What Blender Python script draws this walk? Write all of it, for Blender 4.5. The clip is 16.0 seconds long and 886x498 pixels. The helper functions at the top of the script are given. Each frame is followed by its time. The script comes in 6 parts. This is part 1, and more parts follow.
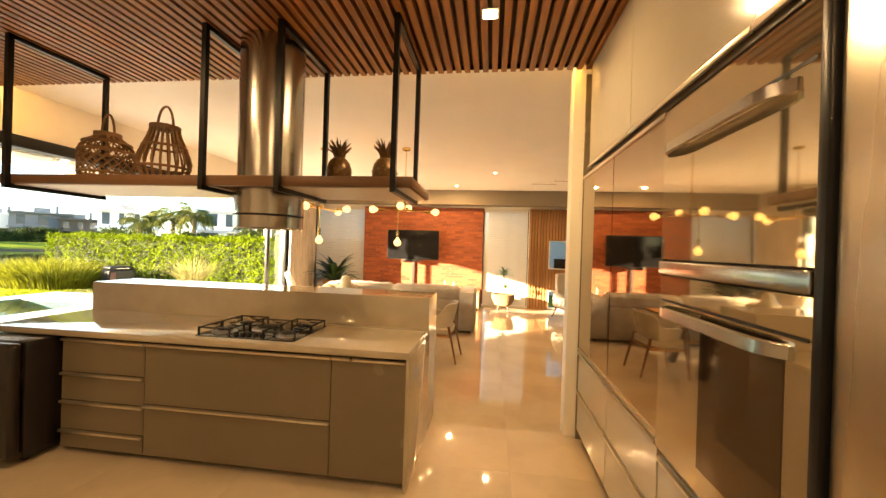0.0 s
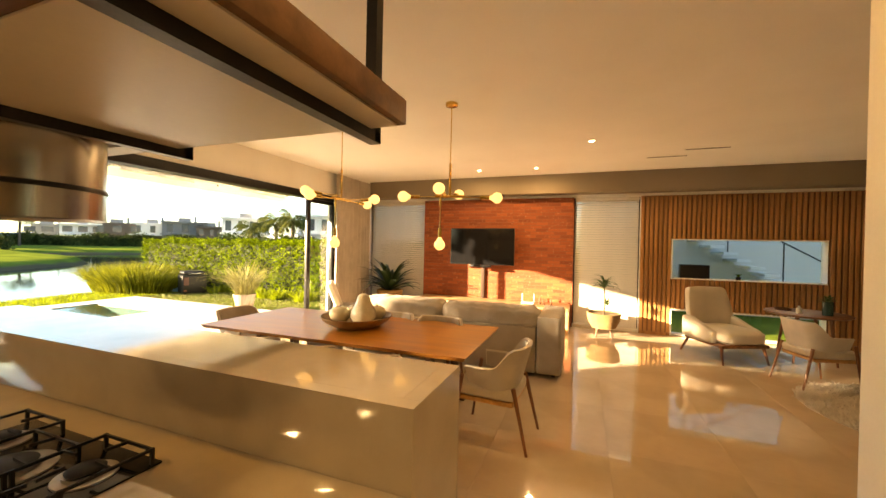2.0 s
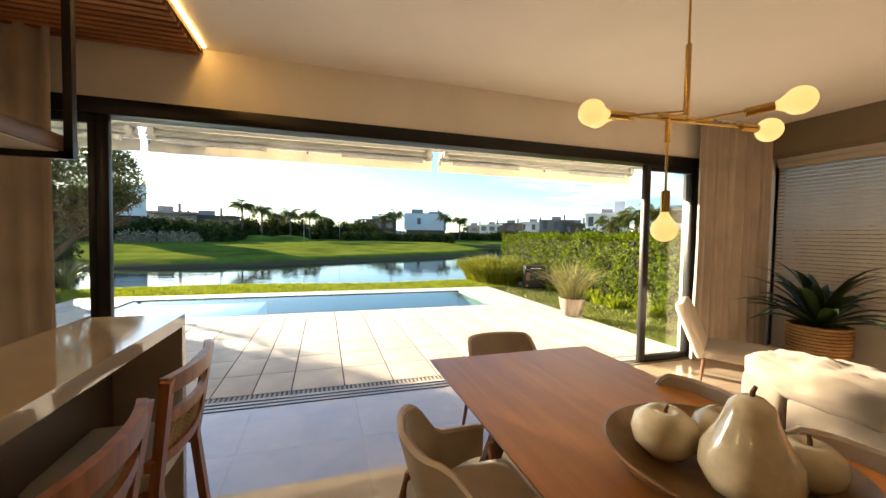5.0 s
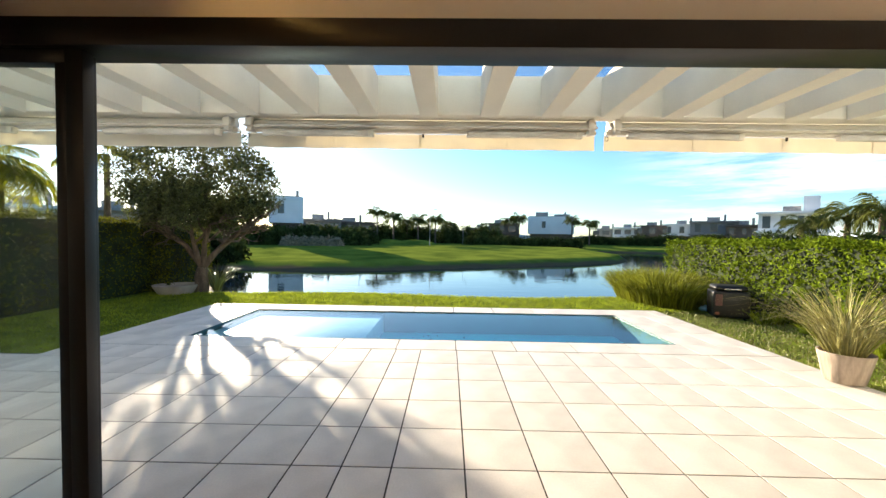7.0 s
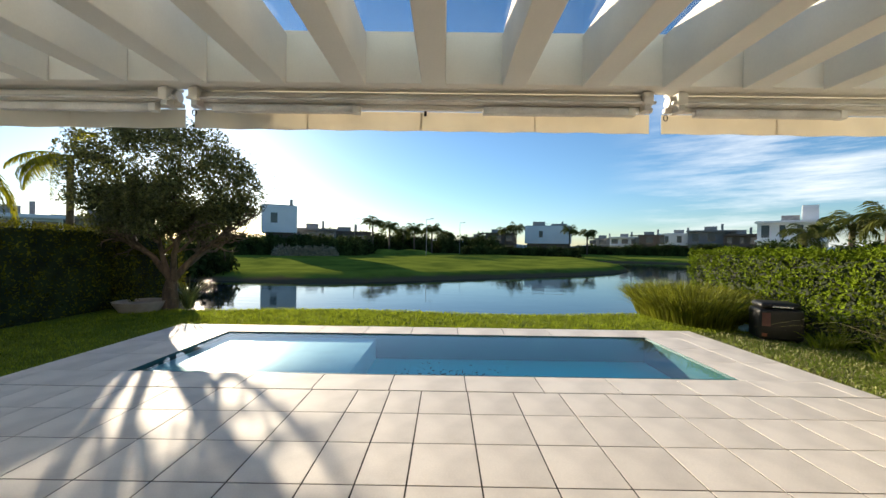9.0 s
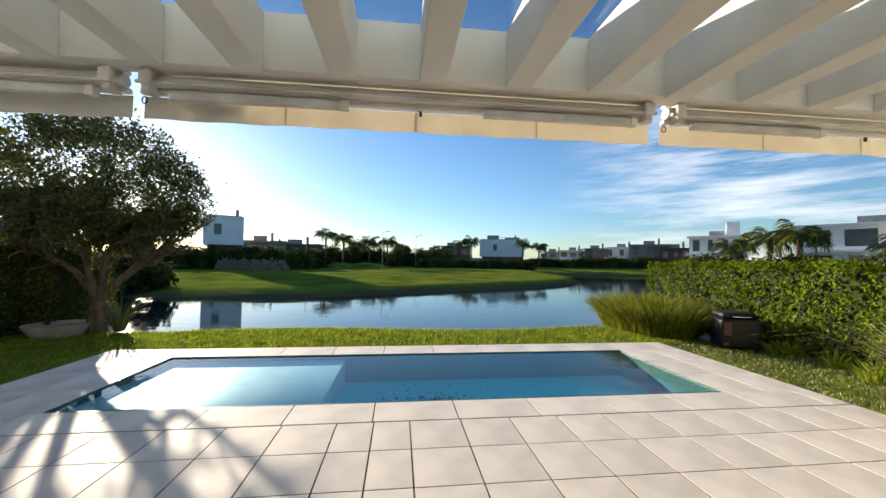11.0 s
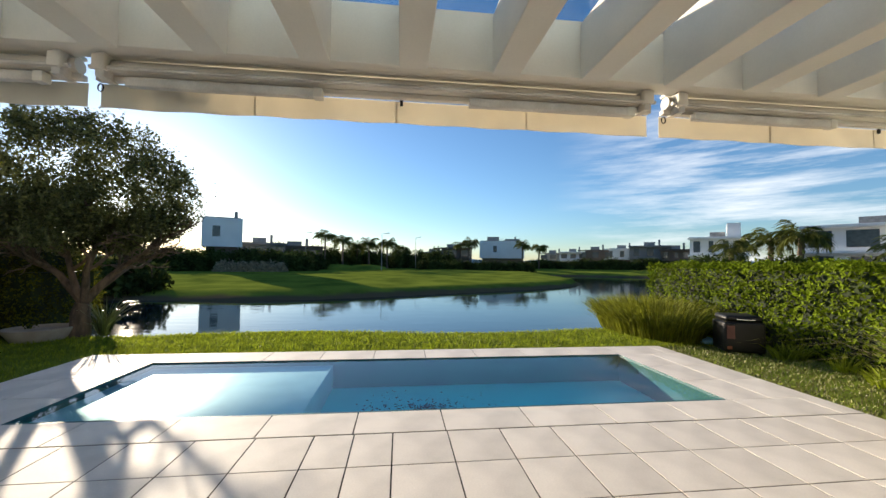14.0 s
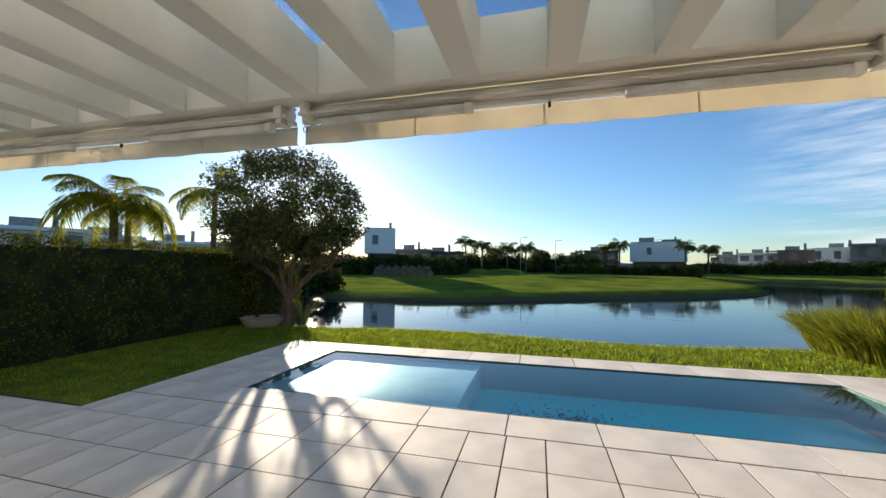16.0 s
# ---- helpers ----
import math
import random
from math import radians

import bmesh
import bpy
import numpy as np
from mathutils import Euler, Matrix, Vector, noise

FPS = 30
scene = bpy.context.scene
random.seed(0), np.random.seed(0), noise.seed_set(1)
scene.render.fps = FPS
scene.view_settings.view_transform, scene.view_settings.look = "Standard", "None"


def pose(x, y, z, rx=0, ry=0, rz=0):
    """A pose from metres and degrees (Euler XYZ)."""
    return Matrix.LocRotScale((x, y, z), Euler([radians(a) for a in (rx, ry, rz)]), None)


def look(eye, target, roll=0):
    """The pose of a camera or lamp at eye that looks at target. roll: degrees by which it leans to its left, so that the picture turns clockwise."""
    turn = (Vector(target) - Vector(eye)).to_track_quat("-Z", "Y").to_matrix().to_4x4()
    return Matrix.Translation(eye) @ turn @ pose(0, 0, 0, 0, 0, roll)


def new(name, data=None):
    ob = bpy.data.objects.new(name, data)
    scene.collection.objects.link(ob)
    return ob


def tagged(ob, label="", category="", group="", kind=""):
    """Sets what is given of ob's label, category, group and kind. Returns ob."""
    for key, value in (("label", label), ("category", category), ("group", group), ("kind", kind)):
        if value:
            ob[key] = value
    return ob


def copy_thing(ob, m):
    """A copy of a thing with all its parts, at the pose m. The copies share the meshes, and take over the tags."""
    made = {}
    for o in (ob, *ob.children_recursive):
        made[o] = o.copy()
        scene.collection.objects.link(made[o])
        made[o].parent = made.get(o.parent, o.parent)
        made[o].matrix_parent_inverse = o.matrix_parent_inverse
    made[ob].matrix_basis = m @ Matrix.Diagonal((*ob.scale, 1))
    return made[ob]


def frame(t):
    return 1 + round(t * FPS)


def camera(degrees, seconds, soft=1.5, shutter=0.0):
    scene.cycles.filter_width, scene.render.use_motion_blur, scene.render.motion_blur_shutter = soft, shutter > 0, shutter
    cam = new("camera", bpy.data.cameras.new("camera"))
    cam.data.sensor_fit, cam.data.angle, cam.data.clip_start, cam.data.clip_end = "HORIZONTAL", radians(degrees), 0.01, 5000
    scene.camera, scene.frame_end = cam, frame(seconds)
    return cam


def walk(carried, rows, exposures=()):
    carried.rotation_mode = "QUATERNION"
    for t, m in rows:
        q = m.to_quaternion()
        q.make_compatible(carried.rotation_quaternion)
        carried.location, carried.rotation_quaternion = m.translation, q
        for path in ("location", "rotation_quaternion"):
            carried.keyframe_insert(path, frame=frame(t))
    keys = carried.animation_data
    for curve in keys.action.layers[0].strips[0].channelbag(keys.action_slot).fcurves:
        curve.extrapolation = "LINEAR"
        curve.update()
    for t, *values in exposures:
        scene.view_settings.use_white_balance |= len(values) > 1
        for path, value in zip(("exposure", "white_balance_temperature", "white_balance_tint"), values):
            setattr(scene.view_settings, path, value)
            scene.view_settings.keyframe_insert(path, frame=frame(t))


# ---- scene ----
cam = camera(99.7, 16.0)
PATH = [
    (0, (5.112, -8.091, 1.573), (4.857, -6.107, 1.568), 1.8),
    (0.5, (5.082, -7.639, 1.589), (4.613, -5.695, 1.577), 1.6),
    (1, (5.068, -7.142, 1.656), (4.479, -5.231, 1.64), 1.2),
    (1.5, (5.089, -6.566, 1.676), (4.459, -4.668, 1.652), 1.8),
    (2, (5.062, -5.999, 1.621), (4.362, -4.125, 1.608), 1.2),
    (2.5, (5.07, -5.482, 1.634), (4.282, -3.644, 1.613), 1.1),
    (3, (5.034, -4.995, 1.617), (4.04, -3.259, 1.587), 1.0),
    (3.5, (4.852, -4.565, 1.64), (3.571, -3.03, 1.596), 0.9),
    (4, (4.616, -4.218, 1.617), (3.063, -2.959, 1.574), 0.9),
    (4.5, (4.177, -3.986, 1.586), (2.398, -3.075, 1.529), 1.1),
    (5, (3.724, -3.892, 1.595), (1.819, -3.287, 1.521), 0.9),
    (5.2, (3.525, -3.811, 1.571), (1.582, -3.339, 1.513), 1.0),
    (7.5, (1.375, -3.818, 1.664), (-0.623, -3.866, 1.603), 0.7),
    (8, (1.065, -3.802, 1.648), (-0.934, -3.846, 1.608), 0.7),
    (10.5, (0.22, -4.322, 1.65), (-1.775, -4.206, 1.709), 0.8),
    (11, (0.21, -4.342, 1.644), (-1.776, -4.111, 1.707), 0.7),
    (11.5, (0.216, -4.322, 1.635), (-1.757, -3.999, 1.701), 0.7),
    (12, (0.226, -4.338, 1.646), (-1.731, -3.927, 1.71), 0.7),
    (12.5, (0.203, -4.351, 1.648), (-1.743, -3.896, 1.713), 0.7),
    (13, (0.142, -4.325, 1.636), (-1.803, -3.863, 1.703), 0.8),
    (13.5, (0.043, -4.209, 1.636), (-1.911, -3.787, 1.704), 0.6),
    (14, (-0.017, -4.168, 1.636), (-2.003, -3.939, 1.708), 0.6),
    (14.5, (-0.009, -4.207, 1.648), (-2.007, -4.16, 1.726), 0.8),
    (15, (-0.005, -4.273, 1.637), (-1.998, -4.405, 1.721), 0.7),
    (15.5, (-0.003, -4.283, 1.626), (-1.971, -4.628, 1.713), 0.6),
    (16, (0.023, -4.266, 1.63), (-1.912, -4.761, 1.719), 0.4),
]
walk(cam, [(t, look(eye, target, roll)) for t, eye, target, roll in PATH],
     [(0, 3.78, 8700, 10), (0.7, 3.6, 8800, 10), (1.5, 3.34, 9200, 12), (2.5, 3.02, 11200, 12), (3.5, 2.52, 9200, 12), (5, 2.32, 7500, 10), (7.5, 1.75, 6800, 8), (8.0, 1.42, 6800, 8), (10.5, 1.3, 6700, 10), (16, 1.25, 6700, 10)])

# ---- world and lights ----
SUN = Vector((-0.819, -0.541, 0.191)).normalized()
SUN_ELEV = math.asin(SUN.z)
world = bpy.data.worlds.new("sky_world")
scene.world = world
world.use_nodes = True
wn, wl = world.node_tree.nodes, world.node_tree.links
wn.clear()
w_out = wn.new("ShaderNodeOutputWorld")
w_bg = wn.new("ShaderNodeBackground")
w_bg.inputs["Strength"].default_value = 0.085
w_sky = wn.new("ShaderNodeTexSky")
w_sky.sky_type = "NISHITA"
w_sky.sun_disc = False
w_sky.sun_elevation = SUN_ELEV
w_sky.sun_rotation = math.atan2(SUN.x, SUN.y)
w_sky.air_density = 1.0
w_sky.dust_density = 0.3
w_sky.ozone_density = 4.5
# thin, wind-drawn clouds
w_tc = wn.new("ShaderNodeTexCoord")
w_map = wn.new("ShaderNodeMapping")
w_map.inputs["Rotation"].default_value = (0, 0, radians(20))
w_map.inputs["Scale"].default_value = (1.3, 1.8, 14.0)
w_noise = wn.new("ShaderNodeTexNoise")
w_noise.inputs["Scale"].default_value = 1.9
w_noise.inputs["Detail"].default_value = 7
w_noise.inputs["Roughness"].default_value = 0.62
w_ramp = wn.new("ShaderNodeMapRange")
w_ramp.inputs["From Min"].default_value = 0.44
w_ramp.inputs["From Max"].default_value = 0.70
w_ramp.inputs["To Max"].default_value = 0.85
w_mix = wn.new("ShaderNodeMix")
w_mix.data_type = "RGBA"
w_mix.inputs[7].default_value = (5.6, 5.9, 6.3, 1)
wl.new(w_tc.outputs["Generated"], w_map.inputs["Vector"])
wl.new(w_map.outputs[0], w_noise.inputs["Vector"])
wl.new(w_noise.outputs["Fac"], w_ramp.inputs["Value"])
# the cirrus bank stands low over the lake's far arm and thins out overhead
w_dot = wn.new("ShaderNodeVectorMath")
w_dot.operation = "DOT_PRODUCT"
w_dot.inputs[1].default_value = (-0.60, 0.785, 0.155)
w_near = wn.new("ShaderNodeMapRange")
w_near.inputs["From Min"].default_value = 0.86
w_near.inputs["From Max"].default_value = 1.0
w_near.interpolation_type = "SMOOTHSTEP"
w_mul = wn.new("ShaderNodeMath")
w_mul.operation = "MULTIPLY"
wl.new(w_tc.outputs["Generated"], w_dot.inputs[0])
wl.new(w_dot.outputs["Value"], w_near.inputs["Value"])
wl.new(w_near.outputs[0], w_mul.inputs[0])
wl.new(w_ramp.outputs[0], w_mul.inputs[1])
wl.new(w_mul.outputs[0], w_mix.inputs[0])
wl.new(w_sky.outputs[0], w_mix.inputs[6])
wl.new(w_mix.outputs[2], w_bg.inputs["Color"])
wl.new(w_bg.outputs[0], w_out.inputs[0])

sun_data = bpy.data.lights.new("sun", "SUN")
sun_data.energy = 5.0
sun_data.angle = radians(0.6)
sun_data.color = (1.0, 0.86, 0.68)
sun = new("sun", sun_data)
sun.matrix_world = Matrix.Translation((-30, -25, 20)) @ (-SUN).to_track_quat("-Z", "Y").to_matrix().to_4x4()



def lamp(name, x, y, z, size, watts, colour):
    d = bpy.data.lights.new(name, "AREA")
    d.shape, d.size, d.energy, d.color = "DISK", size, watts, colour
    o = new(name, d)
    o.location = (x, y, z)
    return o


WARM = (1.0, 0.72, 0.42)
# one downlight is known; the other three are added to brighten the kitchen
for lx, ly in ((5.06, -5.70), (5.06, -8.2), (2.6, -6.9), (2.6, -9.0)):
    lamp("kitchen_downlight_fill_lamp", lx, ly, 3.055, 0.14, 1.7, WARM)
for lx, ly in ((5.15, -0.35), (4.21, 1.26), (3.1, 1.22)):
    lamp("living_downlight_lamp", lx, ly, 3.135, 0.10, 2.6, WARM)


# ---- building helpers ----
def part(name, bm, material, parent=None, label="", angle=35):
    """Links a bmesh as one mesh object under parent."""
    me = bpy.data.meshes.new(name)
    bm.to_mesh(me)
    bm.free()
    me.materials.append(material)
    me.shade_smooth()
    me.set_sharp_from_angle(angle=radians(angle))
    ob = new(name, me)
    if parent is not None:
        ob.parent = parent
    if label:
        ob["label"] = label
    return ob


def thing(name, label, category, group="", kind="", at=(0, 0, 0), turn=0):
    ob = new(name)
    ob.empty_display_size = 0.1
    ob.matrix_basis = pose(*at, 0, 0, turn)
    return tagged(ob, label, category, group, kind)


def solid(name, bm, material, label="", category="", kind="", group=""):
    return tagged(part(name, bm, material), label, category, group, kind)


def bx(x0, x1, y0, y1, z0, z1, bevel=0.0, bm=None, seg=2, m=None):
    """An axis-aligned box, its edges rounded by bevel."""
    bm = bm or bmesh.new()
    mat4 = Matrix.Translation(((x0 + x1) / 2, (y0 + y1) / 2, (z0 + z1) / 2)) @ Matrix.Diagonal((abs(x1 - x0), abs(y1 - y0), abs(z1 - z0), 1))
    vs = bmesh.ops.create_cube(bm, size=1, matrix=mat4)["verts"]
    if bevel:
        es = list({e for v in vs for e in v.link_edges})
        out = bmesh.ops.bevel(bm, geom=es, offset=bevel, segments=seg, affect="EDGES", profile=0.5)
        vs = list({v for f in out["faces"] for v in f.verts} | {v for v in vs if v.is_valid})
    if m is not None:
        bmesh.ops.transform(bm, matrix=m, verts=vs)
    return bm


def rod(p, q, r0, r1=None, n=10, bm=None, caps=True):
    """A round bar from p to q, r0 thick at p and r1 at q."""
    bm = bm or bmesh.new()
    p, q = Vector(p), Vector(q)
    d = q - p
    m = Matrix.Translation((p + q) / 2) @ d.to_track_quat("Z", "Y").to_matrix().to_4x4()
    bmesh.ops.create_cone(bm, cap_ends=caps, segments=n, radius1=r0, radius2=r0 if r1 is None else r1, depth=d.length, matrix=m)
    return bm


def bar(p, q, w, h, bm=None, up=(0, 0, 1)):
    """A rectangular bar from p to q."""
    bm = bm or bmesh.new()
    p, q = Vector(p), Vector(q)
    z = (q - p).normalized()
    u = Vector(up)
    if abs(z.dot(u)) > 0.95:
        u = Vector((1, 0, 0))
    x = u.cross(z).normalized()
    y = z.cross(x)
    m = Matrix((x, y, z)).transposed().to_4x4()
    m.translation = (p + q) / 2
    bmesh.ops.create_cube(bm, size=1, matrix=m @ Matrix.Diagonal((w, h, (q - p).length, 1)))
    return bm


def lathe(profile, n=28, bm=None, at=(0, 0, 0)):
    """Turns a list of (radius, height) round the z axis."""
    bm = bm or bmesh.new()
    rings = []
    for r, z in profile:
        if r < 1e-5:
            rings.append([bm.verts.new((at[0], at[1], at[2] + z))])
        else:
            rings.append([bm.verts.new((at[0] + r * math.cos(2 * math.pi * i / n), at[1] + r * math.sin(2 * math.pi * i / n), at[2] + z)) for i in range(n)])
    for a, b in zip(rings, rings[1:]):
        for i in range(n):
            j = (i + 1) % n
            if len(a) == 1 and len(b) == 1:
                continue
            if len(a) == 1:
                bm.faces.new((a[0], b[j], b[i]))
            elif len(b) == 1:
                bm.faces.new((a[i], a[j], b[0]))
            else:
                bm.faces.new((a[i], a[j], b[j], b[i]))
    return bm


def tube(pts, r, n=8, bm=None, r1=None):
    """A round tube along a line of points, its radius running from r to r1."""
    bm = bm or bmesh.new()
    pts = [Vector(p) for p in pts]
    rings = []
    for k, p in enumerate(pts):
        d = (pts[min(k + 1, len(pts) - 1)] - pts[max(k - 1, 0)]).normalized()
        q = d.to_track_quat("Z", "Y")
        rr = r if r1 is None else r + (r1 - r) * k / (len(pts) - 1)
        rings.append([bm.verts.new(p + q @ Vector((rr * math.cos(2 * math.pi * i / n), rr * math.sin(2 * math.pi * i / n), 0))) for i in range(n)])
    for a, b in zip(rings, rings[1:]):
        best = min(range(n), key=lambda s: (b[s].co - a[0].co).length)
        for i in range(n):
            j = (i + 1) % n
            bm.faces.new((a[i], a[j], b[(j + best) % n], b[(i + best) % n]))
    bm.faces.new(rings[0][::-1])
    bm.faces.new(rings[-1])
    return bm


def sheet(rows, bm=None, close=False):
    """A surface through a grid of points."""
    bm = bm or bmesh.new()
    vs = [[bm.verts.new(p) for p in r] for r in rows]
    for a, b in zip(vs, vs[1:]):
        for i in range(len(a) - 1):
            bm.faces.new((a[i], a[i + 1], b[i + 1], b[i]))
        if close:
            bm.faces.new((a[-1], a[0], b[0], b[-1]))
    return bm


def thick(bm, t):
    bmesh.ops.recalc_face_normals(bm, faces=bm.faces)
    bmesh.ops.solidify(bm, geom=bm.faces[:], thickness=t)
    return bm


def cushion(x0, x1, y0, y1, z0, z1, puff=0.03, bm=None, n=8, m=None, soft=0.55):
    """A stuffed block with swollen faces and soft edges."""
    t = bmesh.new()
    bmesh.ops.create_cube(t, size=2)
    bmesh.ops.subdivide_edges(t, edges=t.edges[:], cuts=n, use_grid_fill=True)
    c = Vector(((x0 + x1) / 2, (y0 + y1) / 2, (z0 + z1) / 2))
    h = Vector(((x1 - x0) / 2, (y1 - y0) / 2, (z1 - z0) / 2))
    rad = min(h) * soft
    for v in t.verts:
        u = v.co.copy()
        p = Vector((u.x * h.x, u.y * h.y, u.z * h.z))
        inner = Vector([max(-(h[i] - rad), min(h[i] - rad, p[i])) for i in range(3)])
        d = p - inner
        if d.length > 1e-6:
            p = inner + d.normalized() * rad
        k = [(1 - u.y ** 2) * (1 - u.z ** 2), (1 - u.x ** 2) * (1 - u.z ** 2), (1 - u.x ** 2) * (1 - u.y ** 2)]
        for i in range(3):
            if abs(u[i]) > 0.999:
                p[i] += math.copysign(puff * k[i] ** 0.5, u[i])
        p += Vector((0, 0, 1)) * 0.006 * noise.noise(p * 6 + c * 3)
        v.co = c + p
    if m is not None:
        bmesh.ops.transform(t, matrix=m, verts=t.verts)
    if bm is None:
        return t
    me = bpy.data.meshes.new("tmp")
    t.to_mesh(me)
    t.free()
    bm.from_mesh(me)
    bpy.data.meshes.remove(me)
    return bm


# ---- materials ----
def mat(name, base, rough=0.5, metal=0.0, vary=0.12, scale=3.0, fine=60.0, bump=0.05, rnd=0.0, stretch=(1, 1, 1), second=None,
        coat=0.0, sheen=0.0, rough_vary=0.08, trans=0.0, ior=1.45, spec=0.5, leafy=0.0, island=False):
    """A surface with variation at two scales; second: a colour that the coarse noise mixes in."""
    m = bpy.data.materials.new(name)
    m.use_nodes = True
    nt = m.node_tree
    N, L = nt.nodes, nt.links
    b = N["Principled BSDF"]
    tc = N.new("ShaderNodeTexCoord")
    mp = N.new("ShaderNodeMapping")
    mp.inputs["Scale"].default_value = stretch
    L.new(tc.outputs["Object"], mp.inputs["Vector"])
    n1 = N.new("ShaderNodeTexNoise")
    n1.inputs["Scale"].default_value = scale
    n1.inputs["Detail"].default_value = 5
    n2 = N.new("ShaderNodeTexNoise")
    n2.inputs["Scale"].default_value = fine
    n2.inputs["Detail"].default_value = 3
    for n in (n1, n2):
        L.new(mp.outputs[0], n.inputs["Vector"])
    mixc = N.new("ShaderNodeMix")
    mixc.data_type = "RGBA"
    dark = tuple(max(0.0, c * (1 - 2 * vary)) for c in base)
    lite = tuple(min(1.0, c * (1 + vary)) for c in base)
    mixc.inputs[6].default_value = (*(second or dark), 1)
    mixc.inputs[7].default_value = (*lite, 1)
    r1 = N.new("ShaderNodeMapRange")
    r1.inputs["From Min"].default_value = 0.33
    r1.inputs["From Max"].default_value = 0.62
    L.new(n1.outputs["Fac"], r1.inputs["Value"])
    L.new(r1.outputs[0], mixc.inputs[0])
    hsv = N.new("ShaderNodeHueSaturation")
    L.new(mixc.outputs[2], hsv.inputs["Color"])
    mul = N.new("ShaderNodeMapRange")
    mul.inputs["To Min"].default_value = 1 - vary * 1.2
    mul.inputs["To Max"].default_value = 1 + vary * 1.2
    L.new(n2.outputs["Fac"], mul.inputs["Value"])
    last = mul.outputs[0]
    if rnd:
        if island:
            src = N.new("ShaderNodeNewGeometry").outputs["Random Per Island"]
        else:
            src = N.new("ShaderNodeObjectInfo").outputs["Random"]
        rr = N.new("ShaderNodeMapRange")
        rr.inputs["To Min"].default_value = 1 - rnd
        rr.inputs["To Max"].default_value = 1 + rnd
        L.new(src, rr.inputs["Value"])
        mm = N.new("ShaderNodeMath")
        mm.operation = "MULTIPLY"
        L.new(last, mm.inputs[0])
        L.new(rr.outputs[0], mm.inputs[1])
        last = mm.outputs[0]
    L.new(last, hsv.inputs["Value"])
    L.new(hsv.outputs[0], b.inputs["Base Color"])
    rg = N.new("ShaderNodeMapRange")
    rg.inputs["To Min"].default_value = max(0.0, rough - rough_vary)
    rg.inputs["To Max"].default_value = min(1.0, rough + rough_vary)
    L.new(n1.outputs["Fac"], rg.inputs["Value"])
    L.new(rg.outputs[0], b.inputs["Roughness"])
    b.inputs["Metallic"].default_value = metal
    b.inputs["Coat Weight"].default_value = coat
    b.inputs["Coat Roughness"].default_value = 0.08
    b.inputs["Sheen Weight"].default_value = sheen
    b.inputs["Transmission Weight"].default_value = trans
    b.inputs["IOR"].default_value = ior
    b.inputs["Specular IOR Level"].default_value = spec
    if leafy:
        # light that passes through thin leaves
        tl = N.new("ShaderNodeBsdfTranslucent")
        ms = N.new("ShaderNodeMixShader")
        ms.inputs[0].default_value = leafy
        L.new(hsv.outputs[0], tl.inputs["Color"])
        L.new(b.outputs[0], ms.inputs[1])
        L.new(tl.outputs[0], ms.inputs[2])
        L.new(ms.outputs[0], N["Material Output"].inputs[0])
    if bump:
        bp = N.new("ShaderNodeBump")
        bp.inputs["Strength"].default_value = bump
        bp.inputs["Distance"].default_value = 0.01
        L.new(n2.outputs["Fac"], bp.inputs["Height"])
        L.new(bp.outputs[0], b.inputs["Normal"])
    return m


def wood(name, base, dark, rough=0.4, along=(1, 0.06, 1), scale=14.0, rnd=0.15, coat=0.0):
    return mat(name, base, rough, vary=0.1, scale=scale, fine=scale * 7, bump=0.06, rnd=rnd, stretch=along, second=dark, coat=coat)


def glow(name, colour, strength):
    m = bpy.data.materials.new(name)
    m.use_nodes = True
    b = m.node_tree.nodes["Principled BSDF"]
    b.inputs["Base Color"].default_value = (0.85, 0.8, 0.7, 1)
    b.inputs["Emission Color"].default_value = (*colour, 1)
    b.inputs["Emission Strength"].default_value = strength
    return m


def glass(name, tint=(0.93, 0.97, 0.96), rough=0.0, face=0.05):
    """Thin window glass: clear, with a glossy face."""
    m = bpy.data.materials.new(name)
    m.use_nodes = True
    N, L = m.node_tree.nodes, m.node_tree.links
    N.remove(N["Principled BSDF"])
    out = N["Material Output"]
    tr = N.new("ShaderNodeBsdfTransparent")
    tr.inputs[0].default_value = (*tint, 1)
    gl = N.new("ShaderNodeBsdfGlossy")
    gl.inputs["Roughness"].default_value = rough
    lw = N.new("ShaderNodeLayerWeight")
    lw.inputs["Blend"].default_value = 0.5
    pw = N.new("ShaderNodeMath")
    pw.operation = "POWER"
    pw.inputs[1].default_value = 4.5
    ad = N.new("ShaderNodeMath")
    ad.operation = "MULTIPLY_ADD"
    ad.inputs[1].default_value = 0.9
    ad.inputs[2].default_value = face
    L.new(lw.outputs["Facing"], pw.inputs[0])
    L.new(pw.outputs[0], ad.inputs[0])
    mx = N.new("ShaderNodeMixShader")
    L.new(ad.outputs[0], mx.inputs[0])
    L.new(tr.outputs[0], mx.inputs[1])
    L.new(gl.outputs[0], mx.inputs[2])
    L.new(mx.outputs[0], out.inputs[0])
    return m


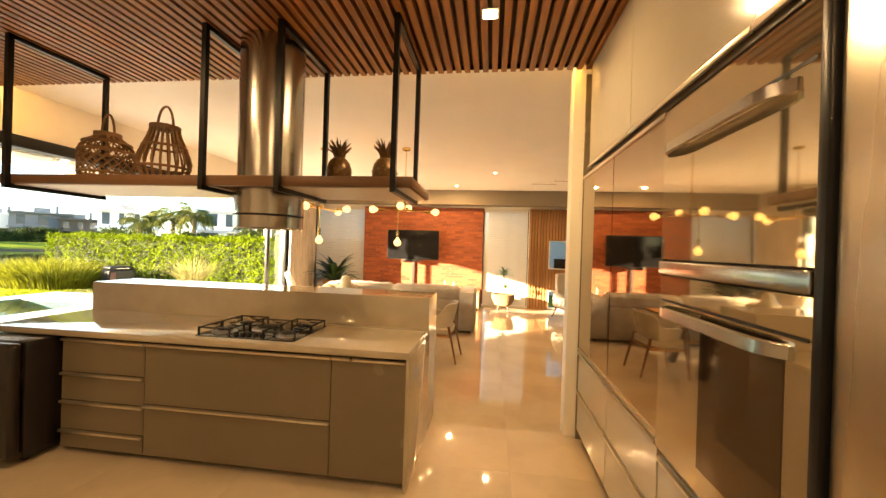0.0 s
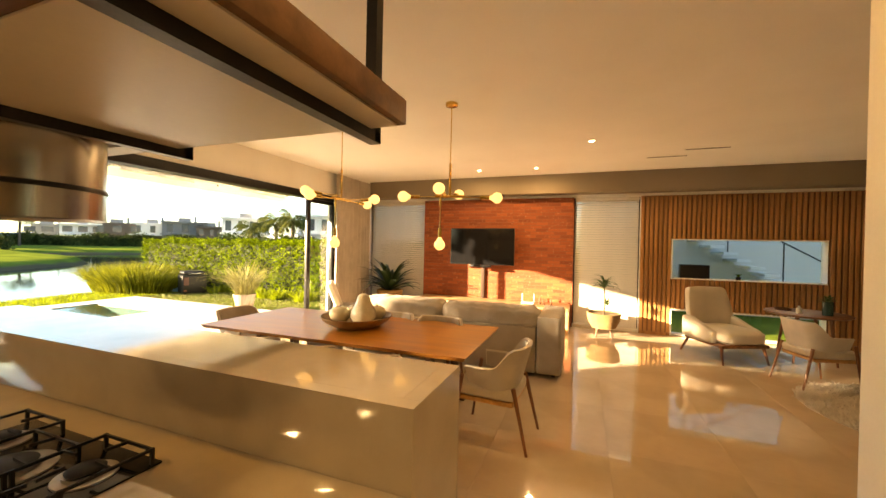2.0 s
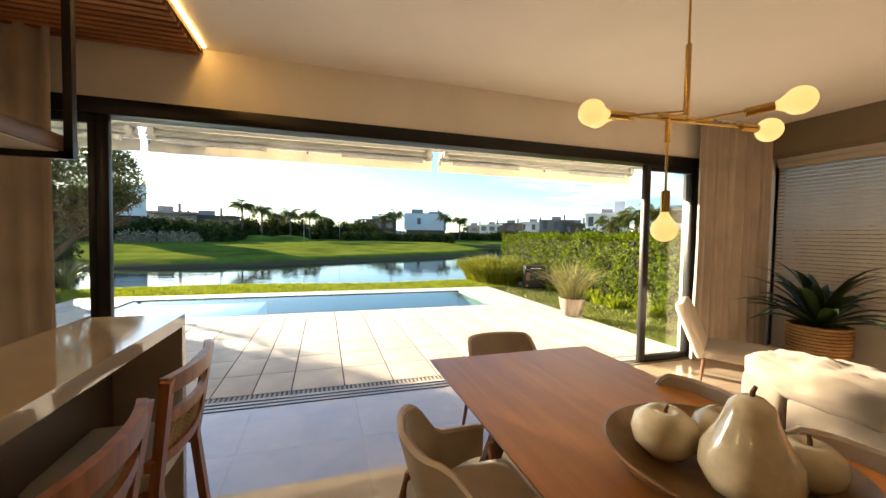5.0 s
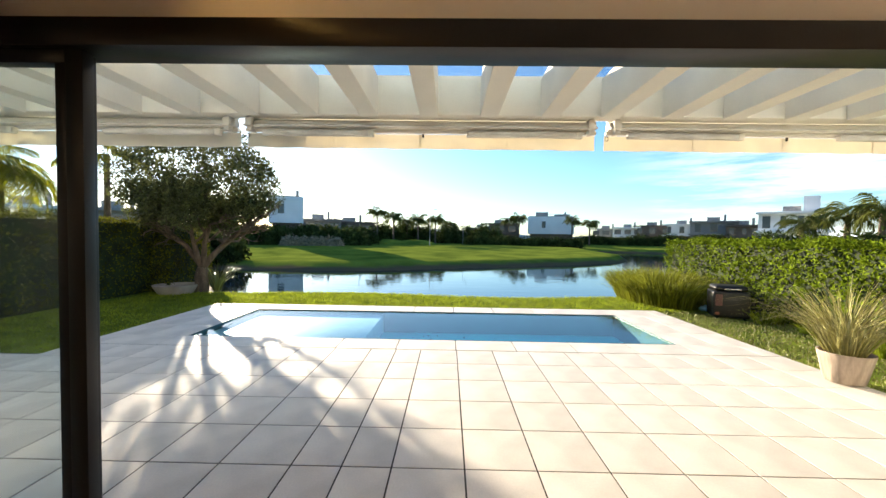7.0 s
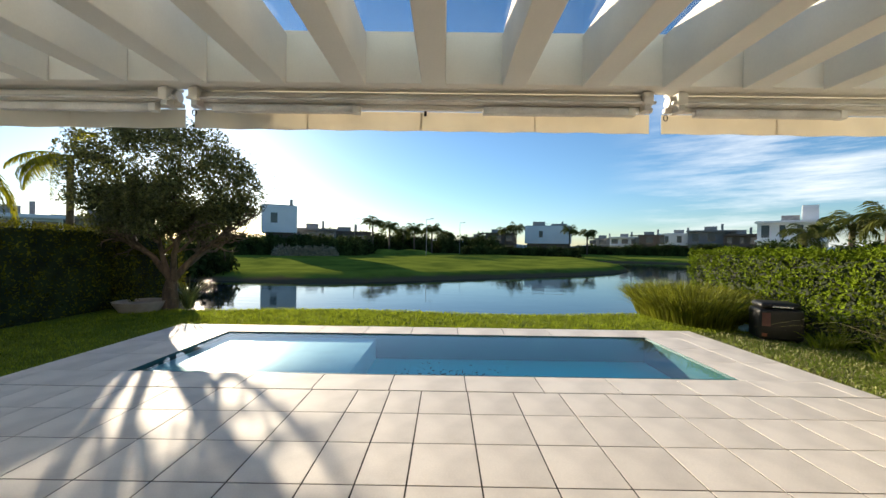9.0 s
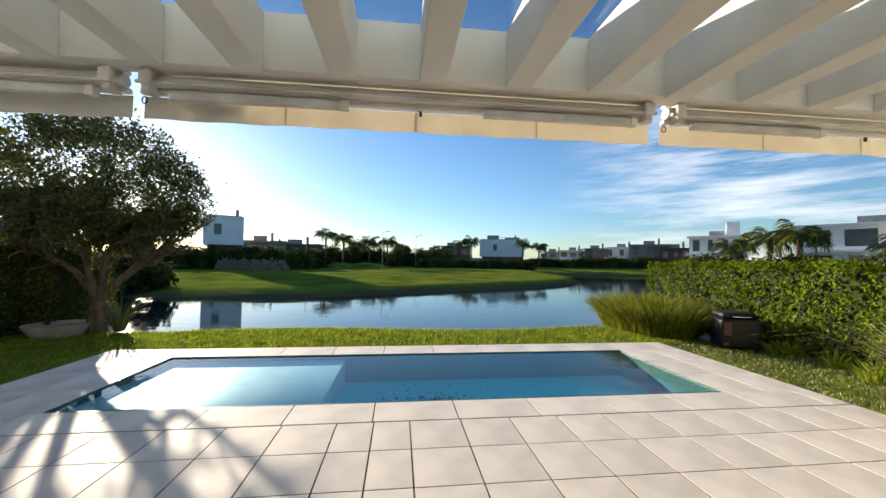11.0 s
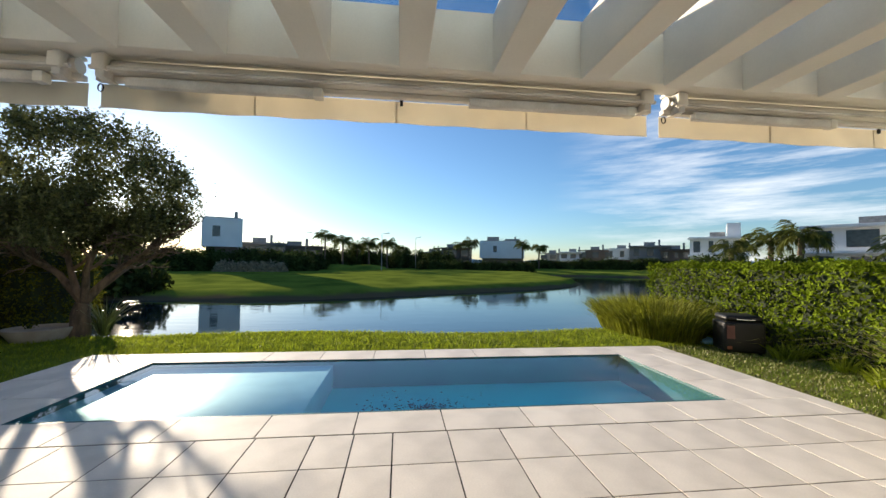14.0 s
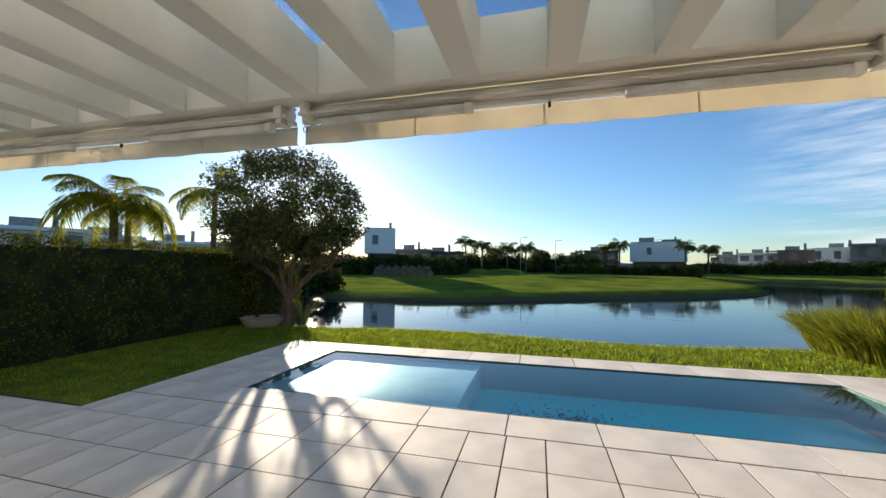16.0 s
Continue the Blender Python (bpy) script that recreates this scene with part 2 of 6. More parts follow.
def brickwork(name):
    m = bpy.data.materials.new(name)
    m.use_nodes = True
    N, L = m.node_tree.nodes, m.node_tree.links
    b = N["Principled BSDF"]
    tc = N.new("ShaderNodeTexCoord")
    mp = N.new("ShaderNodeMapping")
    mp.inputs["Rotation"].default_value = (radians(90), 0, 0)
    L.new(tc.outputs["Object"], mp.inputs["Vector"])
    wob = N.new("ShaderNodeTexNoise")
    wob.inputs["Scale"].default_value = 9
    L.new(tc.outputs["Object"], wob.inputs["Vector"])
    add = N.new("ShaderNodeVectorMath")
    add.operation = "MULTIPLY_ADD"
    add.inputs[1].default_value = (0.02, 0.02, 0.02)
    L.new(wob.outputs["Color"], add.inputs[0])
    L.new(mp.outputs[0], add.inputs[2])
    br = N.new("ShaderNodeTexBrick")
    br.inputs["Scale"].default_value = 1.0
    br.inputs["Brick Width"].default_value = 0.25
    br.inputs["Row Height"].default_value = 0.068
    br.inputs["Mortar Size"].default_value = 0.006
    br.inputs["Mortar Smooth"].default_value = 0.4
    br.inputs["Color1"].default_value = (0.36, 0.088, 0.030, 1)
    br.inputs["Color2"].default_value = (0.20, 0.042, 0.016, 1)
    br.inputs["Mortar"].default_value = (0.22, 0.075, 0.036, 1)
    L.new(add.outputs[0], br.inputs["Vector"])
    n = N.new("ShaderNodeTexNoise")
    n.inputs["Scale"].default_value = 22
    n.inputs["Detail"].default_value = 8
    L.new(tc.outputs["Object"], n.inputs["Vector"])
    ramp = N.new("ShaderNodeMapRange")
    ramp.inputs["From Min"].default_value = 0.6
    ramp.inputs["From Max"].default_value = 0.72
    ramp.inputs["To Max"].default_value = 0.55
    L.new(n.outputs["Fac"], ramp.inputs["Value"])
    mx = N.new("ShaderNodeMix")
    mx.data_type = "RGBA"
    mx.inputs[7].default_value = (0.46, 0.22, 0.13, 1)
    L.new(ramp.outputs[0], mx.inputs[0])
    L.new(br.outputs["Color"], mx.inputs[6])
    L.new(mx.outputs[2], b.inputs["Base Color"])
    b.inputs["Roughness"].default_value = 0.75
    hm = N.new("ShaderNodeMath")
    hm.operation = "MULTIPLY_ADD"
    hm.inputs[1].default_value = -1.4
    L.new(br.outputs["Fac"], hm.inputs[0])
    L.new(n.outputs["Fac"], hm.inputs[2])
    bp = N.new("ShaderNodeBump")
    bp.inputs["Strength"].default_value = 0.7
    bp.inputs["Distance"].default_value = 0.008
    L.new(hm.outputs[0], bp.inputs["Height"])
    L.new(bp.outputs[0], b.inputs["Normal"])
    return m


M_WALL = mat("painted_plaster", (0.84, 0.81, 0.75), 0.75, vary=0.03, scale=1.2, fine=120, bump=0.04)
M_CEIL = mat("ceiling_paint", (0.92, 0.90, 0.85), 0.8, vary=0.02, scale=0.8, fine=150, bump=0.02)
M_FLOOR = mat("polished_porcelain", (0.62, 0.495, 0.36), 0.03, vary=0.05, scale=1.6, fine=9, bump=0.0, rough_vary=0.02, rnd=0.02, ior=2.5)
M_GROUT = mat("grout", (0.52, 0.45, 0.37), 0.5)
M_SLAT = wood("oak_slat", (0.36, 0.155, 0.058), (0.22, 0.085, 0.03), 0.5, (1.0, 0.05, 1.0), 22, 0.2)
M_WSLAT = wood("wall_slat_wood", (0.43, 0.215, 0.09), (0.29, 0.135, 0.052), 0.5, (1.0, 1.0, 0.05), 22, 0.18)
M_DARKBACK = mat("dark_backing", (0.085, 0.045, 0.025), 0.8)
M_BRICK = brickwork("reclaimed_brick")
# taupe paint, darkened: shade on the bulkhead's face is put into the colour
M_BULK = mat("shaded_taupe_paint", (0.23, 0.18, 0.125), 0.7, vary=0.04, scale=1.2, fine=120, bump=0.03)
M_BLACK = mat("black_aluminium", (0.012, 0.012, 0.013), 0.35, metal=0.2, vary=0.1)
M_GLASS = glass("window_glass")
M_CURTAIN = mat("linen_curtain", (0.46, 0.40, 0.34), 0.9, vary=0.06, fine=260, bump=0.1, sheen=0.2)
M_BLIND = mat("blind_slat", (0.76, 0.71, 0.63), 0.5, vary=0.03)
M_STONE = mat("island_quartz", (0.44, 0.375, 0.29), 0.06, vary=0.04, scale=5, fine=240, bump=0.0, rough_vary=0.03, ior=2.3)
M_LACQ = mat("taupe_lacquer", (0.18, 0.145, 0.10), 0.25, vary=0.02, scale=2, fine=30, bump=0.0)
M_WHITE = mat("white_lacquer", (0.50, 0.455, 0.38), 0.12, vary=0.02, scale=2, fine=30, bump=0.0)
M_CHAN = mat("champagne_aluminium", (0.62, 0.55, 0.45), 0.3, metal=0.9, vary=0.03)
M_STEEL = mat("brushed_steel", (0.50, 0.48, 0.45), 0.24, metal=1.0, vary=0.04, scale=3, fine=90, stretch=(1, 1, 0.05), bump=0.02)
M_DGLASS = mat("smoked_mirror", (0.46, 0.38, 0.28), 0.03, metal=1.0, vary=0.0, bump=0.0, rough_vary=0.01)
M_IRON = mat("cast_iron", (0.014, 0.013, 0.013), 0.5, metal=0.3)
M_TILE = mat("terrace_stone", (0.67, 0.62, 0.56), 0.72, vary=0.09, scale=1.6, fine=70, bump=0.08, rnd=0.05)
M_JOINT = mat("joint_dark", (0.035, 0.03, 0.025), 0.9)
M_PERG = mat("pergola_paint", (0.70, 0.67, 0.60), 0.65, vary=0.04, scale=1.5, fine=60, bump=0.06)
M_AWN = mat("awning_canvas", (0.76, 0.71, 0.60), 0.85, vary=0.03, fine=300, bump=0.05, leafy=0.4)
M_LAWN = mat("lawn", (0.135, 0.17, 0.026), 1.0, vary=0.25, scale=0.35, fine=14, bump=0.6, second=(0.085, 0.12, 0.02), spec=0.0)
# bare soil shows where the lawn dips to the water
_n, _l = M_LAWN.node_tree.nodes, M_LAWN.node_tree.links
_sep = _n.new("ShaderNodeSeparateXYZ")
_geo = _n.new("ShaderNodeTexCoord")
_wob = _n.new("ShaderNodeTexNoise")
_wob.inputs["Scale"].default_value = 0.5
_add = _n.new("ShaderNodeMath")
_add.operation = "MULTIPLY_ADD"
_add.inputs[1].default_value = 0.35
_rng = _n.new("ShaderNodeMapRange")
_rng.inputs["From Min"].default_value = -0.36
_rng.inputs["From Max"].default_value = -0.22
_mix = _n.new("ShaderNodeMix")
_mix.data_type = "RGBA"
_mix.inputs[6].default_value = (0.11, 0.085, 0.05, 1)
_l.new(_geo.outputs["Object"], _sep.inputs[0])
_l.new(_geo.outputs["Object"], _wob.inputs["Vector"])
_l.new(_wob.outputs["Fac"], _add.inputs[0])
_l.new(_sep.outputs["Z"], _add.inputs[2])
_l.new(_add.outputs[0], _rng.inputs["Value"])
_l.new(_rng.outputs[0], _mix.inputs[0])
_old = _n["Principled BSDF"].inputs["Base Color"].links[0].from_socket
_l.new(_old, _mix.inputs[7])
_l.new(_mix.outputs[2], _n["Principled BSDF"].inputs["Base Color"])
M_BANK = mat("bank_soil", (0.16, 0.12, 0.07), 0.95, vary=0.2)
M_BLADE = mat("grass_blade", (0.23, 0.285, 0.02), 0.6, vary=0.2, rnd=0.35, island=True, bump=0, spec=0.2, leafy=0.45)
M_HEDGE = mat("hedge_leaf", (0.115, 0.165, 0.008), 0.7, vary=0.15, rnd=0.55, island=True, bump=0, spec=0.05, leafy=0.3)
# near-black core colour stands in for the shade between the leaves
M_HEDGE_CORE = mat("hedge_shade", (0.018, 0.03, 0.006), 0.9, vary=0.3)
M_TREE = mat("tree_leaf", (0.095, 0.105, 0.035), 0.5, vary=0.15, rnd=0.5, island=True, bump=0, spec=0.3, leafy=0.35)
M_PALM = mat("palm_leaf", (0.21, 0.21, 0.012), 0.55, vary=0.15, rnd=0.35, island=True, bump=0, spec=0.25, leafy=0.55)
M_PALMF = mat("far_palm_leaf", (0.10, 0.115, 0.022), 0.6, vary=0.15, rnd=0.35, island=True, bump=0, spec=0.2, leafy=0.2)
M_BARK = mat("bark", (0.11, 0.08, 0.055), 0.9, vary=0.25, scale=8, fine=50, bump=0.6, stretch=(1, 1, 0.3))
M_HOUSEW = mat("render_white", (0.74, 0.74, 0.74), 0.8, vary=0.03, scale=0.3)
M_HOUSEG = mat("render_grey", (0.22, 0.215, 0.21), 0.8, vary=0.06, scale=0.3)
M_HOUSEB = mat("render_brown", (0.11, 0.085, 0.07), 0.8, vary=0.08, scale=0.3)
M_PANE = mat("far_pane", (0.05, 0.065, 0.08), 0.08, vary=0.1, bump=0)
M_ROOF = mat("roof_membrane", (0.30, 0.29, 0.28), 0.9)
M_DARKTREE = mat("far_foliage", (0.05, 0.07, 0.02), 0.9, vary=0.3, scale=0.6, rnd=0.45, island=True, bump=0, spec=0.05, leafy=0.2)


def water(name, colour, rough, scale, bump, deep=0.0, stretch=(1, 1, 1)):
    m = bpy.data.materials.new(name)
    m.use_nodes = True
    N, L = m.node_tree.nodes, m.node_tree.links
    b = N["Principled BSDF"]
    b.inputs["Base Color"].default_value = (*colour, 1)
    b.inputs["Roughness"].default_value = rough
    b.inputs["IOR"].default_value = 1.33
    b.inputs["Transmission Weight"].default_value = deep
    tc = N.new("ShaderNodeTexCoord")
    n = N.new("ShaderNodeTexNoise")
    n.inputs["Scale"].default_value = scale
    n.inputs["Detail"].default_value = 3
    mp = N.new("ShaderNodeMapping")
    mp.inputs["Scale"].default_value = stretch
    L.new(tc.outputs["Object"], mp.inputs["Vector"])
    L.new(mp.outputs[0], n.inputs["Vector"])
    bp = N.new("ShaderNodeBump")
    bp.inputs["Strength"].default_value = bump
    bp.inputs["Distance"].default_value = 0.05
    L.new(n.outputs["Fac"], bp.inputs["Height"])
    L.new(bp.outputs[0], b.inputs["Normal"])
    return m


M_LAKE = water("lake_water", (0.012, 0.022, 0.03), 0.03, 0.8, 0.11, stretch=(2.8, 0.7, 1.0))


def pool_surface(name):
    """Clear still water: see-through, with a mirror face at grazing view."""
    m = glass(name, (0.70, 0.96, 1.0), 0.01, 0.015)
    N, L = m.node_tree.nodes, m.node_tree.links
    tc = N.new("ShaderNodeTexCoord")
    n = N.new("ShaderNodeTexNoise")
    n.inputs["Scale"].default_value = 2.5
    L.new(tc.outputs["Object"], n.inputs["Vector"])
    bp = N.new("ShaderNodeBump")
    bp.inputs["Strength"].default_value = 0.04
    bp.inputs["Distance"].default_value = 0.03
    L.new(n.outputs["Fac"], bp.inputs["Height"])
    for k in N:
        if k.bl_idname == "ShaderNodeBsdfGlossy":
            L.new(bp.outputs[0], k.inputs["Normal"])
        if k.bl_idname == "ShaderNodeLayerWeight":
            L.new(bp.outputs[0], k.inputs["Normal"])
    return m


M_POOLW = pool_surface("pool_water")
M_POOL = mat("pool_lining", (0.03, 0.52, 0.61), 0.5, vary=0.06, scale=1.2, fine=30, bump=0.02)

# ---- the house shell ----
CEIL, DOOR_TOP, DOOR_L, DOOR_R = 3.15, 2.52, -6.35, 0.85
TVY = 2.3
X1, Y0 = 10.6, -10.8
solid("floor_base", bx(-0.12, X1, Y0, TVY + 0.25, -0.2, -0.012), M_GROUT, "grey cement screed under the polished tiles", "floor", "structure")
solid("ceiling", bx(-0.3, X1 + 0.2, Y0 - 0.2, TVY + 0.3, CEIL, CEIL + 0.25), M_CEIL, "plain off-white painted plaster ceiling", "ceiling", "structure")
# wall towards the terrace, with the wide sliding-door opening
bm = bx(-0.22, 0, DOOR_L, DOOR_R, DOOR_TOP + 0.12, CEIL)
bx(-0.22, 0, Y0, DOOR_L, -0.1, CEIL, bm=bm)
bx(-0.22, 0, DOOR_R, TVY + 0.2, -0.1, CEIL, bm=bm)
solid("wall_west", bm, M_WALL, "off-white painted wall over the sliding doors", "wall", "structure")
solid("wall_south", bx(-0.22, X1, Y0 - 0.2, Y0, -0.1, CEIL), M_WALL, "plain painted kitchen wall", "wall", "structure")
solid("wall_east", bx(X1, X1 + 0.2, Y0, TVY + 0.2, -0.1, CEIL), M_WALL, "plain painted wall of the living room", "wall", "structure")
# kitchen side wall behind the tall cabinets and its end pier
solid("wall_kitchen", bx(6.5, 6.65, Y0, -4.66, 0, CEIL), M_WALL, "plain painted wall behind the tall cabinets", "wall", "structure")
solid("wall_pier", bx(5.77, 6.5, -4.80, -4.66, 0, CEIL, 0.004), M_WALL, "slim white painted wall end beside the cabinets", "wall", "structure")
# TV wall: blind niche, brick, blind niche, slatted timber
WIN = [(0.0, 1.5), (4.88, 6.12)]
WT = 2.70
bm = bx(-0.22, X1, TVY, TVY + 0.2, WT, CEIL)
bx(-0.22, 0.0, TVY, TVY + 0.2, -0.1, WT, bm=bm)
for a, b in WIN:
    bx(a, b, TVY, TVY + 0.2, -0.1, 0.05, bm=bm)
# behind the timber slats, with a high and a low window strip
bx(6.12, 6.68, TVY, TVY + 0.2, -0.1, WT, bm=bm)
bx(9.0, X1, TVY, TVY + 0.2, -0.1, WT, bm=bm)
bx(6.68, 9.0, TVY, TVY + 0.2, 1.86, WT, bm=bm)
bx(6.68, 9.0, TVY, TVY + 0.2, 0.52, 1.1, bm=bm)
bx(6.68, 9.0, TVY, TVY + 0.2, -0.1, 0.02, bm=bm)
solid("wall_north", bm, M_WALL, "painted wall with tall windows behind the television", "wall", "structure")
solid("wall_brick", bx(1.5, 4.88, TVY - 0.06, TVY + 0.2, 0, WT), M_BRICK, "rust-red reclaimed brick feature wall", "wall", "structure")
solid("ceiling_beam", bx(0.0, X1, TVY - 0.35, TVY, WT + 0.06, CEIL), M_BULK, "taupe painted bulkhead above the brick wall", "beam", "structure")

# slatted timber ceiling over the kitchen
SL_Y = -4.9
bm = bx(0.0, 6.5, Y0, SL_Y, CEIL - 0.014, CEIL - 0.004)
solid("ceiling_backing", bm, M_DARKBACK, "dark backing board above the timber slats", "ceiling", "structure")
bm = bmesh.new()
n_sl = 84
for i in range(n_sl):
    x = 0.03 + i * (6.45 - 0.03) / n_sl
    bx(x, x + 0.045, Y0 + 0.01, SL_Y, CEIL - 0.075, CEIL - 0.016, bm=bm)
M_SLATC = wood("oak_ceiling_slat", (0.36, 0.155, 0.058), (0.22, 0.085, 0.03), 0.5, (1.0, 0.05, 1.0), 22, 0.0)
solid("ceiling_slats", bm, M_SLATC, "warm brown timber slat ceiling over the kitchen", "ceiling", "structure")
M_LED = glow("led_strip", (1.0, 0.55, 0.15), 5.0)
strip = thing("light_strip", "warm recessed light strip along the slat ceiling", "light strip", at=(0, SL_Y + 0.035, CEIL - 0.006))
part("diffuser", bx(0.05, 5.75, -0.012, 0.012, -0.004, 0.004), M_LED, strip)
# added board that keeps the strip's glow from showing between the slats
solid("trim_baffle", bx(0.02, 5.78, SL_Y + 0.004, SL_Y + 0.018, CEIL - 0.045, CEIL - 0.002), M_DARKBACK, "dark board added to hide the light strip behind the slats", "trim", "structure")

# floor tiles
TS = 0.9
tile_mesh = {}


def tile_piece(name, x0, x1, y0, y1, z0, z1, material, parent, bevel=0.0):
    key = (name, round(x1 - x0, 3), round(y1 - y0, 3))
    if key not in tile_mesh:
        b_ = bx(-(x1 - x0) / 2, (x1 - x0) / 2, -(y1 - y0) / 2, (y1 - y0) / 2, z0 - z1, 0, bevel, seg=1)
        me = bpy.data.meshes.new(name)
        b_.to_mesh(me)
        b_.free()
        me.materials.append(material)
        tile_mesh[key] = me
    ob = new(name, tile_mesh[key])
    ob.location = ((x0 + x1) / 2, (y0 + y1) / 2, z1)
    ob.parent = parent
    return ob


# sliding door: black frame, fixed track, one parked panel at each end
door = thing("door_sliding", "wide black aluminium sliding door, slid open", "door", kind="structure")
part("frame_head", bx(-0.16, 0.03, DOOR_L, DOOR_R, DOOR_TOP, DOOR_TOP + 0.13, 0.004), M_BLACK, door)
part("frame_jamb", bx(-0.16, 0.03, DOOR_L, DOOR_L + 0.05, 0, DOOR_TOP, 0.004), M_BLACK, door)
part("frame_jamb", bx(-0.16, 0.03, DOOR_R - 0.05, DOOR_R, 0, DOOR_TOP, 0.004), M_BLACK, door)
bm = bmesh.new()
for x in (-0.11, -0.04, 0.03):
    bx(x - 0.008, x + 0.008, DOOR_L, DOOR_R, -0.012, 0.006, bm=bm)
part("threshold_track", bm, M_BLACK, door)


def sash(y0, y1, x, n):
    g = part("sash", bx(x - 0.03, x + 0.03, y0, y0 + 0.085, 0.01, DOOR_TOP, 0.004), M_BLACK, door)
    part("stile", bx(x - 0.03, x + 0.03, y1 - 0.085, y1, 0.01, DOOR_TOP, 0.004), M_BLACK, g)
    if n:
        part("interlock", bx(x - 0.075, x - 0.032, y1 - 0.14, y1 - 0.03, 0.01, DOOR_TOP, 0.004), M_BLACK, g)
        part("interlock", bx(x - 0.028, x + 0.024, y1 - 0.14, y1 - 0.088, 0.01, DOOR_TOP, 0.004), M_BLACK, g)
    part("rail", bx(x - 0.03, x + 0.03, y0 + 0.085, y1 - 0.085, 0.01, 0.09, 0.004), M_BLACK, g)
    part("rail", bx(x - 0.03, x + 0.03, y0 + 0.085, y1 - 0.085, DOOR_TOP - 0.07, DOOR_TOP, 0.004), M_BLACK, g)
    p_ = part("pane", bx(x - 0.006, x + 0.006, y0 + 0.085, y1 - 0.085, 0.09, DOOR_TOP - 0.07), M_GLASS, g)
    p_.visible_shadow = False


sash(-0.06, DOOR_R - 0.05, -0.03, 0)
sash(DOOR_L + 0.05, -5.56, -0.03, 1)

# ---- outdoors: ground, lake, terrace, pool ----
POOL = (-6.55, -4.25, -8.07, -0.14)
WATER_Z = -0.7



def far_shore(y):
    """x of the lake's far shore on the line y."""
    tab = [(-60, -26), (-30, -21), (-20, -22.6), (-16.3, -22.5), (-13.2, -22.2), (-9, -23.2), (-6.2, -24.4), (-0.2, -27.6), (8, -32), (14.3, -36.8), (16.6, -40.5), (18.4, -48), (19.2, -66), (30, -66), (60, -50), (120, -40)]
    for (ya, xa), (yb, xb) in zip(tab, tab[1:]):
        if ya <= y <= yb:
            return xa + (xb - xa) * (y - ya) / (yb - ya)
    return tab[0][1] if y < tab[0][0] else tab[-1][1]


def smooth(a, b, v):
    t = max(0.0, min(1.0, (v - a) / (b - a)))
    return t * t * (3 - 2 * t)


def ground_z(x, y):
    if POOL[0] - 0.45 < x < POOL[1] + 0.3 and POOL[2] - 0.4 < y < POOL[3] + 0.4:
        return -2.2
    if x > -0.4:
        return -0.25 if (y < 2.6 and x < 11) else -0.06
    near = -9.2 - 0.25 * math.sin(y * 0.7)
    if y > 4:
        near -= (y - 4) * 0.35
    if y < -12:
        near -= (-12 - y) * 0.15
    far = far_shore(y)
    z = -0.06
    if x < near:
        z = -0.06 - 1.6 * smooth(0, 1.6, near - x)
    if x < far + 1.2:
        z = -1.66 + 1.05 * smooth(far + 1.2, far - 0.4, x) if x > far - 0.4 else -0.61
        if x <= far - 0.4:
            z = -0.61 + 0.45 * smooth(0, 2.5, far - 0.4 - x) + 0.30 * smooth(2, 22, far - 0.4 - x)
            z += 0.15 * noise.noise(Vector((x * 0.08, y * 0.08, 0)))
    if -7.35 < x < -0.2 and -9.6 < y < 1.2:
        z = min(z, -0.3)
    return z


def axis(parts):
    out = []
    for a, b, s in parts:
        k = max(1, round((b - a) / s))
        out += [a + (b - a) * i / k for i in range(k)]
    return out + [parts[-1][1]]


gx = axis([(-3000, -400, 520), (-400, -110, 20), (-110, -70, 3), (-70, -18, 0.9), (-18, -8, 0.25), (-8, 0, 0.35), (0, 14, 2), (14, 3000, 300)])
gy = axis([(-3000, -300, 450), (-300, -60, 16), (-60, -20, 2.0), (-20, -12, 0.6), (-12, 5, 0.3), (5, 36, 0.9), (36, 90, 3), (90, 400, 25), (400, 3000, 520)])
bm = sheet([[(x, y, ground_z(x, y)) for y in gy] for x in gx])
bmesh.ops.recalc_face_normals(bm, faces=bm.faces)
for f in bm.faces:
    if f.normal.z < 0:
        f.normal_flip()
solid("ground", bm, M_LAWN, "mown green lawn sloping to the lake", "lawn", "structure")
bm = sheet([[(-130, -140, WATER_Z), (-130, 260, WATER_Z)], [(-8.6, -140, WATER_Z), (-8.6, 260, WATER_Z)]])
solid("water", bm, M_LAKE, "calm lake reflecting sky and houses", "lake", "structure")

TZ = -0.02
terrace = thing("pavement", "pale square stone terrace tiles with dark joints", "terrace", kind="structure")
TL, TR, TFAR = -9.4, 1.1, -7.15
bm = bx(-0.13, POOL[1] + 0.02, TL, TR, -0.28, TZ - 0.007)
bx(TFAR, POOL[0] - 0.02, TL, TR, -0.28, TZ - 0.007, bm=bm)
bx(POOL[0] - 0.02, POOL[1] + 0.02, TL, POOL[2] - 0.02, -0.28, TZ - 0.007, bm=bm)
bx(POOL[0] - 0.02, POOL[1] + 0.02, POOL[3] + 0.02, TR, -0.28, TZ - 0.007, bm=bm)
bx(-3.25, -0.13, -14.0, TL, -0.28, TZ - 0.007, bm=bm)
part("bed", bm, M_JOINT, terrace)
J = 0.013
cols = [-9.4, -9.2, -8.68, -8.16, -7.63, -7.09, -6.55, -6.0, -5.475, -4.945, -4.575, -4.21, -3.68, -3.155, -2.63, -2.1, -1.57, -1.05, -0.52, 0.0, 0.53, 1.1]
rows_x = [-3.73, -3.15, -2.585, -2.02, -1.455, -0.89, -0.33]
